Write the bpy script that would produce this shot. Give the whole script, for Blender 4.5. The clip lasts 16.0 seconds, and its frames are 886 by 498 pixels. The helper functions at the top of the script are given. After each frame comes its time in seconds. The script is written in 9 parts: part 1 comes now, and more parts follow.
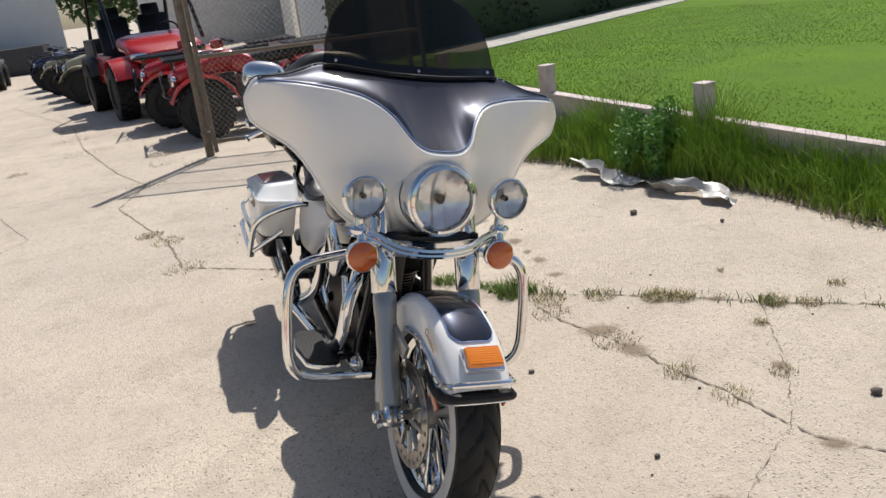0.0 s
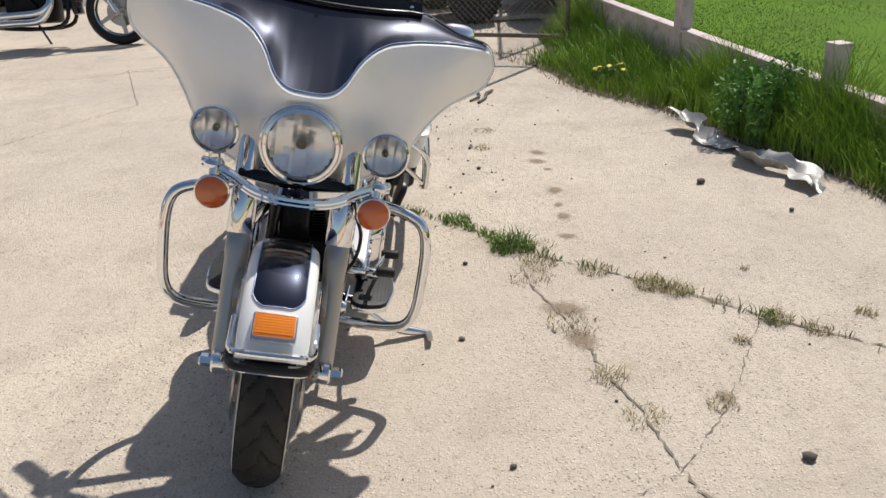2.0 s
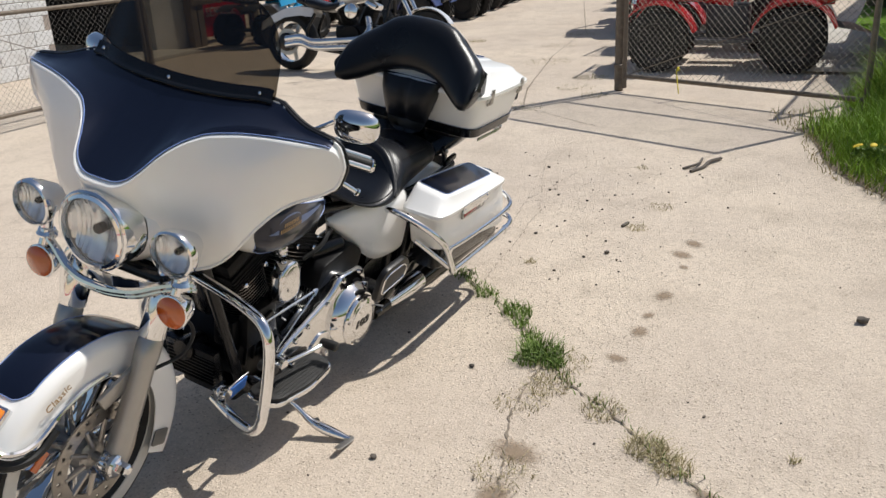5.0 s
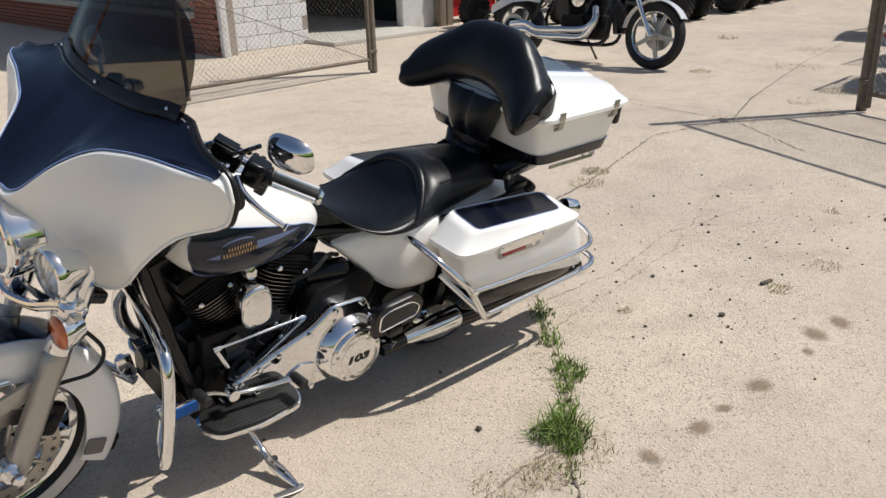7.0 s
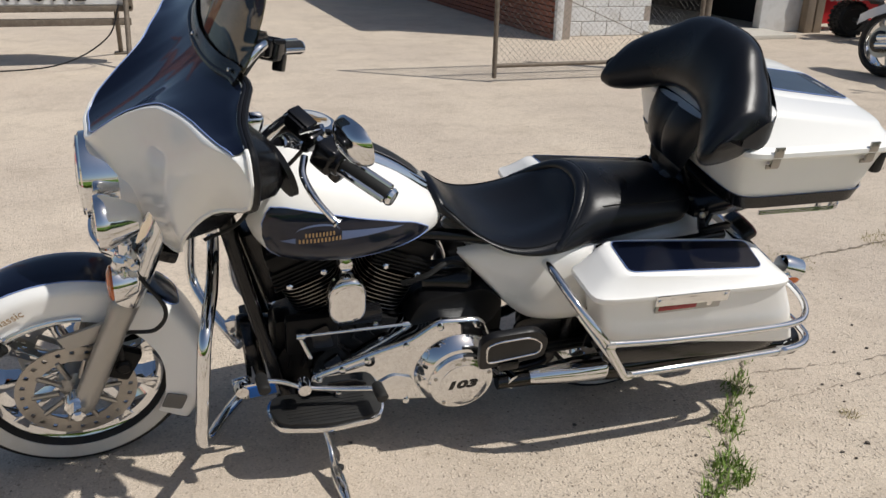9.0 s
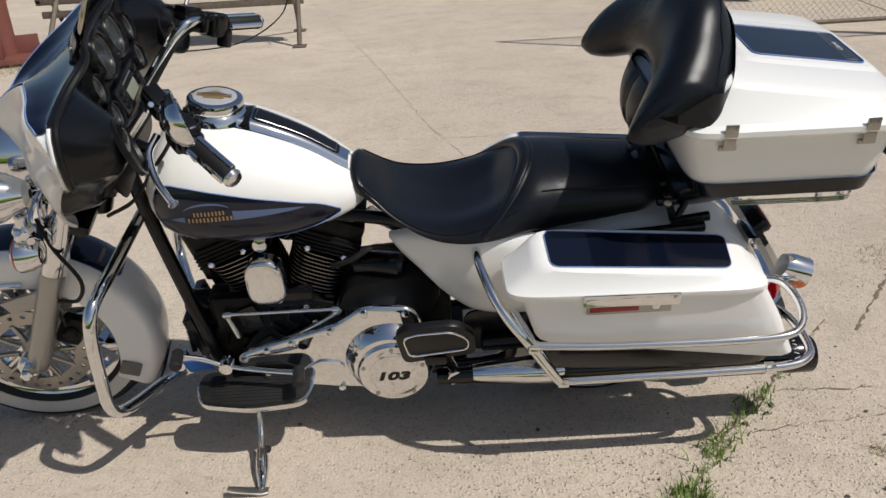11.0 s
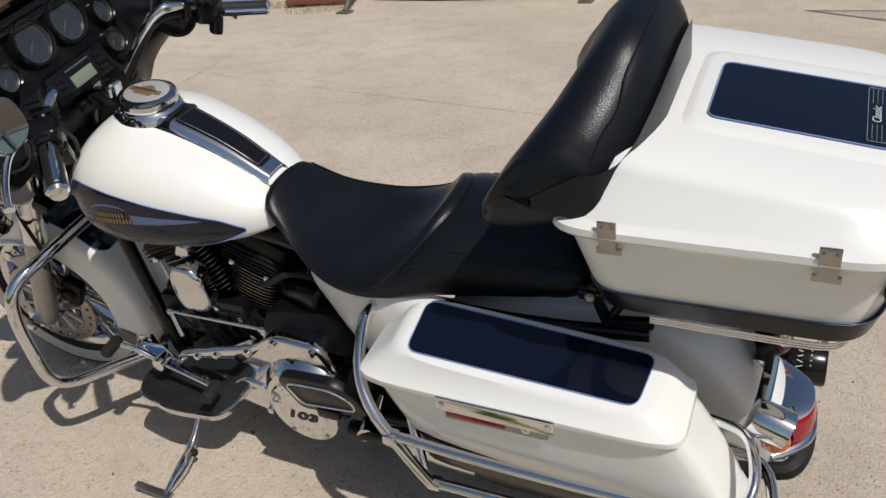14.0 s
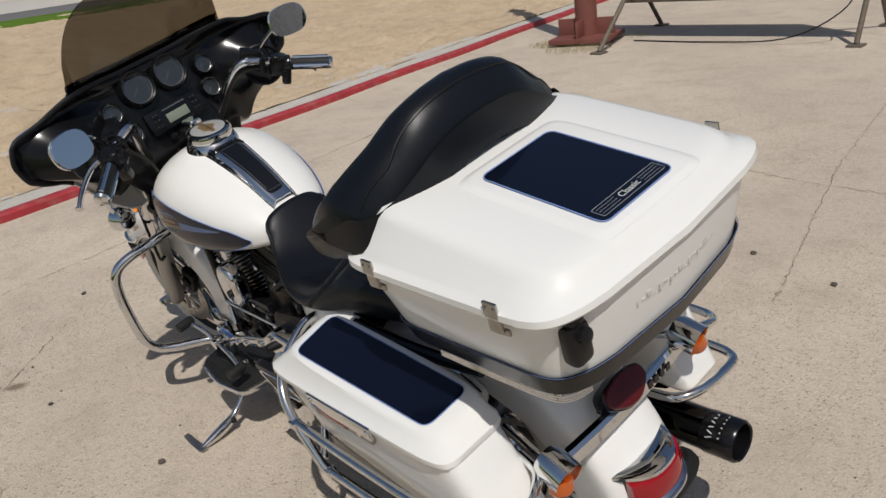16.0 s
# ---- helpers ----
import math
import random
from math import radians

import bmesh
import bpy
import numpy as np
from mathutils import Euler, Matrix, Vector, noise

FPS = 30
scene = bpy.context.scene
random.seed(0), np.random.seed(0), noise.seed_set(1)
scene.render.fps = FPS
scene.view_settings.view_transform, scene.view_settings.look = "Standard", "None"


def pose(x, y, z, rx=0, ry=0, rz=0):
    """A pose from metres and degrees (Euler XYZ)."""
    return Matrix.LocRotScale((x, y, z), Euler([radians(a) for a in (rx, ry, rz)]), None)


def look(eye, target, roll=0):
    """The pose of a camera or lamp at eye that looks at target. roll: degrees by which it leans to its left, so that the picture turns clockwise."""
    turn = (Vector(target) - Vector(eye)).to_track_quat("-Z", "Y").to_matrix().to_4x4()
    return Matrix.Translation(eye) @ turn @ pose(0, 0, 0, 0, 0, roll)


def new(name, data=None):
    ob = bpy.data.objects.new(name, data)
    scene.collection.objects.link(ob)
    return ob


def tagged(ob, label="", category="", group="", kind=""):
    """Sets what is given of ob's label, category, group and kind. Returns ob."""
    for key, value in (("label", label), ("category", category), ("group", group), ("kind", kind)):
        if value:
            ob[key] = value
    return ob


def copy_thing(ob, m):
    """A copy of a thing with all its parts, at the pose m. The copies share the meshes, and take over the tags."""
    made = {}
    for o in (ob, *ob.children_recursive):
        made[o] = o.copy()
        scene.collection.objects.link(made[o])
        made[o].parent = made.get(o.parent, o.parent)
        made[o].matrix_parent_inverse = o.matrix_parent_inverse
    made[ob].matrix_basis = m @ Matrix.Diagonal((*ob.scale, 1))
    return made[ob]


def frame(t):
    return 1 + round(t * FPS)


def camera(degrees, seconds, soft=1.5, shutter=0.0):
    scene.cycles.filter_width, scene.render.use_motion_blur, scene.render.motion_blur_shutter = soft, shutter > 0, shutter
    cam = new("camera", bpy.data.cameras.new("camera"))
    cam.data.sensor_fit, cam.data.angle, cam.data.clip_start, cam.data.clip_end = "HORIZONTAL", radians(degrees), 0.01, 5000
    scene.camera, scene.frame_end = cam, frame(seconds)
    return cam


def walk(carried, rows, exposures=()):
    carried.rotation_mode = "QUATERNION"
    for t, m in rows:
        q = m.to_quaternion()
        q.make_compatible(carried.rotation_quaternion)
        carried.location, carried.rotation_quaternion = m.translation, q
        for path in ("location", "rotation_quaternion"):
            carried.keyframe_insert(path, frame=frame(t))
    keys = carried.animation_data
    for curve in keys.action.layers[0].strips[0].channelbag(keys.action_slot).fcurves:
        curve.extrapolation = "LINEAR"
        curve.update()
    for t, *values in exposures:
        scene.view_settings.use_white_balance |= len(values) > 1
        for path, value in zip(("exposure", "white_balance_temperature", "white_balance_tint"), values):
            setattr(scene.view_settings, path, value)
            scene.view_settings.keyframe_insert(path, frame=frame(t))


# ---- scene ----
cam = camera(57.0, 16.0)
PATH = [
    (0, (2.838, -0.654, 1.49), (1.016, -0.117, 0.866), -7.5),
    (0.5, (2.9, -0.381, 1.471), (1.074, 0.118, 0.827), -6.4),
    (1, (2.963, -0.071, 1.49), (1.11, 0.297, 0.832), -6.8),
    (1.5, (2.842, 0.098, 1.471), (1.001, 0.349, 0.731), -3.4),
    (2, (2.739, 0.297, 1.482), (0.907, 0.347, 0.682), -2.3),
    (2.5, (2.75, 0.652, 1.51), (0.907, 0.413, 0.772), -5.6),
    (3, (2.629, 0.853, 1.511), (0.777, 0.523, 0.832), -4.7),
    (3.5, (2.436, 0.986, 1.53), (0.582, 0.623, 0.874), -2.3),
    (3.7, (2.405, 1.091, 1.53), (0.566, 0.653, 0.878), -2.7),
    (5.8, (1.689, 1.989, 1.545), (0.188, 0.879, 0.828), -3.8),
    (6, (1.61, 2.061, 1.554), (0.16, 0.877, 0.85), -4.2),
    (6.5, (1.414, 2.042, 1.539), (0.019, 0.796, 0.832), -2.6),
    (7, (1.19, 2.075, 1.55), (-0.096, 0.728, 0.822), -1.8),
    (7.5, (0.892, 2.193, 1.557), (-0.213, 0.681, 0.854), -1.7),
    (8, (0.705, 2.171, 1.54), (-0.275, 0.571, 0.848), -0.4),
    (8.5, (0.585, 2.084, 1.513), (-0.193, 0.387, 0.797), 0.7),
    (10.8, (-0.207, 2.039, 1.434), (-0.344, 0.218, 0.618), -2.0),
    (11, (-0.343, 2.062, 1.449), (-0.397, 0.231, 0.646), -3.2),
    (11.5, (-0.52, 2.064, 1.485), (-0.407, 0.217, 0.727), -4.5),
    (12, (-0.622, 1.94, 1.479), (-0.411, 0.099, 0.725), -2.7),
    (12.5, (-0.855, 1.901, 1.458), (-0.5, 0.093, 0.679), -3.1),
    (13, (-1.158, 1.88, 1.454), (-0.623, 0.13, 0.647), -4.4),
    (13.5, (-1.233, 1.685, 1.462), (-0.608, -0.026, 0.636), -3.5),
    (14, (-1.286, 1.487, 1.474), (-0.526, -0.143, 0.599), -4.5),
    (14.5, (-1.476, 1.302, 1.477), (-0.457, -0.202, 0.641), -7.7),
    (15, (-1.684, 1.286, 1.456), (-0.55, -0.163, 0.671), -7.7),
    (15.5, (-1.968, 1.356, 1.493), (-0.716, 0.004, 0.717), -8.1),
    (16, (-2.165, 1.172, 1.496), (-0.772, -0.063, 0.764), -7.4),
]
EXPOSURE = [(0, 0.06), (1.5, 0.06), (2.0, 0.02), (2.5, -0.06), (3.0, -0.05), (3.5, 0.04), (6, -0.10), (7, -0.13), (8.5, -0.28), (11, -0.46), (13, -0.52), (14, -0.60), (15, -0.66), (16, -0.74)]
walk(cam, [(t, look(eye, target, roll)) for t, eye, target, roll in PATH], EXPOSURE)

# ---- light: clear day, high sun behind the machine's tail ----
SUN = Vector((-0.48, 0.335, 0.809)).normalized()
world = bpy.data.worlds.new("sky")
scene.world = world
world.use_nodes = True
wn = world.node_tree
sky = wn.nodes.new("ShaderNodeTexSky")
sky.sky_type, sky.sun_disc = "NISHITA", False
sky.sun_elevation = math.asin(SUN.z)
sky.sun_rotation = math.atan2(SUN.x, SUN.y)
sky.air_density, sky.dust_density = 1.0, 1.5
wn.links.new(sky.outputs[0], wn.nodes["Background"].inputs[0])
wn.nodes["Background"].inputs[1].default_value = 0.092
lamp = bpy.data.lights.new("sun", "SUN")
lamp.energy, lamp.angle, lamp.color = 4.6, radians(0.6), (1.0, 0.965, 0.91)
sun = new("sun", lamp)
sun.matrix_world = look(SUN * 40, (0, 0, 0))

# ---- materials ----
def paint(name, color, rough=0.5, metal=0.0, var=0.12, scale=6.0, bump=0.0, bscale=80.0, coat=0.0, rvar=0.1, dirt=None, dirt_amount=0.0, each=0.0, spec=0.5):
    """A principled material with variation at two scales, optional relief, dirt and a shift for each object."""
    m = bpy.data.materials.new(name)
    m.use_nodes = True
    t = m.node_tree
    n, l = t.nodes, t.links
    b = n["Principled BSDF"]
    co = n.new("ShaderNodeTexCoord")
    big, fine = n.new("ShaderNodeTexNoise"), n.new("ShaderNodeTexNoise")
    big.inputs["Scale"].default_value, fine.inputs["Scale"].default_value = scale, scale * 14
    big.inputs["Detail"].default_value, fine.inputs["Detail"].default_value = 5, 4
    for k in (big, fine):
        l.new(co.outputs["Object"], k.inputs["Vector"])
    mix = n.new("ShaderNodeMath")
    mix.operation = "MULTIPLY_ADD"
    l.new(fine.outputs["Fac"], mix.inputs[0])
    mix.inputs[1].default_value = 0.45
    l.new(big.outputs["Fac"], mix.inputs[2])
    ramp = n.new("ShaderNodeMapRange")
    ramp.inputs["From Min"].default_value, ramp.inputs["From Max"].default_value = 0.35, 1.1
    ramp.inputs["To Min"].default_value, ramp.inputs["To Max"].default_value = 1 - var, 1 + var
    l.new(mix.outputs[0], ramp.inputs["Value"])
    value = ramp.outputs["Result"]
    if each:
        info, am = n.new("ShaderNodeObjectInfo"), n.new("ShaderNodeMath")
        am.operation = "MULTIPLY_ADD"
        l.new(info.outputs["Random"], am.inputs[0])
        am.inputs[1].default_value = each
        l.new(value, am.inputs[2])
        value = am.outputs[0]
    hsv = n.new("ShaderNodeHueSaturation")
    hsv.inputs["Color"].default_value = (*color, 1)
    l.new(value, hsv.inputs["Value"])
    out = hsv.outputs["Color"]
    if dirt:
        dn, dr, dm = n.new("ShaderNodeTexNoise"), n.new("ShaderNodeMapRange"), n.new("ShaderNodeMix")
        dn.inputs["Scale"].default_value, dn.inputs["Detail"].default_value = scale * 2.3, 8
        l.new(co.outputs["Object"], dn.inputs["Vector"])
        dr.inputs["From Min"].default_value, dr.inputs["From Max"].default_value = 0.48, 0.72
        dr.inputs["To Max"].default_value = dirt_amount
        l.new(dn.outputs["Fac"], dr.inputs["Value"])
        dm.data_type = "RGBA"
        l.new(dr.outputs["Result"], dm.inputs["Factor"])
        l.new(out, dm.inputs["A"])
        dm.inputs["B"].default_value = (*dirt, 1)
        out = dm.outputs["Result"]
    l.new(out, b.inputs["Base Color"])
    b.inputs["Metallic"].default_value = metal
    rr = n.new("ShaderNodeMapRange")
    rr.inputs["From Min"].default_value, rr.inputs["From Max"].default_value = 0.3, 0.7
    rr.inputs["To Min"].default_value, rr.inputs["To Max"].default_value = rough * (1 - rvar), min(1, rough * (1 + rvar))
    l.new(big.outputs["Fac"], rr.inputs["Value"])
    l.new(rr.outputs["Result"], b.inputs["Roughness"])
    b.inputs["Specular IOR Level"].default_value = spec
    b.inputs["Coat Weight"].default_value, b.inputs["Coat Roughness"].default_value = coat, 0.03
    if bump:
        bn, bb = n.new("ShaderNodeTexNoise"), n.new("ShaderNodeBump")
        bn.inputs["Scale"].default_value, bn.inputs["Detail"].default_value = bscale, 6
        l.new(co.outputs["Object"], bn.inputs["Vector"])
        bb.inputs["Strength"].default_value, bb.inputs["Distance"].default_value = bump, 0.004
        l.new(bn.outputs["Fac"], bb.inputs["Height"])
        l.new(bb.outputs["Normal"], b.inputs["Normal"])
    return m


def clear(name, tint, rough=0.02, gloss=1.0):
    """A thin pane: light passes tinted, the surface mirrors by Fresnel."""
    m = bpy.data.materials.new(name)
    m.use_nodes = True
    t = m.node_tree
    n, l = t.nodes, t.links
    n.remove(n["Principled BSDF"])
    tr, gl, mx, fr, mu, pw = (n.new("ShaderNode" + k) for k in ("BsdfTransparent", "BsdfGlossy", "MixShader", "LayerWeight", "Math", "Math"))
    tr.inputs["Color"].default_value = (*tint, 1)
    gl.inputs["Roughness"].default_value = rough
    fr.inputs["Blend"].default_value = 0.5
    pw.operation, mu.operation = "POWER", "MULTIPLY_ADD"
    l.new(fr.outputs["Facing"], pw.inputs[0])
    pw.inputs[1].default_value = 4.5
    l.new(pw.outputs[0], mu.inputs[0])
    mu.inputs[1].default_value, mu.inputs[2].default_value = 0.8 * gloss, 0.035 * gloss
    l.new(mu.outputs[0], mx.inputs[0])
    l.new(tr.outputs[0], mx.inputs[1])
    l.new(gl.outputs[0], mx.inputs[2])
    l.new(mx.outputs[0], n["Material Output"].inputs["Surface"])
    return m


def concrete(name, color, dark, stain, speck=0.5):
    """Worn exposed-aggregate concrete: broad stains, sandy patches, small stones and pits."""
    m = bpy.data.materials.new(name)
    m.use_nodes = True
    t = m.node_tree
    n, l = t.nodes, t.links
    b = n["Principled BSDF"]
    co = n.new("ShaderNodeTexCoord")

    def noise_tex(scale, detail=6, rough=0.55):
        k = n.new("ShaderNodeTexNoise")
        k.inputs["Scale"].default_value, k.inputs["Detail"].default_value, k.inputs["Roughness"].default_value = scale, detail, rough
        l.new(co.outputs["Object"], k.inputs["Vector"])
        return k.outputs["Fac"]

    def rng(src, a, b_, lo=0.0, hi=1.0):
        k = n.new("ShaderNodeMapRange")
        for key, v in (("From Min", a), ("From Max", b_), ("To Min", lo), ("To Max", hi)):
            k.inputs[key].default_value = v
        l.new(src, k.inputs["Value"])
        return k.outputs["Result"]

    def blend(fac, a, b_):
        k = n.new("ShaderNodeMix")
        k.data_type = "RGBA"
        l.new(fac, k.inputs["Factor"])
        for key, v in (("A", a), ("B", b_)):
            if isinstance(v, tuple):
                k.inputs[key].default_value = (*v, 1)
            else:
                l.new(v, k.inputs[key])
        return k.outputs["Result"]

    out = blend(rng(noise_tex(0.55, 8, 0.6), 0.42, 0.66), color, stain)
    out = blend(rng(noise_tex(3.2, 9, 0.7), 0.48, 0.72, 0, 0.6), out, dark)
    out = blend(rng(noise_tex(28, 7, 0.75), 0.5, 0.72, 0, 0.75), out, dark)
    out = blend(rng(noise_tex(120, 4, 0.75), 0.52, 0.70, 0, 0.7), out, tuple(c * 0.66 for c in dark))
    warp, wm = n.new("ShaderNodeTexNoise"), n.new("ShaderNodeVectorMath")
    warp.inputs["Scale"].default_value, warp.inputs["Detail"].default_value = 60, 3
    l.new(co.outputs["Object"], warp.inputs["Vector"])
    wm.operation = "MULTIPLY_ADD"
    l.new(warp.outputs["Color"], wm.inputs[0])
    wm.inputs[1].default_value = (0.016, 0.016, 0.016)
    l.new(co.outputs["Object"], wm.inputs[2])
    vo = n.new("ShaderNodeTexVoronoi")
    vo.inputs["Scale"].default_value = 95
    l.new(wm.outputs[0], vo.inputs["Vector"])
    stone = rng(vo.outputs["Distance"], 0.22, 0.50, 1, 0)
    hue = n.new("ShaderNodeSeparateColor")
    l.new(vo.outputs["Color"], hue.inputs["Color"])
    pick = rng(hue.outputs[0], 0.30, 0.80)
    both = n.new("ShaderNodeMath")
    both.operation = "MULTIPLY"
    l.new(stone, both.inputs[0])
    l.new(pick, both.inputs[1])
    worn = n.new("ShaderNodeMath")
    worn.operation = "MULTIPLY"
    l.new(both.outputs[0], worn.inputs[0])
    l.new(rng(noise_tex(0.9, 4), 0.35, 0.65, 0.3 * speck, speck), worn.inputs[1])
    light = blend(rng(hue.outputs[1], 0.24, 0.44), tuple(c * 0.50 for c in dark), tuple(min(0.85, c * 1.40) for c in color))
    out = blend(worn.outputs[0], out, light)
    pits = n.new("ShaderNodeTexVoronoi")
    pits.inputs["Scale"].default_value = 38
    l.new(co.outputs["Object"], pits.inputs["Vector"])
    pc = n.new("ShaderNodeSeparateColor")
    l.new(pits.outputs["Color"], pc.inputs["Color"])
    pm = n.new("ShaderNodeMath")
    pm.operation = "MULTIPLY"
    l.new(rng(pits.outputs["Distance"], 0.08, 0.16, 1, 0), pm.inputs[0])
    l.new(rng(pc.outputs[0], 0.93, 0.95), pm.inputs[1])
    out = blend(pm.outputs[0], out, tuple(c * 0.35 for c in dark))
    l.new(out, b.inputs["Base Color"])
    b.inputs["Roughness"].default_value = 0.88
    b.inputs["Diffuse Roughness"].default_value = 0.18
    b.inputs["Specular IOR Level"].default_value = 0.25
    bb = n.new("ShaderNodeBump")
    bb.inputs["Strength"].default_value, bb.inputs["Distance"].default_value = 0.8, 0.009
    hh = n.new("ShaderNodeMath")
    hh.operation = "MULTIPLY_ADD"
    l.new(noise_tex(70, 5, 0.7), hh.inputs[0])
    hh.inputs[1].default_value = 0.7
    l.new(worn.outputs[0], hh.inputs[2])
    l.new(hh.outputs[0], bb.inputs["Height"])
    l.new(bb.outputs["Normal"], b.inputs["Normal"])
    return m


CONCRETE = concrete("worn_concrete", (0.592, 0.503, 0.410), (0.405, 0.333, 0.258), (0.690, 0.590, 0.470), 0.8)
SIDEWALK = concrete("pale_concrete", (0.55, 0.52, 0.46), (0.42, 0.39, 0.34), (0.60, 0.56, 0.50), 0.25)
SAND = concrete("dry_sand", (0.58, 0.45, 0.305), (0.32, 0.225, 0.135), (0.64, 0.50, 0.34), 0.3)
PEARL = paint("pearl_white_paint", (0.88, 0.865, 0.83), 0.30, var=0.02, scale=2, coat=0.6, spec=0.35)
NAVY = paint("midnight_blue_paint", (0.0065, 0.0100, 0.0245), 0.30, 0.45, var=0.1, coat=0.9, spec=0.10)
STRIPE = paint("blue_pinstripe", (0.20, 0.29, 0.58), 0.3, var=0.05)
CHROME = paint("chrome", (0.78, 0.79, 0.80), 0.055, 1.0, var=0.03, rvar=0.4)
SILVER = paint("satin_silver", (0.40, 0.39, 0.37), 0.34, 0.75, var=0.06)
BLACKCHROME = paint("black_chrome", (0.055, 0.053, 0.05), 0.10, 1.0, var=0.1)
STEEL = paint("brushed_steel", (0.42, 0.40, 0.37), 0.32, 1.0, var=0.1)
BLACK = paint("black_enamel", (0.006, 0.006, 0.007), 0.22, var=0.15, spec=0.4)
MATT = paint("black_plastic", (0.008, 0.008, 0.009), 0.36, var=0.15, bump=0.10, bscale=300, spec=0.3)
WRINKLE = paint("black_engine_paint", (0.005, 0.005, 0.0055), 0.42, var=0.2, bump=0.2, bscale=220, spec=0.18)
LEATHER = paint("black_leather", (0.007, 0.008, 0.011), 0.30, var=0.15, scale=5, bump=0.14, bscale=420, spec=0.31)
RUBBER = paint("black_rubber", (0.012, 0.012, 0.012), 0.6, var=0.2, bump=0.2, dirt=(0.07, 0.062, 0.052), dirt_amount=0.15, spec=0.35)
WHITEWALL = paint("whitewall_rubber", (0.62, 0.60, 0.55), 0.6, var=0.06, dirt=(0.4, 0.36, 0.3), dirt_amount=0.3)
AMBER = paint("amber_plastic", (0.92, 0.27, 0.012), 0.12, var=0.08, coat=1.0)
AMBERDARK = paint("dark_amber_plastic", (0.52, 0.10, 0.008), 0.15, var=0.1, coat=1.0)
BRAKERED = paint("dark_red_plastic", (0.085, 0.004, 0.006), 0.3, var=0.1, bump=0.1, bscale=300)
REDLENS = paint("red_plastic", (0.30, 0.003, 0.010), 0.12, var=0.15, coat=0.4)
GOLD = paint("gold_leaf", (0.36, 0.24, 0.12), 0.35, 0.5, var=0.08)
GREYBLUE = paint("grey_blue_decal", (0.10, 0.14, 0.26), 0.3, var=0.1)
PRINT = paint("silver_print", (0.30, 0.31, 0.33), 0.4, var=0.05)
PALE = paint("pale_lettering", (0.62, 0.62, 0.60), 0.5, var=0.05)
BLUETAG = paint("blue_sticker", (0.01, 0.13, 0.50), 0.55, var=0.05)
SMOKE = clear("smoked_plastic", (0.38, 0.355, 0.31), 0.03)
LENS = clear("clear_lens", (0.93, 0.94, 0.95), 0.02)
REFLECT = paint("faceted_reflector", (0.93, 0.93, 0.92), 0.22, 0.72, var=0.05)
DISPLAY = paint("grey_green_display", (0.22, 0.25, 0.19), 0.25, var=0.05)
DIAL = paint("dark_dial", (0.045, 0.048, 0.052), 0.3, var=0.1)


# ---- mesh helpers ----
def joined(*bms):
    a = bms[0]
    for b in bms[1:]:
        me = bpy.data.meshes.new("tmp")
        b.to_mesh(me)
        a.from_mesh(me)
        bpy.data.meshes.remove(me)
        b.free()
    return a


def moved(bm, m):
    bmesh.ops.transform(bm, matrix=m, verts=bm.verts)
    return bm


def mesh_of(bm, name, sharp=38):
    bmesh.ops.recalc_face_normals(bm, faces=bm.faces)
    lim = radians(sharp)
    for f in bm.faces:
        f.smooth = True
    for e in bm.edges:
        e.smooth = not (len(e.link_faces) == 2 and e.calc_face_angle(0) > lim)
    me = bpy.data.meshes.new(name)
    bm.to_mesh(me)
    bm.free()
    return me


LOOSE = set("""seat_bolster disc_carrier regulator_fin shift_peg swing_arm footboard_bracket rack_boss latch_screw guard_clamp case_trim cover_bolt
derby_screw head_bolt lid_line exhaust_pipe radio_button brand_bars plain_bars switch_row grip_band crest_bars tank_emblem bag_guard bar_mark rivet lens_rib pad_rib
tip_marks case_badge backrest_bracket switch_button seat_seam lamp_bracket emblem_flash axle_cap cargo_rack hub_spoke luggage_rack light_bar side_stand""".split())


def islands(bm):
    """The separate pieces of a mesh, each as a mesh of its own."""
    left, out = set(bm.faces), []
    while left:
        f = min(left, key=lambda q: q.index)
        stack, got = [f], []
        left.discard(f)
        while stack:
            q = stack.pop()
            got.append(q)
            for v in q.verts:
                for o in v.link_faces:
                    if o in left:
                        left.discard(o)
                        stack.append(o)
        b, vs = bmesh.new(), {}
        for q in got:
            for v in q.verts:
                if v.index not in vs:
                    vs[v.index] = b.verts.new(v.co)
            b.faces.new([vs[v.index] for v in q.verts])
        out.append(b)
    return out


def part(name, bm, material, parent, label="", sharp=38):
    if name in LOOSE:
        bm.verts.index_update()
        bm.faces.index_update()
        pieces = islands(bm)
        bm.free()
        for b in pieces[1:]:
            whole(name, b, material, parent, label, sharp)
        bm = pieces[0]
    return whole(name, bm, material, parent, label, sharp)


def whole(name, bm, material, parent, label="", sharp=38):
    ob = new(name, mesh_of(bm, name, sharp))
    ob.data.materials.append(material)
    ob.parent = parent
    if label:
        ob["label"] = label
    return ob


def thing(name, label, category, m=None, group=""):
    ob = new(name)
    ob.empty_display_size = 0.1
    if m is not None:
        ob.matrix_world = m
    return tagged(ob, label, category, group)


def solid(name, bm, material, label, category="", kind="", group="", sharp=38):
    ob = part(name, bm, material, None, "", sharp)
    return tagged(ob, label, category, group, kind)


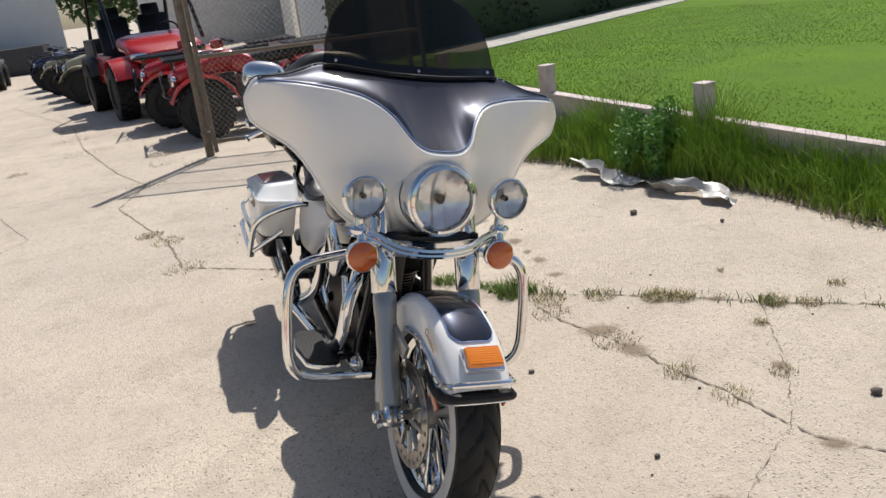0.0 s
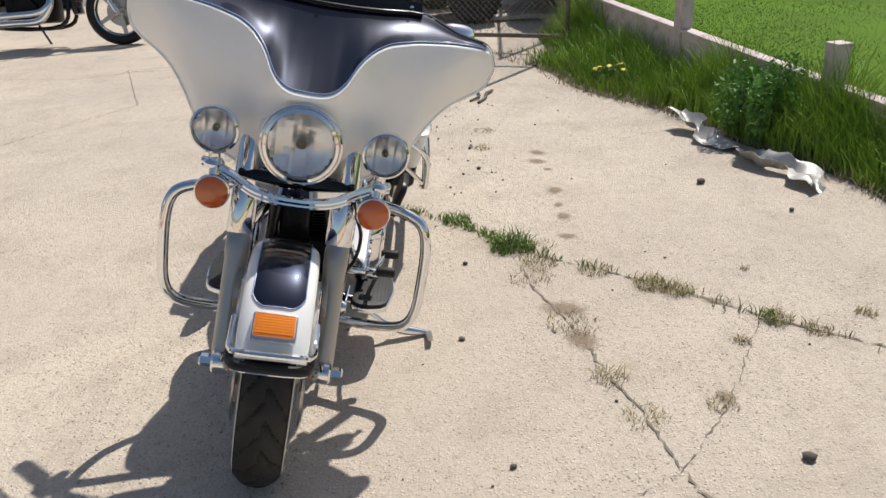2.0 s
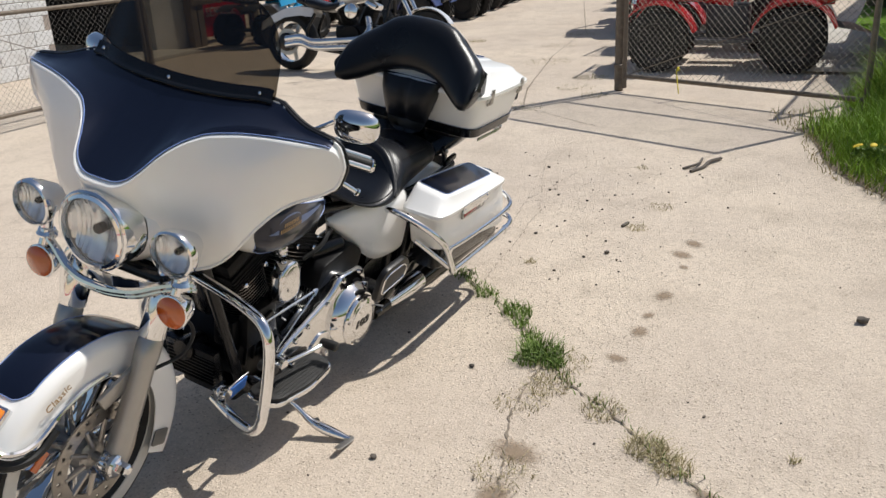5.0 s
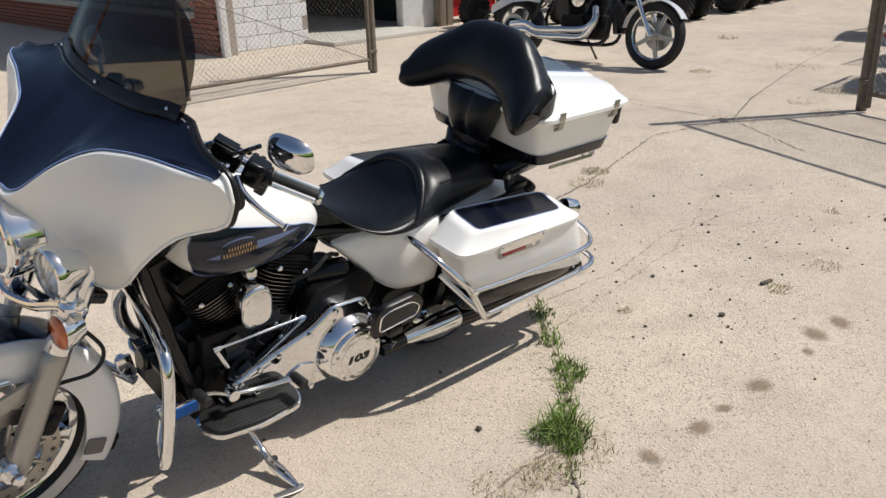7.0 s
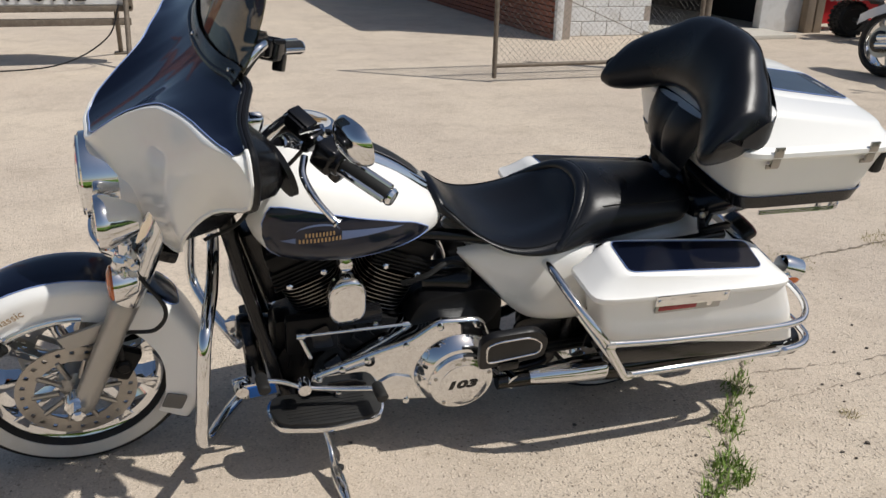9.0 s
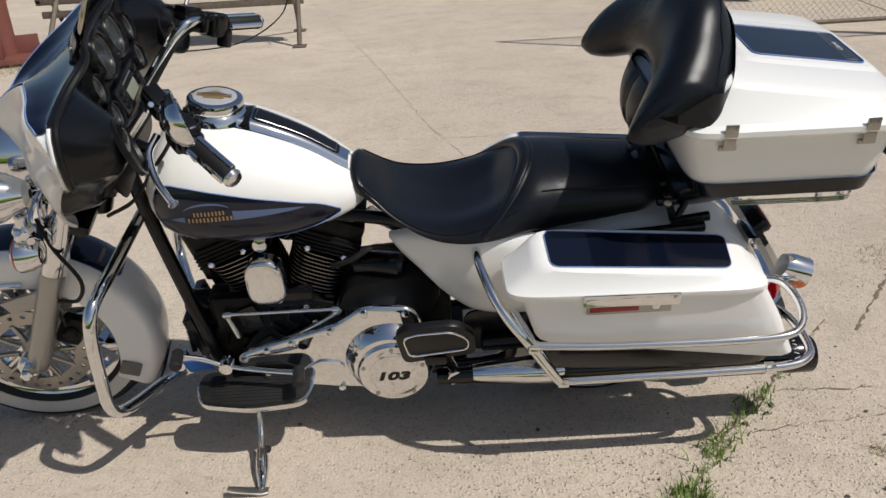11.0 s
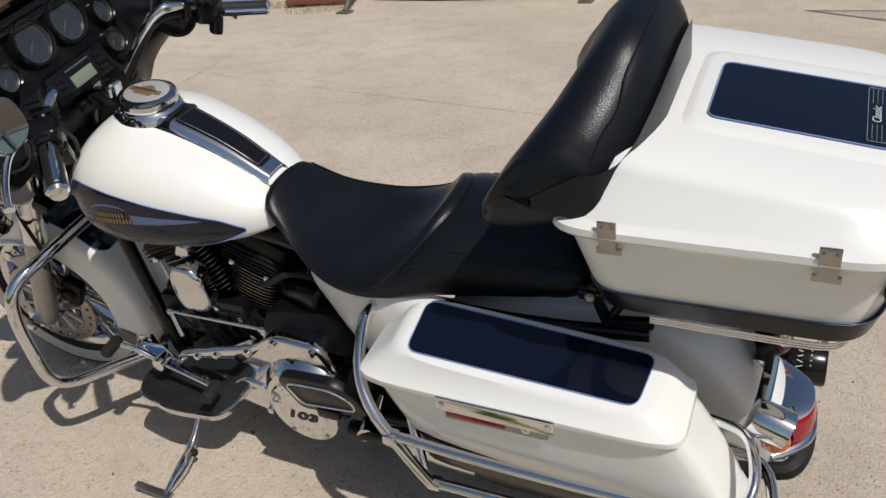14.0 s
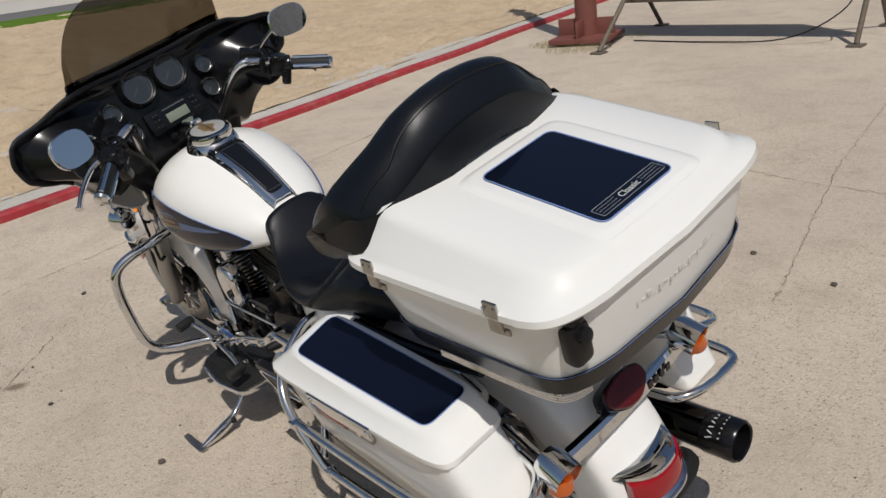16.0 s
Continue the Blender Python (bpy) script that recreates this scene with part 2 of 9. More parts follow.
def loft(rings, cap=True, closed=True):
    bm = bmesh.new()
    vs = [[bm.verts.new(p) for p in r] for r in rings]
    n = len(rings[0])
    for a, b in zip(vs, vs[1:]):
        for i in range(n if closed else n - 1):
            j = (i + 1) % n
            bm.faces.new((a[i], a[j], b[j], b[i]))
    if cap and closed:
        bm.faces.new(vs[0][::-1])
        bm.faces.new(vs[-1])
    return bm


def sheet(f, nu, nv, thick=0.0):
    """The grid of f(u, v), u and v from 0 to 1; with thick, a solid plate of that thickness."""
    bm = bmesh.new()
    g = [[bm.verts.new(f(i / nu, j / nv)) for j in range(nv + 1)] for i in range(nu + 1)]
    for i in range(nu):
        for j in range(nv):
            bm.faces.new((g[i][j], g[i + 1][j], g[i + 1][j + 1], g[i][j + 1]))
    if thick:
        bmesh.ops.recalc_face_normals(bm, faces=bm.faces)
        bmesh.ops.solidify(bm, geom=bm.faces[:], thickness=thick)
    return bm


def curve_points(pts, sub=6, closed=False):
    p = [Vector(q) for q in pts]
    if sub <= 1 or len(p) < 3:
        return p
    out, n = [], len(p)
    for i in range(n if closed else n - 1):
        a, b = p[i], p[(i + 1) % n]
        z = p[i - 1] if (i or closed) else a + (a - b)
        c = p[(i + 2) % n] if (i + 2 < n or closed) else b + (b - a)
        for k in range(sub):
            t = k / sub
            out.append(0.5 * ((2 * a) + (b - z) * t + (2 * z - 5 * a + 4 * b - c) * t * t + (3 * a - z - 3 * b + c) * t ** 3))
    if not closed:
        out.append(p[-1])
    return out


def tube(pts, r, n=10, sub=6, closed=False):
    c = curve_points(pts, sub, closed)
    rings, up = [], None
    for i, p in enumerate(c):
        a, b = c[i - 1] if (i or closed) else p, c[(i + 1) % len(c)] if (i + 1 < len(c) or closed) else p
        d = (b - a).normalized()
        if up is None:
            up = d.orthogonal().normalized()
        up = (up - d * up.dot(d)).normalized()
        side = d.cross(up)
        rad = r(i / (len(c) - 1)) if callable(r) else r
        rings.append([p + (up * math.cos(k) + side * math.sin(k)) * rad for k in (2 * math.pi * j / n for j in range(n))])
    if closed:
        rings.append(rings[0])
        bm = loft(rings, cap=False)
        bmesh.ops.remove_doubles(bm, verts=bm.verts, dist=1e-6)
        return bm
    return loft(rings)


def frame_to(at, axis):
    """A matrix whose z runs along axis, at a place."""
    return Matrix.Translation(at) @ Vector(axis).to_track_quat("Z", "Y").to_matrix().to_4x4()


def lathe(profile, at=(0, 0, 0), axis=(0, 0, 1), n=32, cap=True):
    """Turns (radius, height) points round an axis."""
    rings = [[(max(r, 1e-4) * math.cos(k), max(r, 1e-4) * math.sin(k), h) for k in (2 * math.pi * j / n for j in range(n))] for r, h in profile]
    return moved(loft(rings, cap), frame_to(at, axis))


def rod(a, b, r, n=12):
    d = Vector(b) - Vector(a)
    return lathe([(r * 0.8, 0), (r, r * 0.2), (r, d.length - r * 0.2), (r * 0.8, d.length)], a, d, n)


def block(size, at=(0, 0, 0), bevel=0.005, rot=None, seg=2):
    bm = bmesh.new()
    bmesh.ops.create_cube(bm, size=1)
    bmesh.ops.scale(bm, vec=size, verts=bm.verts)
    if bevel:
        bmesh.ops.bevel(bm, geom=bm.edges[:], offset=min(bevel, min(size) * 0.45), segments=seg, profile=0.6, affect="EDGES")
    if rot is not None:
        moved(bm, rot)
    return moved(bm, Matrix.Translation(at))


def prism(outline, a, b, axis="y", bevel=0.004, seg=2):
    """A flat outline pushed from a to b along an axis; the outline gives the other two coordinates."""
    put = {"y": lambda u, v, w: (u, w, v), "x": lambda u, v, w: (w, u, v), "z": lambda u, v, w: (u, v, w)}[axis]
    bm = bmesh.new()
    f = bm.faces.new([bm.verts.new(put(u, v, a)) for u, v in outline])
    g = bmesh.ops.extrude_face_region(bm, geom=[f])
    vs = [e for e in g["geom"] if isinstance(e, bmesh.types.BMVert)]
    d = put(0, 0, b - a)
    bmesh.ops.translate(bm, vec=d, verts=vs)
    bmesh.ops.recalc_face_normals(bm, faces=bm.faces)
    if bevel:
        keep = [e for e in bm.edges if e.calc_face_angle(0) > 0.6]
        bmesh.ops.bevel(bm, geom=keep, offset=bevel, segments=seg, profile=0.6, affect="EDGES")
    return bm


def rounded(outline, r, n=4):
    """Rounds the corners of a flat outline."""
    out, k = [], len(outline)
    for i in range(k):
        a, b, c = (Vector(outline[(i + j) % k]) for j in (-1, 0, 1))
        p, q = b + (a - b).normalized() * min(r, (a - b).length * 0.45), b + (c - b).normalized() * min(r, (c - b).length * 0.45)
        for j in range(n + 1):
            t = j / n
            out.append(tuple(p * (1 - t) ** 2 + b * 2 * t * (1 - t) + q * t * t))
    return out


def soft_ring(x, yc, zc, hy, hz, e=2.5, n=28, e2=None):
    """A superellipse across the machine at x."""
    out = []
    for k in range(n):
        a = 2 * math.pi * k / n
        c, s = math.cos(a), math.sin(a)
        ee = e if s > 0 or e2 is None else e2
        out.append((x, yc + hy * math.copysign(abs(c) ** (2 / ee), c), zc + hz * math.copysign(abs(s) ** (2 / ee), s)))
    return out


def lerp(x, xs, ys):
    return float(np.interp(x, xs, ys))


def smooth_table(xs, ys):
    """A smooth curve through a small table, by cubic Hermite steps."""
    xs, ys = np.array(xs, float), np.array(ys, float)
    o = np.argsort(xs)
    xs, ys = xs[o], ys[o]
    s = np.gradient(ys, xs)

    def f(x):
        x = min(max(x, xs[0]), xs[-1])
        i = min(int(np.searchsorted(xs, x, side="right")) - 1, len(xs) - 2)
        h = xs[i + 1] - xs[i]
        t = (x - xs[i]) / h
        return float((2 * t ** 3 - 3 * t * t + 1) * ys[i] + (t ** 3 - 2 * t * t + t) * h * s[i] + (3 * t * t - 2 * t ** 3) * ys[i + 1] + (t ** 3 - t * t) * h * s[i + 1])
    return f


def letters(body, size, m, material, parent, name, depth=0.001, label="", bold=0.0):
    """Writing in the built-in font, as a mesh."""
    c = bpy.data.curves.new("tmp", "FONT")
    c.body, c.size, c.extrude, c.align_x, c.align_y = body, size, depth, "CENTER", "CENTER"
    c.resolution_u, c.offset = 3, bold
    o = bpy.data.objects.new("tmp", c)
    me = bpy.data.meshes.new_from_object(o)
    me.transform(m)
    bpy.data.objects.remove(o)
    bpy.data.curves.remove(c)
    ob = new(name, me)
    me.materials.clear()
    me.materials.append(material)
    ob.parent = parent
    if label:
        ob["label"] = label
    return ob


# ---- setting ----
GRASS = paint("lawn_grass", (0.104, 0.184, 0.024), 0.9, spec=0.05, var=0.3, scale=1.6, each=0.0, bump=0.6, bscale=60)
BLADE = paint("tall_grass", (0.22, 0.34, 0.04), 0.6, var=0.55, scale=3.5, spec=0.3)
WEED = paint("weed_leaves", (0.15, 0.23, 0.04), 0.7, var=0.45, scale=3)
DRYWEED = paint("dry_weeds", (0.36, 0.31, 0.16), 0.8, var=0.35, scale=5)
SOIL = paint("dark_soil", (0.16, 0.125, 0.085), 0.95, var=0.35, scale=9, bump=0.7, bscale=50)
CRACKDIRT = paint("crack_dirt", (0.20, 0.165, 0.125), 0.95, var=0.4, scale=20, bump=0.5, bscale=120)
PINKWALL = paint("weathered_white_paint", (0.58, 0.47, 0.45), 0.75, var=0.12, scale=4, bump=0.35, bscale=40, dirt=(0.22, 0.18, 0.15), dirt_amount=0.55)
RUST = paint("rusted_pipe", (0.165, 0.135, 0.105), 0.7, 0.35, var=0.35, scale=12, bump=0.4, bscale=120, dirt=(0.28, 0.24, 0.19), dirt_amount=0.5)
WIRE = paint("galvanised_wire", (0.19, 0.175, 0.155), 0.55, 0.5, var=0.2, scale=12)
BRICK = paint("red_brown_brick", (0.24, 0.085, 0.05), 0.85, var=0.25, scale=9, bump=0.5, bscale=90, each=0.25)
MORTAR = paint("grey_mortar", (0.33, 0.28, 0.24), 0.95, var=0.15, scale=20, bump=0.4)
WHITEWASH = paint("white_block_paint", (0.68, 0.68, 0.67), 0.7, var=0.08, scale=2, bump=0.2, bscale=40, dirt=(0.38, 0.35, 0.31), dirt_amount=0.4)
SIDING = paint("pale_siding", (0.62, 0.66, 0.68), 0.6, var=0.06, scale=3)
# near-black base colour stands in for the shade inside the rooms
SHADEIN = paint("interior_shade", (0.03, 0.03, 0.032), 0.8, var=0.2)
REDPAINT = paint("red_kerb_paint", (0.40, 0.035, 0.045), 0.6, var=0.2, scale=5, bump=0.3, dirt=(0.45, 0.30, 0.24), dirt_amount=0.28)
HEDGE = paint("hedge_leaves", (0.020, 0.045, 0.013), 0.7, var=0.5, scale=4)
ALU = paint("crumpled_aluminium", (0.42, 0.41, 0.39), 0.5, 0.25, var=0.35, scale=8, dirt=(0.25, 0.2, 0.15), dirt_amount=0.6)
PEBBLE = paint("dark_pebble", (0.10, 0.085, 0.07), 0.85, var=0.3, scale=30)
ROAD = paint("grey_asphalt", (0.16, 0.155, 0.15), 0.9, var=0.15, scale=2)
WALL_A, WALL_D = Vector((-5.62, 2.025, 0)), Vector((0.9776, 0.2105, 0))
WALL_N = Vector((-0.2105, 0.9776, 0))


def cap_z(k):
    """The height of the low wall's top, k metres along it: it climbs towards the gate."""
    return 0.532 - 0.0467 * min(max(k, -1.0), 8.5)



def flat(points, z, nudge=0.0):
    bm = bmesh.new()
    bm.faces.new([bm.verts.new((x, y, z)) for x, y in points])
    return bm


# the ground: one sheet to the horizon
bm = bmesh.new()
xs = [-900, -300, -100, -45, -25] + list(np.linspace(-16, 8, 49)) + [14, 25, 45, 100, 300, 900]
ys = [-900, -300, -100, -45, -25] + list(np.linspace(-14, 6, 41)) + [12, 25, 45, 100, 300, 900]
g = [[bm.verts.new((x, y, 0)) for y in ys] for x in xs]
for i in range(len(xs) - 1):
    for j in range(len(ys) - 1):
        bm.faces.new((g[i][j], g[i + 1][j], g[i + 1][j + 1], g[i][j + 1]))
solid("ground", bm, CONCRETE, "worn sandy concrete yard with cracks", "ground", "structure")

# cracks and joints as narrow strips of packed dirt
def crack(pts, w, seed, name="crack"):
    rnd = random.Random(seed)
    c = []
    for a, b in zip(pts, pts[1:]):
        n = max(2, int((Vector(b) - Vector(a)).length / 0.022))
        for k in range(n):
            t = k / n
            c.append((a[0] + (b[0] - a[0]) * t + rnd.uniform(-1, 1) * 0.009, a[1] + (b[1] - a[1]) * t + rnd.uniform(-1, 1) * 0.009))
    c.append(pts[-1])
    bm = bmesh.new()
    prev = None
    for i, p in enumerate(c):
        d = Vector(c[min(i + 1, len(c) - 1)]) - Vector(c[max(i - 1, 0)])
        d = Vector((-d.y, d.x)).normalized() * w * rnd.uniform(0.08, 1.0) ** 1.3 / 2
        pair = (bm.verts.new((p[0] + d.x, p[1] + d.y, 0.004)), bm.verts.new((p[0] - d.x, p[1] - d.y, 0.004)))
        if prev:
            bm.faces.new((prev[0], pair[0], pair[1], prev[1]))
        prev = pair
    return solid(name, bm, CRACKDIRT, "dirt-filled crack in the concrete", "crack", "structure")


MAIN = [(-1.75, -0.40), (-1.36, 0.0), (-1.15, 0.22), (-0.98, 0.45), (-0.70, 0.67), (-0.53, 0.80), (-0.35, 1.04), (-0.09, 1.34), (0.13, 1.55), (0.45, 1.95), (0.75, 2.35)]
BRANCH = [(-0.62, 0.73), (-0.42, 0.72), (-0.20, 0.74), (0.14, 0.84), (0.47, 0.89), (0.69, 0.95), (0.95, 0.98), (1.07, 1.01), (1.4, 1.25)]
CRACKS = [(MAIN, 0.022), (BRANCH, 0.02), ([(-1.82, -0.32), (-2.25, -0.83), (-2.96, -0.92), (-4.36, -1.3), (-5.22, -1.09), (-6.2, -1.4), (-8.5, -1.9), (-11.4, -2.3), (-17, -4)], 0.03),
          ([(-4.58, -0.2), (-5.22, -1.09), (-5.32, -2.39), (-5.05, -2.84), (-5.5, -4.9)], 0.025), ([(-5.5, -1.45), (-5.41, -2.49), (-3.86, -1.94), (-2.4, -2.8)], 0.016),
          ([(0.95, 0.98), (1.19, 0.62), (1.6, 0.2)], 0.007), ([(0.13, 1.53), (0.69, 1.20), (0.95, 0.98)], 0.010),
          ([(1.24, -11.8), (0.21, -6.82), (-0.06, -5.49), (-0.45, -3.33), (-0.9, -1.6)], 0.008), ([(-3.2, -2.9), (-0.45, -3.0), (1.6, -3.4), (3.9, -3.9)], 0.010),
          ([(2.32, 0.29), (2.48, -0.5), (2.9, -2.3), (3.3, -4.3)], 0.012), ([(-1.36, 0.0), (-1.9, 0.05), (-2.5, -0.05), (-3.4, 0.1)], 0.008), ([(-3.6, -0.3), (-2.3, 0.1), (-1.2, 0.2)], 0.006)]
for k, (pts, w) in enumerate(CRACKS):
    crack(pts, w * 0.6, k)


# blades of grass and weeds
def blades(name, spots, material, label, category, seed, parent=None, kind="stuff"):
    """spots: x, y, z, height, width, lean. Each blade is a tapered, bent strip."""
    rng = np.random.default_rng(seed)
    n = len(spots)
    s = np.array(spots)
    ang, la = rng.uniform(0, 2 * math.pi, n), rng.uniform(0, 2 * math.pi, n)
    h, w, lean = s[:, 3], s[:, 4], s[:, 5]
    side = np.stack([np.cos(ang), np.sin(ang), 0 * ang], 1)
    bend = np.stack([np.cos(la), np.sin(la), 0 * la], 1)
    base = s[:, :3]
    up = np.array([0, 0, 1.0])
    lv = []
    for f, ww in ((0, 1.0), (0.45, 0.8), (0.8, 0.45)):
        c = base + up * (h * f * (1 - 0.25 * lean * f))[:, None] + bend * (h * lean * f * f)[:, None]
        lv += [c - side * (w * ww / 2)[:, None], c + side * (w * ww / 2)[:, None]]
    lv.append(base + up * (h * (1 - 0.25 * lean))[:, None] + bend * (h * lean)[:, None])
    v = np.stack(lv, 1).reshape(-1, 3)
    o = (np.arange(n) * 7)[:, None]
    quads = np.concatenate([o + np.array([[0, 1, 3, 2]]), o + np.array([[2, 3, 5, 4]])])
    tris = o + np.array([[4, 5, 6]])
    me = bpy.data.meshes.new(name)
    me.from_pydata(v.tolist(), [], quads.tolist() + tris.tolist())
    me.materials.append(material)
    ob = new(name, me)
    ob.parent = parent
    return tagged(ob, label, category, "", kind)


def clump(cx, cy, rad, n, h, rnd, w=0.006, z=0.0, lean=0.6):
    out = []
    for _ in range(n):
        a, r = rnd.uniform(0, 6.283), rad * math.sqrt(rnd.random())
        out.append((cx + r * math.cos(a), cy + r * math.sin(a), z, h * rnd.uniform(0.3, 1.1), w * rnd.uniform(0.4, 1.2), rnd.uniform(0.2, lean + 0.7)))
    return out


rnd = random.Random(5)
WEEDS = [(-0.60, 0.66, 0.06, 150, 0.06), (-0.72, 0.63, 0.05, 90, 0.05), (-1.30, 0.07, 0.06, 60, 0.035), (-1.12, 0.26, 0.05, 70, 0.04), (-0.97, 0.47, 0.07, 170, 0.055), (-0.80, 0.60, 0.04, 60, 0.04), (-0.66, 0.70, 0.08, 260, 0.085), (-0.60, 0.76, 0.05, 120, 0.06),
         (-0.88, 0.53, 0.04, 60, 0.04), (-1.45, -0.10, 0.05, 50, 0.04), (0.14, 1.55, 0.04, 40, 0.05), (0.48, 1.95, 0.05, 50, 0.05)]
spots = []
for x, y, r, n, h in WEEDS:
    spots += clump(x, y, r, n, h, rnd)
for k in range(420):
    t = rnd.random() ** 1.5
    i = min(int(t * (len(MAIN) - 2)), len(MAIN) - 3) + 1
    f = rnd.random()
    a, b = MAIN[i], MAIN[i + 1]
    spots.append((a[0] + (b[0] - a[0]) * f + rnd.gauss(0, 0.022), a[1] + (b[1] - a[1]) * f + rnd.gauss(0, 0.022), 0, rnd.uniform(0.015, 0.05), 0.005, rnd.uniform(0.3, 0.9)))
blades("crack_weeds", spots, WEED, "small green weeds growing along the crack", "weeds", 2)
spots = []
for x, y, r, n, h in [(-0.35, 1.02, 0.08, 240, 0.06), (-0.18, 1.21, 0.07, 420, 0.08), (-0.12, 1.30, 0.06, 300, 0.08), (0.15, 1.58, 0.06, 320, 0.08), (0.24, 1.69, 0.05, 160, 0.06), (0.14, 1.92, 0.04, 120, 0.06), (-0.28, 1.63, 0.02, 40, 0.05), (0.29, 1.40, 0.03, 90, 0.06), (-0.44, 0.80, 0.08, 260, 0.06), (-6.92, -0.92, 0.2, 300, 0.08), (-3.22, -1.04, 0.1, 300, 0.07), (-1.55, 0.32, 0.03, 60, 0.05), (3.6, -6.5, 0.3, 260, 0.14), (4.2, -6.6, 0.2, 160, 0.12), (3.5, -7.3, 0.2, 160, 0.12), (-9.9, -3.6, 0.15, 160, 0.14), (-10.8, -2.2, 0.3, 240, 0.10), (-7.2, -2.5, 0.12, 180, 0.08), (-0.62, 0.78, 0.12, 260, 0.06), (-0.30, 0.74, 0.10, 160, 0.05), (0.10, 0.83, 0.10, 180, 0.06), (0.47, 0.89, 0.06, 120, 0.10), (0.70, 0.95, 0.07, 150, 0.05), (0.66, 1.20, 0.05, 120, 0.05), (-2.20, 0.70, 0.06, 140, 0.05),
                     (-2.25, -0.83, 0.14, 260, 0.05), (-2.96, -0.92, 0.12, 240, 0.06), (-5.22, -1.09, 0.2, 200, 0.06), (-8.0, -1.8, 0.3, 200, 0.08), (-6.3, -0.9, 0.2, 160, 0.07), (-9.5, -2.1, 0.3, 120, 0.08), (-2.6, 0.75, 0.08, 120, 0.04), (-3.4, 0.45, 0.05, 60, 0.05), (-5.9, -0.6, 0.15, 160, 0.07)]:
    spots += clump(x, y, r, n * 4 // 5, h * 0.6, rnd, 0.0032, 0, 1.1)
blades("dry_weeds", spots, DRYWEED, "dry straw-coloured weeds in the cracks", "weeds", 3)

# brown rust-coloured spots, gravel and litter
rnd = random.Random(11)
def soft_stain(name, color):
    """A patch of dirt that thins out towards its edge."""
    m = paint(name, color, 0.95, var=0.3, scale=25)
    n, l = m.node_tree.nodes, m.node_tree.links
    co, ln, rg, nz, ad, tr, mx = (n.new("ShaderNode" + k) for k in ("TexCoord", "VectorMath", "MapRange", "TexNoise", "Math", "BsdfTransparent", "MixShader"))
    ln.operation, ad.operation = "LENGTH", "MULTIPLY_ADD"
    l.new(co.outputs["Object"], ln.inputs[0])
    l.new(co.outputs["Object"], nz.inputs["Vector"])
    nz.inputs["Scale"].default_value, nz.inputs["Detail"].default_value = 5, 6
    l.new(nz.outputs["Fac"], ad.inputs[0])
    ad.inputs[1].default_value = 0.9
    l.new(ln.outputs["Value"], ad.inputs[2])
    for key, v in (("From Min", 0.62), ("From Max", 1.22), ("To Min", 0.75), ("To Max", 0.0)):
        rg.inputs[key].default_value = v
    l.new(ad.outputs[0], rg.inputs["Value"])
    l.new(rg.outputs["Result"], mx.inputs[0])
    l.new(tr.outputs[0], mx.inputs[1])
    l.new(n["Principled BSDF"].outputs[0], mx.inputs[2])
    l.new(mx.outputs[0], n["Material Output"].inputs["Surface"])
    return m


STAIN = soft_stain("rusty_stain", (0.27, 0.20, 0.135))
disc = bmesh.new()
disc.faces.new([disc.verts.new((1.2 * math.cos(a), 1.2 * math.sin(a), 0)) for a in (2 * math.pi * k / 20 for k in range(20))])
disc_me = mesh_of(disc, "stain")
disc_me.materials.append(STAIN)
for x, y, r in [(-1.36, 1.02, 0.055), (-1.14, 1.0, 0.035), (-0.98, 1.0, 0.05), (-0.73, 0.97, 0.045), (-1.88, 1.0, 0.06), (-2.05, 1.03, 0.06), (-1.72, 1.04, 0.03), (-0.02, 1.41, 0.045), (0.62, 1.22, 0.04), (1.10, 1.02, 0.045), (1.18, 0.56, 0.05), (-1.05, -0.55, 0.05), (-0.02, 0.83, 0.09), (0.22, 0.85, 0.08)]:
    ob = new("stain", disc_me)
    ob.matrix_world = pose(x, y, 0.0035, 0, 0, rnd.uniform(0, 360)) @ Matrix.Diagonal((r * 1.6, r * rnd.uniform(0.9, 1.25), 1, 1))
    tagged(ob, "soft brown rusty stain on the concrete", "stain", "stains on the concrete", "structure")


def pebble_mesh(seed):
    r = random.Random(seed)
    bm = bmesh.new()
    bmesh.ops.create_icosphere(bm, subdivisions=1, radius=1)
    for v in bm.verts:
        v.co *= r.uniform(0.7, 1.2)
        v.co.z *= 0.65
    return mesh_of(bm, "pebble", 60)


kinds = [pebble_mesh(k) for k in range(4)]
for me in kinds:
    me.materials.append(PEBBLE)
stones = [(-1.36, 1.81, 0.028), (0.94, 1.34, 0.022), (0.175, 0.421, 0.014), (-0.474, 0.479, 0.014), (-1.787, 0.647, 0.016), (-1.95, 0.21, 0.012), (-2.74, 0.02, 0.012), (-3.25, -0.16, 0.014), (-1.02, -1.86, 0.016), (-0.62, -2.0, 0.016), (0.9, 0.52, 0.012), (1.9, 0.0, 0.014), (-0.9, 2.1, 0.018), (1.75, 0.75, 0.012)]
for k in range(150):
    stones.append((rnd.uniform(-3.8, -1.3), rnd.gauss(0.35, 0.40), 0.003 + 0.007 * rnd.random() ** 2.5))
for k in range(110):
    stones.append((rnd.uniform(-4, 2.5), rnd.uniform(-0.6, 2.0), 0.002 + 0.006 * rnd.random() ** 2))
for k, (x, y, r) in enumerate(stones):
    ob = new("pebble", kinds[k % 4])
    ob.matrix_world = pose(x, y, r * 0.5, 0, 0, rnd.uniform(0, 360)) @ Matrix.Diagonal((r, r * rnd.uniform(0.7, 1), r, 1))
    tagged(ob, "small dark pebble lying on the concrete", "pebble", "loose pebbles on the concrete")
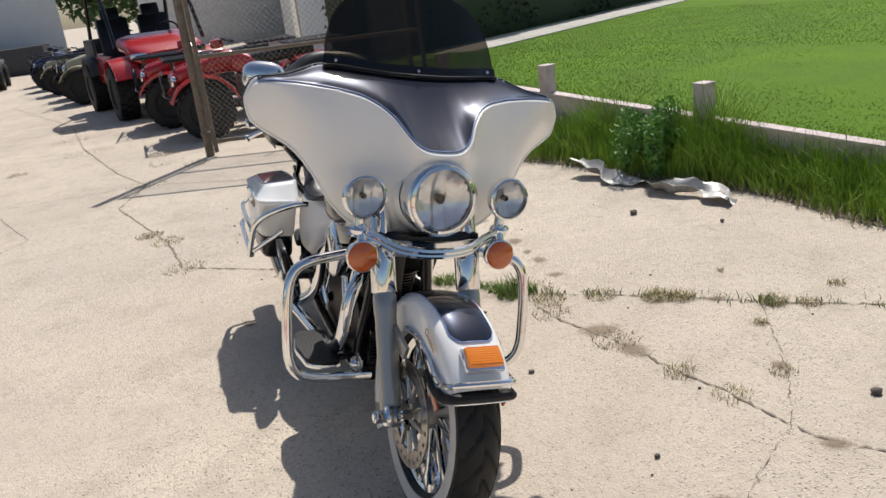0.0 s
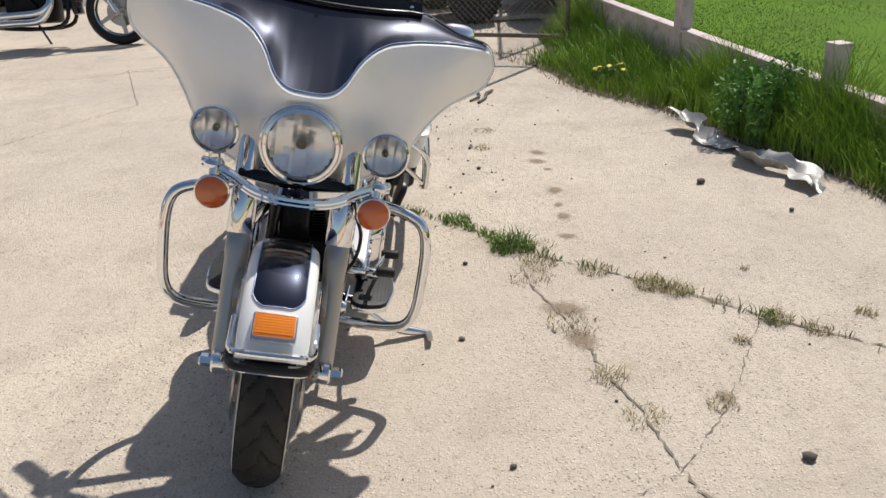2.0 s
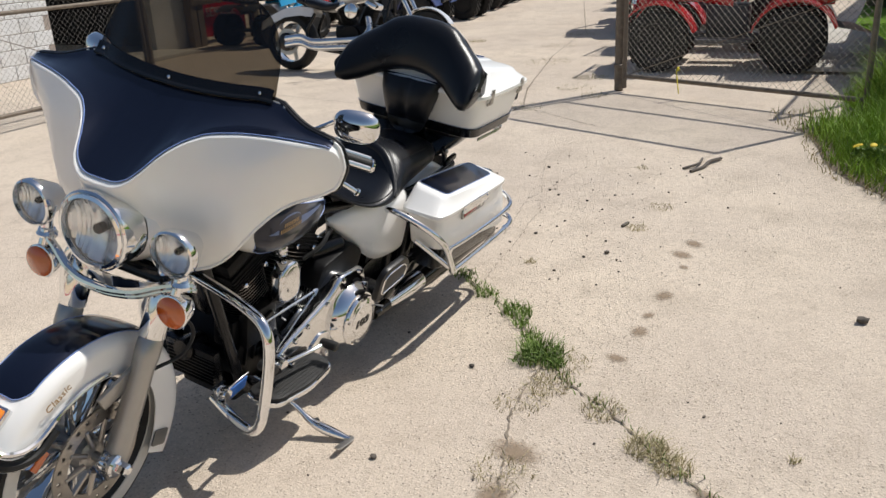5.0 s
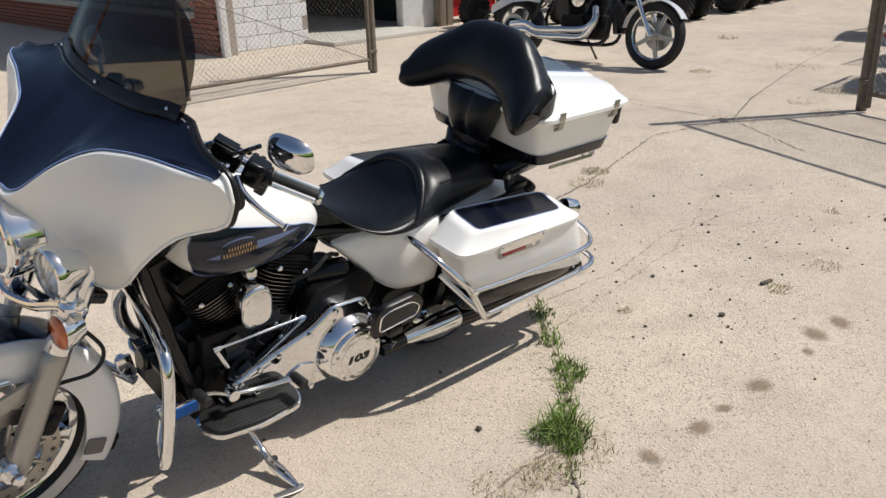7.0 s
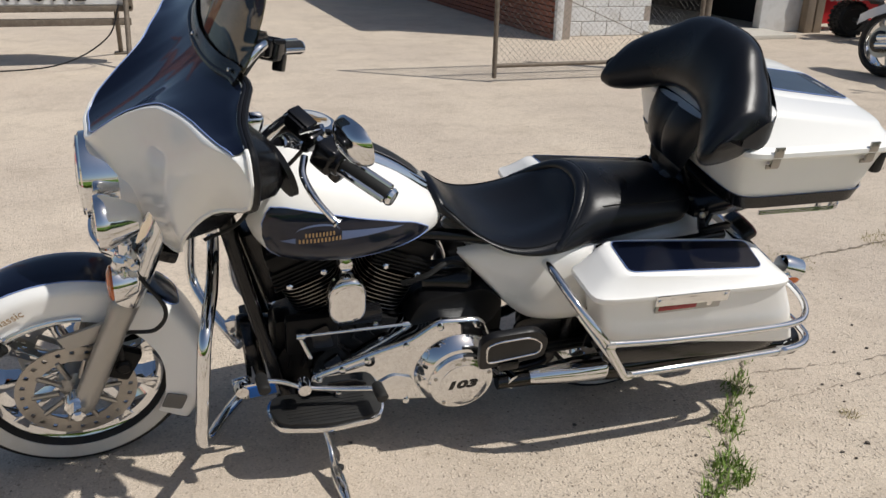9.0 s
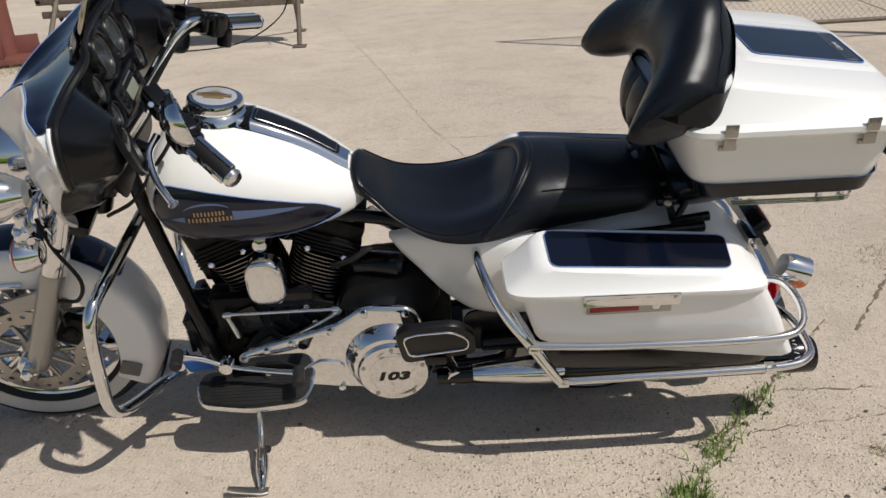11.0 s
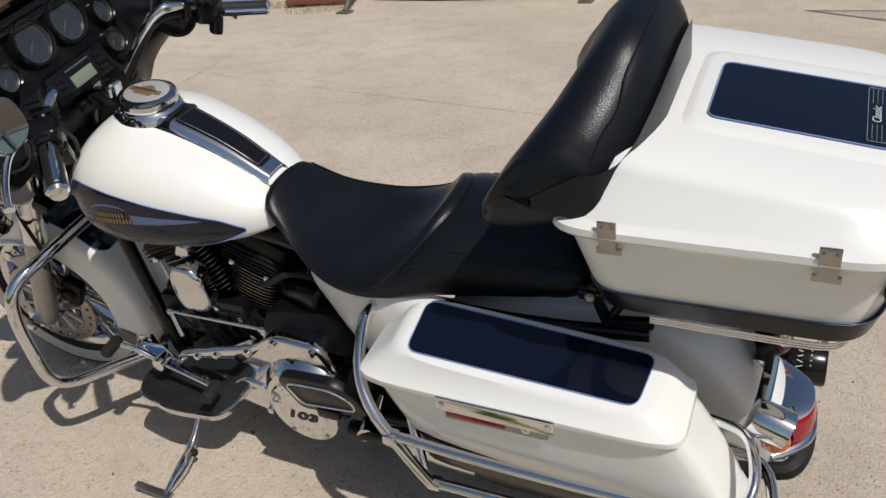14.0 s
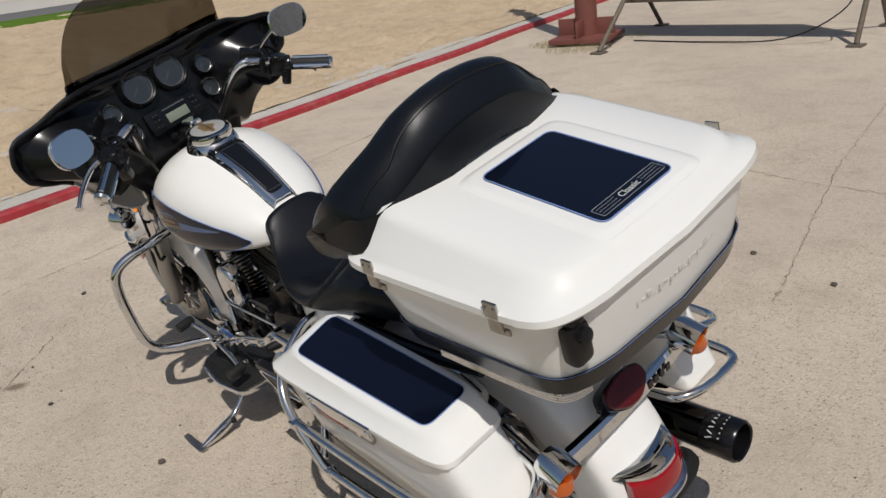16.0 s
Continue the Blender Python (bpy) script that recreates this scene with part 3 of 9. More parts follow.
solid("stick", block((0.075, 0.016, 0.014), (-2.225, 0.631, 0.008), 0.003, Matrix.Rotation(radians(-12), 4, "Z")), PEBBLE, "short dark stick lying on the concrete", "stick")
solid("twig", joined(tube([(-3.75, 0.92, 0.015), (-3.62, 0.86, 0.02), (-3.50, 0.84, 0.012), (-3.38, 0.78, 0.01)], 0.012, 6), tube([(-3.72, 0.80, 0.012), (-3.55, 0.80, 0.02), (-3.44, 0.72, 0.01)], 0.009, 6)), PEBBLE, "dark broken twigs lying on the concrete", "twig")

# grass verge, low wall and lawn
def verge_edge(s):
    return 0.55 + 0.10 * math.sin(s * 1.3) + 0.05 * math.sin(s * 3.7 + 1) + max(-0.22, 0.27 * (1 - s / 3.6))


bm = bmesh.new()
top = []
for k in range(61):
    s = -1.0 + 12.0 * k / 60
    p = WALL_A + WALL_D * s
    q = p - WALL_N * (verge_edge(s) if s > 0.6 else 0.12 + 0.45 * max(0, (s + 1) / 1.6))
    top.append((bm.verts.new((p.x, p.y, 0.05)), bm.verts.new(((p.x + q.x) / 2, (p.y + q.y) / 2, 0.035)), bm.verts.new((q.x, q.y, 0.003))))
for a, b in zip(top, top[1:]):
    for j in (0, 1):
        bm.faces.new((a[j], b[j], b[j + 1], a[j + 1]))
solid("verge_soil", bm, SOIL, "dark soil strip along the low wall", "soil", "structure")
wall = thing("low_wall", "low weathered white-painted retaining wall with square posts", "wall")
tagged(wall, kind="structure")
rot = Matrix.Rotation(math.atan2(WALL_D.y, WALL_D.x), 4, "Z")
tip = Matrix.Rotation(math.atan(0.0467), 4, "Y")
for k in range(6):
    m0, m1 = 1.765 * k, 1.765 * (k + 1)
    c = WALL_A + WALL_D * ((m0 + m1) / 2)
    z = cap_z((m0 + m1) / 2)
    part("wall_board", block((1.760, 0.07, 0.34), (c.x, c.y, z - 0.193), 0.008, rot @ tip), PINKWALL, wall)
    part("wall_cap", block((1.762, 0.10, 0.025), (c.x, c.y, z - 0.0125), 0.005, rot @ tip), PINKWALL, wall)
    p = WALL_A + WALL_D * (0.15 + m0)
    t = cap_z(0.15 + m0) + 0.232
    part("post", joined(block((0.105, 0.105, t), (p.x, p.y, t / 2 - 0.01), 0.008, rot), block((0.113, 0.113, 0.02), (p.x, p.y, t - 0.008), 0.005, rot)), PINKWALL, wall, "square weathered post")
EDGE_A, EDGE_D = Vector((-7.60, 2.05, 0)), Vector((-0.528, 0.85, 0))


def lawn_z(d, p):
    """The lawn starts a hand's width under the wall's top and evens out towards the path."""
    return lerp(d, (0.04, 3.0), (cap_z((p - WALL_A).dot(WALL_D)) - 0.055, 0.425))


def lawn_left(d):
    """The lawn's far edge beside the garden path, d from the wall."""
    return EDGE_A + EDGE_D * ((d - (EDGE_A - WALL_A).dot(WALL_N)) / EDGE_D.dot(WALL_N))


bm = bmesh.new()
rows = []
for k in range(41):
    row = []
    for d in (0.04, 0.6, 1.5, 3, 5, 8, 14):
        a, b = lawn_left(d) - Vector((3.4, 1.2, 0)) * min(1, d / 1.5), WALL_A + WALL_D * 14.3 + WALL_N * d
        p = a + (b - a) * (k / 40)
        row.append(bm.verts.new((p.x, p.y, lawn_z(d, p))))
    rows.append(row)
for a, b in zip(rows, rows[1:]):
    for j in range(len(a) - 1):
        bm.faces.new((a[j], b[j], b[j + 1], a[j + 1]))
solid("lawn", bm, GRASS, "bright green mown lawn behind the low wall", "lawn", "structure")
rnd = random.Random(8)
spots = []
for k in range(110000):
    d = 0.05 + 7.5 * rnd.random() ** 1.6
    a, b = lawn_left(d), WALL_A + WALL_D * 9.5 + WALL_N * d
    p = a + (b - a) * rnd.random()
    spots.append((p.x, p.y, lawn_z(d, p), rnd.uniform(0.008, 0.022), 0.006, rnd.uniform(0.6, 1.5)))
LAWNBLADE = paint("lawn_blades", (0.150, 0.260, 0.032), 0.9, var=0.25, scale=1.8, spec=0.05)
blades("lawn_grass", spots, LAWNBLADE, "short bright green lawn grass", "grass", 9)
spots = []
for k in range(26000):
    s = rnd.uniform(-0.5, 10.6)
    e = verge_edge(s) if s > 0.6 else 0.3
    d = e * (1 - rnd.random() ** 0.8)
    p = WALL_A + WALL_D * s - WALL_N * d
    h = (0.30 + 0.34 * (0.5 + 0.5 * math.sin(s * 2.1 + 0.7)) * (0.5 + 0.5 * math.sin(s * 5.3))) * (1.15 - 0.75 * d / e)
    spots.append((p.x, p.y, 0.01, h * rnd.uniform(0.5, 1.25), rnd.uniform(0.005, 0.010), rnd.uniform(0.1, 0.75)))
blades("verge_grass", spots, BLADE, "tall uncut grass along the low wall", "grass", 12)
spots = []
for k in range(2600):
    s = rnd.uniform(0.0, 10.4)
    e = verge_edge(s)
    d = e * rnd.uniform(0.55, 1.12)
    p = WALL_A + WALL_D * s - WALL_N * d
    spots.append((p.x, p.y, 0.005, rnd.uniform(0.02, 0.09), 0.007, rnd.uniform(0.5, 1.0)))
blades("verge_straw", spots, DRYWEED, "dead straw at the verge's edge", "grass", 13)


def leafy(name, at, rad, high, n, material, label, category, seed, leaf=0.035):
    r = np.random.default_rng(seed)
    u = r.normal(size=(n, 3))
    u /= np.linalg.norm(u, axis=1)[:, None]
    rr = r.random(n) ** 0.4
    c = np.array(at) + u * np.array([rad, rad, high / 2]) * rr[:, None] * (0.8 + 0.35 * np.sin(u[:, :1] * 5 + u[:, 1:2] * 4))
    c[:, 2] += high / 2
    c[:, 2] = np.maximum(c[:, 2], 0.01)
    a, b = r.normal(size=(n, 3)), r.normal(size=(n, 3))
    a /= np.linalg.norm(a, axis=1)[:, None]
    b -= a * np.sum(a * b, axis=1)[:, None]
    b /= np.linalg.norm(b, axis=1)[:, None]
    l = leaf * r.uniform(0.5, 1.2, (n, 1))
    v = np.stack([c - a * l, c - b * l * 0.35, c + a * l, c + b * l * 0.35], 1).reshape(-1, 3)
    f = (np.arange(n) * 4)[:, None] + np.array([[0, 1, 2, 3]])
    me = bpy.data.meshes.new(name)
    me.from_pydata(v.tolist(), [], f.tolist())
    me.materials.append(material)
    return tagged(new(name, me), label, category)


p = Vector((-2.08, 2.43, 0))
leafy("leafy_weed", (p.x, p.y, 0), 0.29, 0.52, 5200, paint("bush_leaves", (0.11, 0.25, 0.036), 0.6, var=0.4, scale=6), "bushy green weed growing beside the low wall", "weed", 4, 0.024)
p = Vector((-3.75, 1.86, 0))
leafy("dandelion", (p.x, p.y, 0), 0.13, 0.16, 400, WEED, "low leafy dandelion at the verge", "weed", 6, 0.04)
blm = paint("yellow_petals", (0.75, 0.55, 0.03), 0.6, var=0.1)
for k in range(6):
    q = p + Vector((rnd.uniform(-0.12, 0.14), rnd.uniform(-0.12, 0.12), rnd.uniform(0.10, 0.20)))
    solid("dandelion_flower", lathe([(0.006, 0), (0.022, 0.004), (0.018, 0.010), (0.001, 0.012)], q, (rnd.uniform(-0.4, 0.4), rnd.uniform(-0.4, 0.4), 1), 10), blm, "yellow dandelion flower above its leaves", "flower", "", "dandelion flowers")

# crumpled metal strip lying at the verge
def strip(u, v):
    a, b = Vector((-2.50, 2.02, 0)), Vector((-1.12, 2.36, 0))
    p = a + (b - a) * u
    nrm = Vector((-0.24, 0.97, 0))
    wob = 0.03 * math.sin(u * 17) + 0.02 * math.sin(u * 41 + v * 3)
    lift = 0.022 + 0.018 * math.sin(u * 9 + 1) + 0.07 * abs(v - 0.5) + (0.05 * (1 - u * 8) if u < 0.12 else 0)
    fold = 0.03 * math.sin(v * 5 + u * 13) + 0.022 * math.sin(u * 37 + 2) * math.cos(v * 7 + u * 29)
    return p + nrm * ((v - 0.5) * (0.13 + 0.05 * math.sin(u * 23)) + wob) + Vector((0, 0, lift + fold * 0.7))


solid("metal_strip", sheet(strip, 46, 8, 0.002), ALU, "crumpled pale aluminium strip lying at the grass edge", "metal strip", sharp=25)


# chain-link gates
def links(bm_list, o, u, h0, h1, length, pitch=0.062):
    """Woven wire between two heights along u from o."""
    up = Vector((0, 0, 1))
    H = h1 - h0
    n = Vector(u).cross(up).normalized()
    k = -H
    i = 0
    while k < length:
        for sgn in (1, -1):
            x0, x1 = k, k + H
            z0, z1 = (0, H) if sgn > 0 else (H, 0)
            if x0 < 0:
                z0 += (z1 - z0) * (-x0 / H)
                x0 = 0
            if x1 > length:
                z1 -= (z1 - z0) * ((x1 - length) / (x1 - x0))
                x1 = length
            if x1 - x0 > 0.02:
                off = n * (0.003 * sgn)
                bm_list.append((o + u * x0 + up * (h0 + z0) + off, o + u * x1 + up * (h0 + z1) + off))
        k += pitch
    return bm_list


def wires(segs, r=0.0014):
    v, f = [], []
    for a, b in segs:
        d = (b - a).normalized()
        s = d.orthogonal().normalized()
        t = d.cross(s)
        i = len(v)
        for p in (a, b):
            for k in range(3):
                q = p + (s * math.cos(2.094 * k) + t * math.sin(2.094 * k)) * r
                v.append(tuple(q))
        f += [(i, i + 1, i + 4, i + 3), (i + 1, i + 2, i + 5, i + 4), (i + 2, i, i + 3, i + 5)]
    bm = bmesh.new()
    vs = [bm.verts.new(p) for p in v]
    for q in f:
        bm.faces.new([vs[k] for k in q])
    return bm


def gate(a, b, top, mids, label, low=0.10):
    a, b = Vector((*a, 0)), Vector((*b, 0))
    u = (b - a).normalized()
    L = (b - a).length
    up = Vector((0, 0, 1))
    ob = thing("chain_link_gate", label, "gate")
    for q in (0, L):
        part("gate_post", rod(a + u * q + up * 0.04, a + u * q + up * top, 0.024, 12), RUST, ob)
    for z in (low, *mids, top - 0.03):
        part("gate_rail", rod(a + up * z, b + up * z, 0.021, 12), RUST, ob)
    part("gate_brace", rod(a + up * low, b + up * mids[-1], 0.004, 6), RUST, ob)
    part("chain_link", wires(links([], a, u, low, top - 0.03, L)), WIRE, ob, "rusty chain-link mesh")
    return ob


gate((-6.16, -0.36), (-5.28, 1.80), 2.30, (1.04,), "rusty chain-link gate leaf standing half open by the grass", 0.16)
gate((-4.95, -5.50), (-2.62, -5.50), 2.30, (1.08,), "rusty chain-link gate leaf standing open before the workshop", 0.16)
for k, (x, y) in enumerate([(-6.22, -0.43), (-5.02, -5.52)]):
    ob = thing("gate_pole", "tall weathered steel gate post set in the concrete", "post", None, "gate posts")
    part("pole", rod((x, y, 0), (x, y, 2.6), 0.045, 16), RUST, ob)
    for z in (0.25, 1.75):
        part("hinge", joined(lathe([(0.050, -0.02), (0.056, -0.015), (0.056, 0.015), (0.050, 0.02)], (x, y, z), (0, 0, 1), 16), block((0.06, 0.03, 0.03), (x + 0.05, y + 0.03, z), 0.004)), RUST, ob)
solid("chain_tag", joined(block((0.03, 0.006, 0.22), (-5.83, 0.22, 0.17), 0.002, Matrix.Rotation(radians(8), 4, "X")), block((0.045, 0.02, 0.04), (-5.83, 0.22, 0.29), 0.006)), paint("yellow_strap", (0.65, 0.55, 0.04), 0.6), "yellow strap hanging from the gate rail", "strap")

# fence run beyond the gate
fence = thing("yard_fence", "weathered chain-link fence along the yard with a grey block wall behind", "fence")
a = Vector((-6.3, 1.95, 0))
b = Vector((-30, 4.2, 0))
u = (b - a).normalized()
for k in range(10):
    q = a + u * (2.6 * k)
    part("fence_post", rod(q, q + Vector((0, 0, 2.0)), 0.030, 10), RUST, fence)
part("fence_rail", rod(a + Vector((0, 0, 1.95)), a + u * 23.4 + Vector((0, 0, 1.95)), 0.02, 10), RUST, fence)
part("chain_link", wires(links([], a, u, 0.05, 1.93, 23.4, 0.10), 0.0024), WIRE, fence)

# ---- the touring motorcycle, leaning on its side stand ----
# own axes: x forward, y to its left, z up from the contact line
BIKE = pose(0, -0.18, 0, -11, 0, 0) @ pose(-0.57, 0.018, 0) @ pose(0, 0, 0, 0, 0, -1.36) @ pose(0.57, 0, 0)
bike = thing("touring_motorcycle", "pearl white and midnight blue touring motorcycle leaning on its side stand", "motorcycle", BIKE)
HEAD = Vector((0.50, 0, 0.93))
RAKE = Vector((-math.sin(radians(24)), 0, math.cos(radians(24))))
STEER = Matrix.Translation(HEAD) @ Matrix.Rotation(radians(5.2), 4, RAKE) @ Matrix.Translation(-HEAD)


def front(name, bm, material, parent=None, label="", sharp=38):
    return part(name, moved(bm, STEER), material, parent or bike, label, sharp)


# wheels
def wheel(cx, cz, big, half, white, spokes, put, name, treads=44):
    at = Vector((cx, 0, cz))
    prof = [(big * 0.70, -half * 0.72), (big * 0.74, -half * 0.93), (big * 0.84, -half), (big * 0.91, -half * 0.95)]
    crown = [(big - 0.030 * abs(v) ** 2.4, v * half * 0.93) for v in np.linspace(-1, 1, 19)]
    tail = [(r, -h) for r, h in prof[::-1]]
    n = treads * 9
    rings = []
    for r, h in prof + crown + tail:
        ring = []
        v = h / half
        for k in range(n):
            a = 2 * math.pi * k / n
            s = treads * k / n / 2
            cut = 0.0
            if r > big * 0.925:
                lane = (s + (0.5 if v > 0 else 0) + abs(v) * 1.25) % 1
                cut = 0.006 if lane < 0.17 and 0.08 < abs(v) < 0.93 else 0.0
                if abs(v) < 0.05 and (s % 1) < 0.6:
                    cut = 0.004
            ring.append((at.x + (r - cut) * math.cos(a), h, at.z + (r - cut) * math.sin(a)))
        rings.append(ring)
    bm = loft(rings + [rings[0]], cap=False)
    bmesh.ops.remove_doubles(bm, verts=bm.verts, dist=1e-6)
    tyre = put(name, bm, RUBBER, None, "black tyre with zigzag tread grooves" + (" and whitewalls" if white else ""))
    for s in (-1, 1):
        if white:
            put("whitewall", lathe([(big * 0.740, half * 0.92), (big * 0.744, half * 0.955 + 0.001), (big * 0.78, half * 0.975 + 0.001), (big * 0.84, half + 0.002), (big * 0.872, half * 0.988 + 0.0015), (big * 0.876, half * 0.95)], at, (0, s, 0), 64, False), WHITEWALL, tyre, "cream white sidewall band")
    rr = big * 0.735
    put("rim", lathe([(rr - 0.03, -half * 0.5), (rr - 0.012, -half * 0.62), (rr, -half * 0.80), (rr + 0.004, -half * 0.9), (rr + 0.006, -half * 0.8), (rr - 0.004, -half * 0.4), (rr - 0.018, 0), (rr - 0.004, half * 0.4), (rr + 0.006, half * 0.8), (rr + 0.004, half * 0.9), (rr, half * 0.80), (rr - 0.012, half * 0.62), (rr - 0.03, half * 0.5), (rr - 0.034, 0), (rr - 0.03, -half * 0.5)], at, (0, 1, 0), 64, False), CHROME, tyre, "polished chrome rim")
    for k in range(spokes):
        a = 2 * math.pi * k / spokes
        b = loft([[(q, h * math.cos(j) * 1.3, w * math.sin(j)) for j in (0.785 + 1.571 * i for i in range(4))] for q, h, w in ((0.04, 0.022, 0.016), (rr * 0.45, 0.026, 0.013), (rr * 0.75, 0.034, 0.016), (rr - 0.022, 0.042, 0.034))])
        bmesh.ops.bevel(b, geom=b.edges[:], offset=0.003, segments=2, profile=0.6, affect="EDGES")
        put("spoke", moved(b, Matrix.Translation(at) @ Matrix.Rotation(a, 4, "Y")), CHROME, tyre)
    put("hub", lathe([(0.03, -0.08), (0.045, -0.07), (0.05, -0.04), (0.04, 0), (0.05, 0.04), (0.045, 0.07), (0.03, 0.08)], at, (0, 1, 0)), SILVER, tyre)
    for s in (-1, 1):
        y = s * 0.088
        ring = []
        bm = bmesh.new()
        n, m = 72, 5
        rad = np.linspace(0.105, 0.152, m)
        for q, yy in ((0, y - 0.0025), (1, y + 0.0025)):
            ring.append([[bm.verts.new((at.x + r * math.cos(2 * math.pi * k / n), yy, at.z + r * math.sin(2 * math.pi * k / n))) for k in range(n)] for r in rad])
        for q in (0, 1):
            for i in range(m - 1):
                for k in range(n):
                    if (i + k * 2) % 6 == 2 and k % 3 != 1:
                        continue
                    k2 = (k + 1) % n
                    bm.faces.new((ring[q][i][k], ring[q][i][k2], ring[q][i + 1][k2], ring[q][i + 1][k]))
        for i in (0, m - 1):
            for k in range(n):
                k2 = (k + 1) % n
                bm.faces.new((ring[0][i][k], ring[0][i][k2], ring[1][i][k2], ring[1][i][k]))
        put("brake_disc", bm, STEEL, tyre, "drilled steel brake disc")
        put("disc_carrier", joined(*[rod(at + Vector((0.045 * math.cos(a), y, 0.045 * math.sin(a))), at + Vector((0.112 * math.cos(a), y, 0.112 * math.sin(a))), 0.008, 8) for a in (2 * math.pi * k / 10 for k in range(10))]), STEEL, tyre)
    return tyre


FW, RW = (0.795, 0.31), (-0.848, 0.31)
wheel(*FW, 0.32, 0.064, True, 9, front, "front_tyre")
wheel(*RW, 0.32, 0.075, True, 9, lambda n, b, m, p=None, l="": part(n, b, m, p or bike, l), "rear_tyre")

# fork
def fork_at(z):
    return FW[0] - 0.018 - (z - FW[1]) * math.tan(radians(24))


for s in (-1, 1):
    y = s * 0.135
    low, mid, top = (Vector((fork_at(z), y, z)) for z in (0.285, 0.625, 0.95))
    front("fork_slider", lathe([(0.022, 0), (0.030, 0.012), (0.032, 0.05), (0.0315, 0.30), (0.034, 0.32), (0.034, (mid - low).length - 0.01), (0.031, (mid - low).length)], low, mid - low, 24), SILVER, None, "satin silver fork slider")
    front("fork_cover", lathe([(0.034, 0), (0.037, 0.004), (0.037, 0.12), (0.034, (top - mid).length)], mid, top - mid, 24), CHROME, None, "chrome fork cover")
    front("axle_cap", joined(lathe([(0.030, -0.02), (0.034, -0.01), (0.034, 0.02), (0.028, 0.026)], (FW[0], y, FW[1]), (0, s, 0), 20), lathe([(0.016, 0.02), (0.018, 0.03), (0.018, 0.055), (0.012, 0.06)], (FW[0], y, FW[1]), (0, s, 0), 6)), CHROME, None, "chrome axle nut")
    front("caliper", joined(block((0.07, 0.035, 0.10), (FW[0] - 0.125, s * 0.092, FW[1] + 0.075), 0.015, Matrix.Rotation(radians(-30), 4, "Y")), lathe([(0.02, 0), (0.022, 0.008), (0.015, 0.014)], (FW[0] - 0.125, s * 0.108, FW[1] + 0.075), (0, s, 0), 16)), WRINKLE, None, "black brake caliper")
    front("fender_bracket", prism([(FW[0] + 0.02, 0.52), (FW[0] - 0.13, 0.56), (FW[0] - 0.11, 0.50), (FW[0], 0.48)], s * 0.110, s * 0.122, "y", 0.002), SILVER)
front("axle", rod((FW[0], -0.14, FW[1]), (FW[0], 0.14, FW[1]), 0.013), STEEL)
front("brake_hose", tube([(0.62, 0.15, 0.80), (0.60, 0.17, 0.72), (0.55, 0.20, 0.63), (0.58, 0.19, 0.56), (0.66, 0.14, 0.52), (0.67, 0.12, 0.42)], 0.0055, 8), RUBBER)
front("lower_yoke", block((0.11, 0.32, 0.035), (0.555, 0, 0.765), 0.012, Matrix.Rotation(radians(-24), 4, "Y")), BLACK)
front("steering_stem", rod((0.52, 0, 0.72), (0.42, 0, 0.98), 0.035, 16), BLACK)

# front fender
def fender_pt(th, v, grow=0.0, reach=1.0):
    """v runs from -1 to 1 across the fender, th round the axle in degrees."""
    a = abs(v)
    depth = lerp(th, (22, 35, 70, 110, 150, 185, 214), (0.085, 0.105, 0.115, 0.115, 0.12, 0.125, 0.115))
    half = lerp(th, (22, 40, 90, 150, 214), (0.084, 0.089, 0.092, 0.091, 0.087))
    if a < 0.62:
        k = a / 0.62
        y, r = half * math.sin(k * math.pi / 2) ** 1.0 * 0.98, 0.352 - 0.040 * (1 - math.cos(k * math.pi / 2)) ** 1.3
    else:
        k = (a - 0.62) / 0.38
        y, r = half * (0.98 + 0.03 * math.sin(k * math.pi / 2)), 0.312 - (depth - 0.04) * k
    r += grow * (1 - a) + grow * 0.3
    y += grow * a
    t = radians(th)
    return (FW[0] + r * math.cos(t), math.copysign(y, v), FW[1] + r * math.sin(t))


fender = front("front_fender", sheet(lambda u, v: fender_pt(34.5 + 179.5 * u, 2 * v - 1), 60, 30, 0.003), PEARL, None, "deep pearl white front fender")


def fender_panel(u, v):
    th = 56 + 88 * u
    w = 0.31 * min(1, ((u + 0.012) / 0.06) ** 0.4, ((1.012 - u) / 0.06) ** 0.4)
    return fender_pt(th, (2 * v - 1) * w, 0.0022)


front("fender_panel", sheet(fender_panel, 40, 12), NAVY, fender, "midnight blue centre panel")
edge = [fender_panel(0, v) for v in (0, 0.25, 0.5, 0.75, 1)] + [fender_panel(u, 1) for u in np.linspace(0.02, 0.98, 24)] + [fender_panel(1, v) for v in (1, 0.75, 0.5, 0.25, 0)] + [fender_panel(u, 0) for u in np.linspace(0.98, 0.02, 24)]
front("pinstripe", tube(edge, 0.0014, 6, 2, True), STRIPE, fender, "thin blue pinstripe")
for s in (-1, 1):
    front("fender_trim", tube([fender_pt(t, s * 0.93, 0.006) for t in range(40, 104, 5)], 0.006, 8, 2), CHROME, fender, "chrome trim strip")
    front("fender_reflector", block((0.055, 0.006, 0.024), Vector(fender_pt(36, s * 0.97, 0.01)) + Vector((-0.015, 0, -0.02)), 0.003, Matrix.Rotation(radians(35), 4, "Y")), AMBERDARK, fender, "amber side reflector")
    letters("Classic", 0.030, STEER @ Matrix.Translation(Vector(fender_pt(66, s * 0.70, 0.004)) + Vector((0, s * 0.004, 0))) @ Matrix.Rotation(radians(90), 4, "X") @ (Matrix.Rotation(math.pi, 4, "Y") if s > 0 else Matrix()) @ Matrix.Rotation(radians(24 if s > 0 else -24), 4, "Z"), GOLD, fender, "fender_lettering", 0.0006, "small gold script lettering")
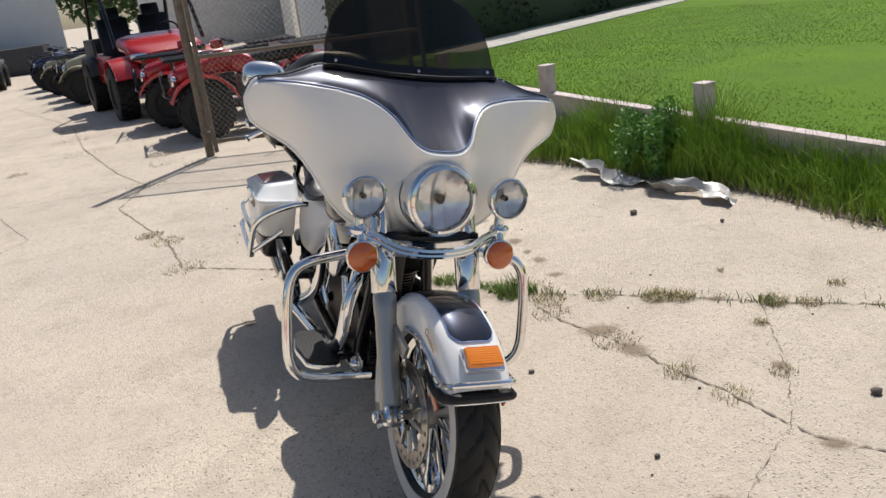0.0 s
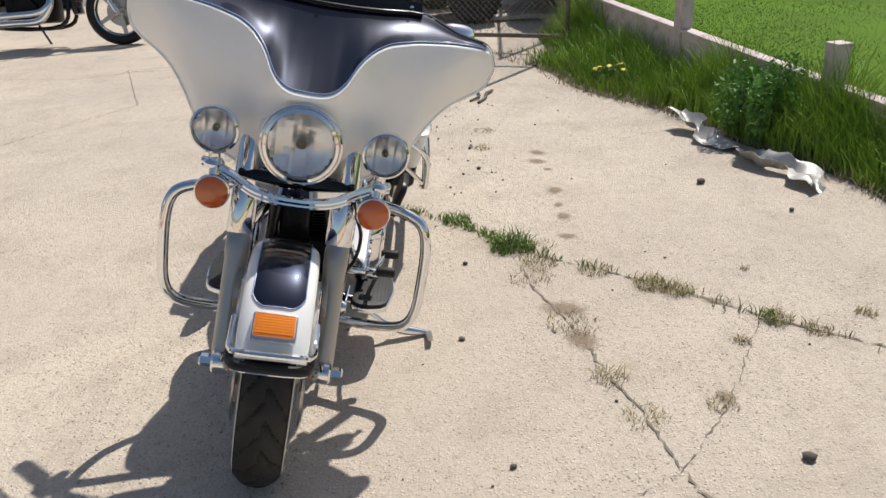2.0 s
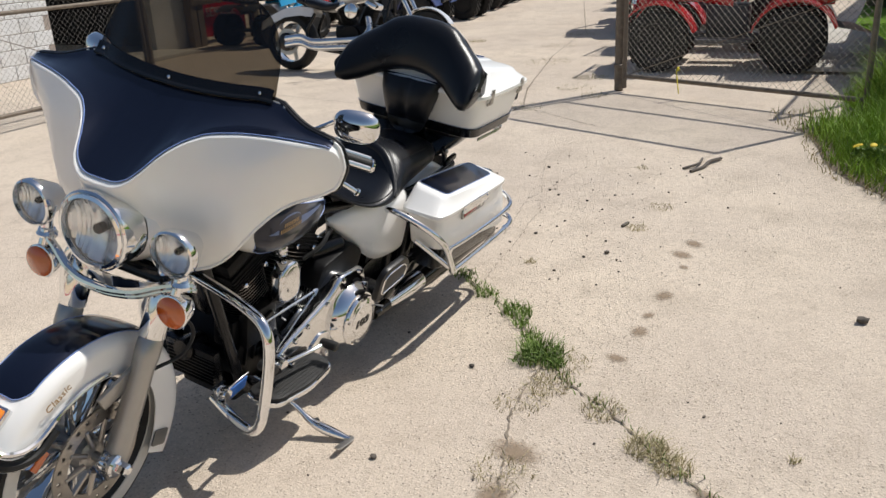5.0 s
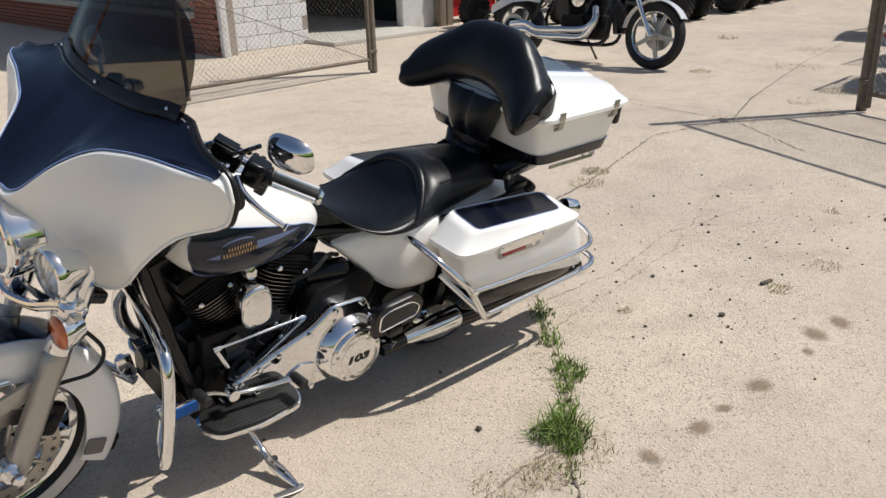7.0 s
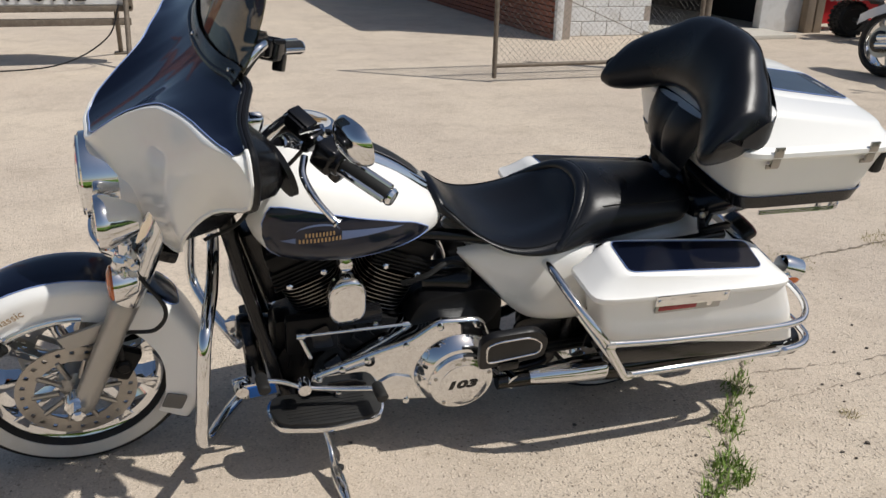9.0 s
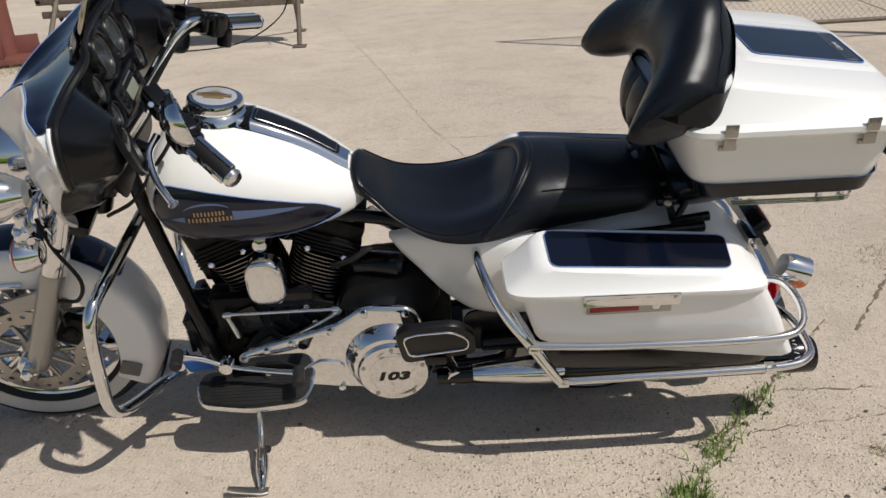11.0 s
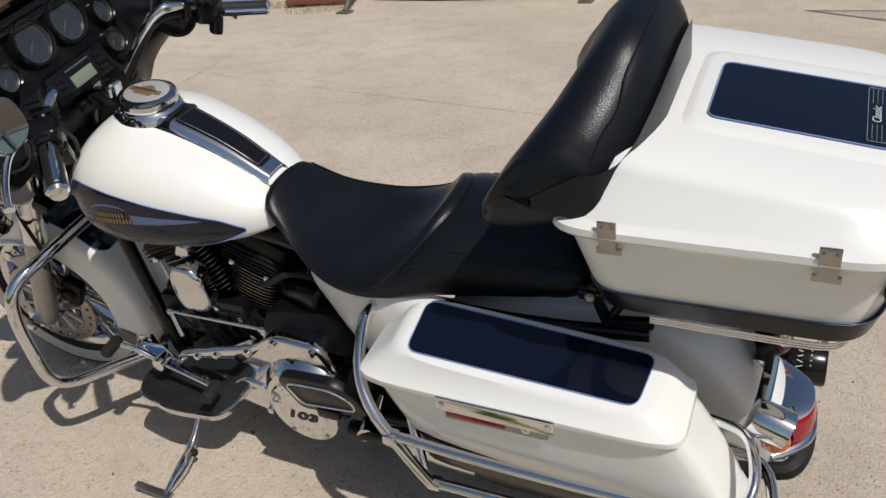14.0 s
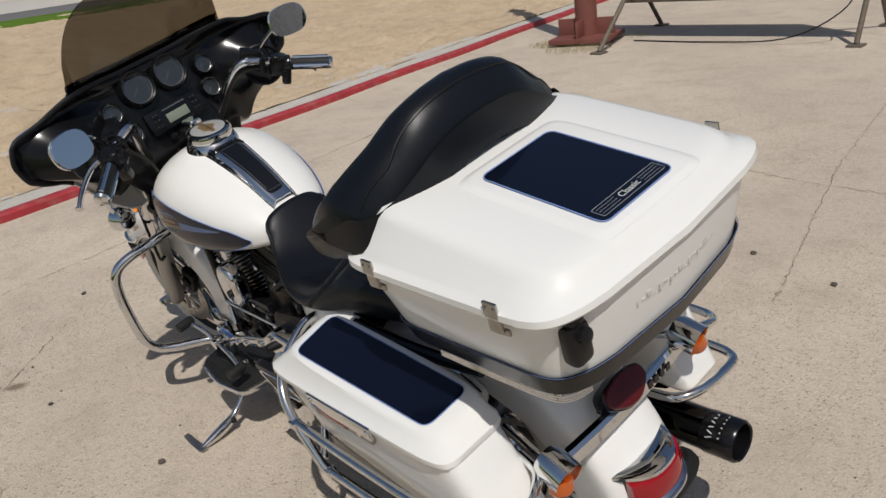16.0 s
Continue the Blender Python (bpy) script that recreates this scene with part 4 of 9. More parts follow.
front("fender_bumper", tube([Vector(fender_pt(58, -0.90, 0.012)), Vector(fender_pt(46, -0.86, 0.014)), Vector(fender_pt(38.5, -0.66, 0.016)), Vector(fender_pt(36.5, -0.3, 0.016)), Vector(fender_pt(36.5, 0.3, 0.016)), Vector(fender_pt(38.5, 0.66, 0.016)), Vector(fender_pt(46, 0.86, 0.014)), Vector(fender_pt(58, 0.90, 0.012))], 0.008, 8, 6), CHROME, fender, "chrome fender tip rail")
low = [Vector(fender_pt(t, v, 0.012)) + Vector((-0.006, 0, -0.022)) for t, v in ((56, -0.92), (43, -0.88), (36, -0.66), (34, -0.3), (34, 0.3), (36, 0.66), (43, 0.88), (56, 0.92))]
front("rubber_strip", tube(low, 0.013, 8, 6), RUBBER, fender, "black rubber strip on the fender tip")
front("fender_tip_trim", tube([p + Vector((0, 0, -0.014)) for p in low], 0.004, 8, 6), CHROME, fender)
fm = frame_to(fender_pt(46.5, 0, 0.0), (math.cos(radians(56)), 0, math.sin(radians(56))))
front("marker_bezel", moved(block((0.108, 0.074, 0.024), (0, 0, 0.006), 0.008), fm), CHROME, fender, "chrome marker lamp bezel")
marker = front("marker_lens", moved(block((0.098, 0.058, 0.022), (0, 0, 0.020), 0.007), fm), AMBER, fender, "amber marker lamp on the fender tip")
front("lens_rib", moved(joined(*[block((0.090, 0.0016, 0.0012), (0, -0.024 + 0.007 * k, 0.0312), 0.0003, None, 1) for k in range(8)]), fm), AMBER, fender)
front("fender_rear_plate", moved(prism(rounded([(-0.06, -0.028), (0.06, -0.028), (0.06, 0.028), (-0.06, 0.028)], 0.01), -0.003, 0.003, "z", 0.0012), frame_to(Vector(fender_pt(207, 0, 0.004)), (math.cos(radians(207)), 0, math.sin(radians(207))))), MATT, fender, "dark reflector at the fender's rear tip")
FENDERGREY = paint("grey_reflector", (0.14, 0.135, 0.125), 0.3, var=0.15)
for s in (-1, 1):
    front("fender_side_plate", moved(prism(rounded([(-0.03, -0.026), (0.03, -0.026), (0.03, 0.026), (-0.03, 0.026)], 0.008), 0, 0.004, "z", 0.0012), frame_to(Vector(fender_pt(203, s * 0.86, 0.003)), (0, s, 0)) @ Matrix.Rotation(radians(-24 * s), 4, "Z")), FENDERGREY, fender, "grey reflector plate")

# fairing: slices across the machine, each from the upper rim over the brow and the lobe to the lower rim
YT = 0.512
f_top = smooth_table((0, 0.10, 0.18, 0.27, 0.30, 0.345, 0.388, 0.448, 0.476, 0.498, YT), (1.240, 1.242, 1.247, 1.251, 1.248, 1.232, 1.217, 1.206, 1.200, 1.182, 1.145))
f_top_x = smooth_table((0, 0.10, 0.18, 0.27, 0.30, 0.345, 0.388, 0.448, YT), (0.398, 0.392, 0.380, 0.352, 0.350, 0.366, 0.377, 0.380, 0.376))
f_brow = smooth_table((0, 0.05, 0.066, 0.085, 0.10, 0.12, 0.15, 0.18, 0.25, 0.33, 0.404, 0.448, 0.476, 0.498, YT), (1.045, 1.050, 1.056, 1.070, 1.088, 1.120, 1.150, 1.168, 1.187, 1.195, 1.198, 1.196, 1.190, 1.172, 1.140))
f_brow_x = smooth_table((0, 0.066, 0.10, 0.12, 0.15, 0.18, 0.25, 0.33, 0.404, 0.448, 0.476, YT), (0.660, 0.654, 0.628, 0.592, 0.550, 0.522, 0.490, 0.461, 0.441, 0.423, 0.404, 0.378))
f_bot = smooth_table((0, 0.14, 0.20, 0.25, 0.296, 0.315, 0.344, 0.37, 0.40, 0.44, 0.48, 0.503, YT), (0.80, 0.795, 0.800, 0.836, 0.893, 0.926, 0.968, 1.000, 1.024, 1.045, 1.070, 1.098, 1.135))
f_bot_x = smooth_table((0, 0.14, 0.20, 0.25, 0.296, 0.344, 0.40, 0.44, 0.48, YT), (0.555, 0.535, 0.510, 0.500, 0.498, 0.464, 0.424, 0.398, 0.385, 0.376))
f_lobe = smooth_table((0, 0.08, 0.12, 0.16, 0.20, 0.26, 0.33, 0.40, 0.46, YT), (0.008, 0.012, 0.018, 0.026, 0.031, 0.030, 0.025, 0.019, 0.010, 0.001))
SLICES = {}


def slice_points(y):
    """The outline of the shell at one distance from the middle, upper rim to lower rim, as (x, z)."""
    y = round(min(abs(y), YT), 5)
    if y not in SLICES:
        k = min(1, max(0.0, (YT - y) / 0.10))
        t, c, b = (Vector((fx(y), fz(y))) for fx, fz in ((f_top_x, f_top), (f_brow_x, f_brow), (f_bot_x, f_bot)))
        sag = Vector((-0.006, -0.006)) * k
        drop, swell = (c - b).y, f_lobe(y)
        nodes = [t, t.lerp(c, 0.33) + sag, t.lerp(c, 0.68) + sag, c, c + Vector((0.009, -0.004)) * k, c + Vector((0.014, -0.016)) * k]
        for f, w in ((0.26, 0.80), (0.50, 1.0), (0.74, 0.80), (0.90, 0.42)):
            nodes.append(c.lerp(b, f) + Vector((swell * w + 0.010 * k * (1 - f), 0)))
        nodes.append(b)
        SLICES[y] = [(p.x, p.z) for p in curve_points([(q.x, 0, q.y) for q in nodes], 6)]
    return SLICES[y]


BROW = 18 / 60


def shell_at(y, v):
    pts = slice_points(y)
    q = min(max(v, 0), 1) * (len(pts) - 1)
    i = min(int(q), len(pts) - 2)
    f = q - i
    return Vector((pts[i][0] * (1 - f) + pts[i + 1][0] * f, y, pts[i][1] * (1 - f) + pts[i + 1][1] * f))


def shell_out(y, v, grow):
    """A point of the shell, lifted off it by grow."""
    e = 0.004
    yy = math.copysign(min(abs(y), YT - 0.006), y)
    n = (shell_at(yy, min(1, v + 0.01)) - shell_at(yy, max(0, v - 0.01))).cross(shell_at(yy + e, v) - shell_at(yy - e, v))
    if n.x + 0.5 * n.z < 0:
        n = -n
    return shell_at(y, v) + n.normalized() * grow


def shell_x(y, z):
    pts = slice_points(y)
    zs = np.minimum.accumulate(np.array([p[1] for p in pts]))
    return float(np.interp(-z, -zs, [p[0] for p in pts]))


def shell(u, v):
    return shell_at(YT * math.sin((2 * u - 1) * math.pi / 2), v)


fairing = front("fairing", joined(sheet(lambda u, v: shell(u, v), 96, 60), sheet(lambda u, v: shell(u, v) - Vector((0.004, 0, 0)), 60, 30)), PEARL, None, "pearl white bat-wing fairing", 60)
# rolled edge
rim = [shell(u, 0) for u in np.linspace(0, 1, 48)] + [shell(u, 1) for u in np.linspace(1, 0, 48)][1:-1]
front("fairing_edge", tube([p + Vector((-0.001, 0, 0)) for p in rim], 0.005, 8, 1, True), PEARL, fairing)
front("fairing_lip", tube([p + Vector((-0.012, 0, 0)) for p in [shell(u, 1) for u in np.linspace(0.24, 0, 16)] + [shell(u, 0) for u in np.linspace(0, 1, 48)][1:-1] + [shell(u, 1) for u in np.linspace(1, 0.76, 16)]], 0.0080, 8, 1), MATT, fairing, "black rubber lip round the fairing")


def dark(u, v, grow=0.0035):
    y = 0.478 * math.copysign(abs(2 * u - 1) ** 1.15, 2 * u - 1)
    return shell_out(y, BROW * v * 0.995, grow) if v > 0.001 else shell_at(y, 0) + Vector((0, 0, grow))


front("fairing_panel", sheet(dark, 120, 20), NAVY, fairing, "midnight blue centre panel", 60)
front("pinstripe", tube([dark(u, 1, 0.004) for u in np.linspace(0, 1, 121)], 0.0015, 6, 1), STRIPE, fairing, "thin blue pinstripe")
front("fairing_front_edge", tube([shell_at(0.478 * q, 0) + Vector((-0.002, 0, 0.001)) for q in np.linspace(-1, 1, 60)], 0.0058, 8, 1), BLACK, fairing)


# inner fairing, facing the rider
def inner_x(y, z):
    a = abs(y)
    lobe = 0.120 * math.exp(-(abs(a - 0.350) / 0.105) ** 2.6) * math.exp(-(abs(z - 1.085) / 0.105) ** 2.4)
    dash = 0.030 * math.exp(-(a / 0.23) ** 6)
    hood = 0.035 * math.exp(-((z - f_top(a)) / 0.025) ** 2) * math.exp(-(a / 0.27) ** 6)
    slope = 0.16 * (z - 1.12) * math.exp(-(a / 0.25) ** 6)
    return 0.402 - lobe - dash - hood + slope


def inner(u, v):
    y = (YT - 0.012) * math.sin((2 * u - 1) * math.pi / 2)
    t, b = f_top(abs(y)) - 0.002, max(f_bot(abs(y)), lerp(abs(y), (0, 0.20, 0.26, 0.5), (0.93, 0.91, 0.87, 0.82))) + 0.004
    z = t + (b - t) * v
    e = min(1, min(v, 1 - v) / 0.10, min(u, 1 - u) / 0.04)
    e = math.sin(e * math.pi / 2)
    x = inner_x(y, z) * e + (shell_x(y, z) - 0.004 if v > 0.5 else f_top_x(abs(y)) - 0.006) * (1 - e)
    return (min(x, shell_x(y, z) - 0.010), y, z)


INNER = paint("satin_black_plastic", (0.006, 0.006, 0.007), 0.2, var=0.1, bump=0.02, bscale=400, spec=0.35)
inside = front("inner_fairing", sheet(inner, 72, 44), INNER, None, "black inner fairing with gauges", 60)
front("fairing_belly", loft([[(0.42, -0.13, 0.83), (0.42, 0.13, 0.83), (0.41, 0.20, 0.97), (0.41, -0.20, 0.97)], [(0.52, -0.13, 0.82), (0.52, 0.13, 0.82), (0.49, 0.2, 0.97), (0.49, -0.2, 0.97)]]), MATT)
GN = Vector((-0.96, 0, 0.27)).normalized()
DIMMARK = paint("dim_gauge_marks", (0.16, 0.17, 0.18), 0.5, var=0.1)


def gauge(y, z, r, marks):
    at = Vector((inner_x(y, z) - 0.004, y, z))
    b = front("gauge_bezel", lathe([(r * 0.98, -0.012), (r * 1.30, -0.004), (r * 1.24, 0.012), (r * 1.13, 0.020), (r * 1.04, 0.018), (r * 0.98, 0.010), (r * 0.97, 0.002)], at, GN, 40, False), BLACK, inside, "black gauge bezel")
    front("gauge_ring", lathe([(r * 0.99, 0.010), (r * 1.01, 0.0125), (r * 0.98, 0.012), (r * 0.97, 0.006)], at, GN, 40, False), STEEL, inside)
    front("gauge_face", lathe([(r * 0.97, 0.002), (r * 0.97, 0.006)], at, GN, 40), DIAL, inside, "dark gauge face with pale marks")
    m = frame_to(at, GN)
    ticks = [moved(block((0.0011, r * 0.12, 0.0008), (0, r * 0.78, 0.0068), 0), m @ Matrix.Rotation(radians(a), 4, "Z")) for a in np.linspace(-130, 130, marks)]
    ticks.append(moved(block((0.0022, r * 0.62, 0.001), (0, r * 0.28, 0.0075), 0), m @ Matrix.Rotation(radians(133), 4, "Z")))
    front("gauge_marks", joined(*ticks), DIMMARK, inside)
    front("gauge_glass", lathe([(r * 0.96, 0.0100), (r * 0.5, 0.0115), (0.0005, 0.012)], at, GN, 40), LENS, inside)


for y, z, r, marks in ((0.072, 1.176, 0.048, 21), (-0.050, 1.178, 0.048, 17), (-0.170, 1.150, 0.029, 9), (-0.158, 1.074, 0.029, 9), (0.186, 1.142, 0.029, 9), (0.158, 1.062, 0.029, 9)):
    gauge(y, z, r, marks)
rm = frame_to((inner_x(0, 1.058) - 0.006, -0.004, 1.058), GN)
radio = front("radio", moved(block((0.215, 0.075, 0.02), (0, 0, 0), 0.010), rm), BLACK, inside, "black radio with a grey display")
front("radio_display", moved(block((0.080, 0.030, 0.003), (0.0, -0.006, 0.0108), 0.002), rm), DISPLAY, inside, "grey-green display")
front("radio_marks", moved(joined(*[block((0.0035, 0.004, 0.001), (-0.040 + 0.0067 * k, 0.025, 0.0105), 0) for k in range(13)]), rm), DIMMARK, inside)
for k in range(3):
    for s in (-1, 1):
        front("radio_button", moved(joined(*[lathe([(0.006, 0), (0.006, 0.004), (0.004, 0.005)], (s * (0.066 + 0.013 * i), -0.018 + 0.018 * k, 0.010), (0, 0, 1), 12) for i in range(2)]), rm), MATT, inside)
for k in range(4):
    front("switch", moved(block((0.024, 0.020, 0.012), (-0.05 + 0.033 * k, -0.062, 0.004), 0.003), rm), BLACK, inside)
lock = front("ignition_lock", lathe([(0.034, -0.012), (0.036, -0.004), (0.032, 0.002), (0.028, 0.003)], (0.296, -0.006, 1.004), (-0.3, 0, 1), 28), BLACK, None, "black base of the ignition switch")
front("lock_knob", loft([[(0.296 + 1.3 * x * q - 0.3 * z, -0.006 + 1.3 * y * q, 1.004 + 1.25 * z) for x, y in rounded([(-0.026, -0.017), (0.022, -0.020), (0.022, 0.020), (-0.026, 0.017)], 0.009)] for q, z in ((1.0, 0.0), (1.0, 0.016), (0.96, 0.022), (0.82, 0.026))]), CHROME, lock, "chrome ignition knob")
for s in (-1, 1):
    sp = Vector((inner_x(s * 0.335, 1.075) + 0.002, s * 0.335, 1.075))
    front("speaker", lathe([(0.068, -0.01), (0.070, 0.002), (0.064, 0.004), (0.060, -0.004), (0.02, -0.008), (0.001, -0.006)], sp, (-0.9, -s * 0.25, 0.3), 36), MATT, inside, "round black speaker grille")


# windscreen
def screen(u, v):
    y = 0.283 * (2 * u - 1)
    a = abs(2 * u - 1)
    rise = 0.256 * (1 - a ** 3.2) ** 0.5 * v
    base = f_top(abs(y)) - 0.004
    return (f_top_x(abs(y)) + 0.006 - 0.42 * rise - 0.25 * rise * rise, y, base + rise)


windscreen = front("windscreen", sheet(lambda u, v: screen(0.001 + 0.998 * u, v), 48, 18, 0.004), SMOKE, None, "low smoked windscreen")


def screen_foot(u, v):
    """The black band along the foot of the screen, standing a little before it."""
    p = Vector(screen(0.004 + 0.992 * u, 0))
    h = 0.030 * v
    return p + Vector((0.010 - 0.42 * h - 0.004 * v * v, 0, 0.004 + h))


front("windscreen_band", sheet(screen_foot, 48, 4, 0.003), BLACK, windscreen, "black band at the foot of the screen")
front("windscreen_trim", tube([Vector(screen(u, 0.0)) + Vector((0.008, 0, 0.004)) for u in np.linspace(0.0, 1, 40)], 0.007, 8, 1), BLACK, windscreen, "black windscreen trim")
for u in (0.06, 0.5, 0.94):
    front("screw", lathe([(0.0045, 0), (0.005, 0.003), (0.003, 0.005)], Vector(screen(u, 0)) + Vector((0.006, 0, 0.020)), (0.9, 0, 0.4), 12), CHROME, windscreen)


# head and passing lamps
def lamp_unit(at, r, deep, axis, name, label, parent=None):
    shell_ = front(name, lathe([(0.012, -deep), (r * 0.55, -deep * 0.9), (r * 0.9, -deep * 0.45), (r * 1.02, -0.02), (r * 1.10, -0.012), (r * 1.12, 0.0), (r * 1.08, 0.010), (r * 0.99, 0.013), (r * 0.97, 0.006), (r * 0.985, -0.01)], at, axis, 48, False), CHROME, parent, label)
    rn = random.Random(int(r * 1e4))
    bm, cells = bmesh.new(), 17
    flute = [rn.uniform(-0.32, 0.32) for _ in range(cells)]
    for i in range(cells):
        for j in range(cells):
            cx, cy, h = (2 * (i + 0.5) / cells - 1) * r * 0.97, (2 * (j + 0.5) / cells - 1) * r * 0.97, r * 0.97 / cells
            if math.hypot(cx, cy) > r * 0.97:
                continue
            tx, ty = flute[i] + rn.uniform(-0.10, 0.10), rn.uniform(-0.07, 0.07)
            corner = []
            for qx, qy in ((-1, -1), (1, -1), (1, 1), (-1, 1)):
                x, y = cx + qx * h, cy + qy * h
                d = math.hypot(x, y)
                if d > r * 0.96:
                    x, y, d = x * r * 0.96 / d, y * r * 0.96 / d, r * 0.96
                corner.append(bm.verts.new((x, y, -0.34 * deep * (1 - (d / r) ** 2) - 0.004 + tx * qx * h + ty * qy * h)))
            bm.faces.new(corner)
    front("reflector", moved(bm, frame_to(at, axis)), REFLECT, shell_, "faceted mirror reflector", 2)
    front("reflector_cup", lathe([(r * 0.97, -0.002), (r * 0.9, -deep * 0.35), (r * 0.5, -deep * 0.5), (0.001, -deep * 0.55)], at, axis, 32, False), STEEL, shell_)
    front("bulb_cap", lathe([(r * 0.15, -deep * 0.5), (r * 0.16, -deep * 0.16), (r * 0.12, -deep * 0.12), (r * 0.06, -deep * 0.11), (0.001, -deep * 0.13)], at, axis, 20), BLACK, shell_, "dark bulb shield")
    front("lens", lathe([(r * 0.97, 0.006), (r * 0.8, 0.012), (r * 0.4, 0.018), (0.0005, 0.020)], at, axis, 40), LENS, shell_)
    return shell_


AIM = Vector((1, 0, 0.02))
head = lamp_unit(Vector((0.690, 0, 0.915)), 0.090, 0.10, AIM, "headlamp", "round chrome-rimmed headlamp")
front("headlamp_rim", lathe([(0.102, -0.10), (0.106, -0.05), (0.109, -0.016), (0.107, 0.002), (0.102, 0.006), (0.098, 0.0)], (0.690, 0, 0.915), AIM, 56, False), CHROME, head, "broad chrome trim ring")
front("headlamp_collar", lathe([(0.124, -0.14), (0.116, -0.095), (0.106, -0.075)], (0.690, 0, 0.915), AIM, 48, False), PEARL, fairing)
for s in (-1, 1):
    lamp = lamp_unit(Vector((0.662, s * 0.222, 0.915)), 0.0575, 0.085, Vector((1, s * 0.03, 0.01)), "passing_lamp", "small round chrome passing lamp")
    front("lamp_stalk", joined(rod((0.62, s * 0.222, 0.86), (0.625, s * 0.220, 0.81), 0.016), lathe([(0.026, 0), (0.028, 0.01), (0.022, 0.02)], (0.625, s * 0.22, 0.805), (0, 0, 1), 20)), CHROME, lamp)
    tm = Vector((0.650, s * 0.216, 0.742))
    sig = front("front_signal", lathe([(0.010, -0.05), (0.030, -0.045), (0.043, -0.02), (0.047, 0), (0.047, 0.008), (0.043, 0.010)], tm, AIM, 36), CHROME, None, "chrome turn signal with amber lens")
    front("signal_lens", lathe([(0.0435, 0.004), (0.043, 0.014), (0.034, 0.021), (0.0005, 0.025)], tm, AIM, 36), AMBERDARK, sig, "round amber lens")
    front("signal_stalk", rod((0.645, s * 0.216, 0.785), (0.63, s * 0.216, 0.83), 0.014), CHROME, sig)
bar = [(0.615, -0.250, 0.815), (0.632, -0.215, 0.812), (0.650, -0.165, 0.795), (0.672, -0.11, 0.772), (0.690, -0.05, 0.765), (0.694, 0, 0.764), (0.690, 0.05, 0.765), (0.672, 0.11, 0.772), (0.650, 0.165, 0.795), (0.632, 0.215, 0.812), (0.615, 0.250, 0.815)]
front("lamp_bracket", joined(tube(bar, 0.011, 8, 5), tube([(x - 0.01, y, z - 0.016) for x, y, z in bar], 0.010, 8, 5)), CHROME, None, "wavy chrome lamp bracket")
front("fork_cover_plate", sheet(lambda u, v: (0.60 + 0.055 * (1 - (2 * u - 1) ** 2) - 0.02 * v, 0.17 * (2 * u - 1), 0.78 - 0.05 * v), 16, 4, 0.004), CHROME, None, "chrome lower fork panel")

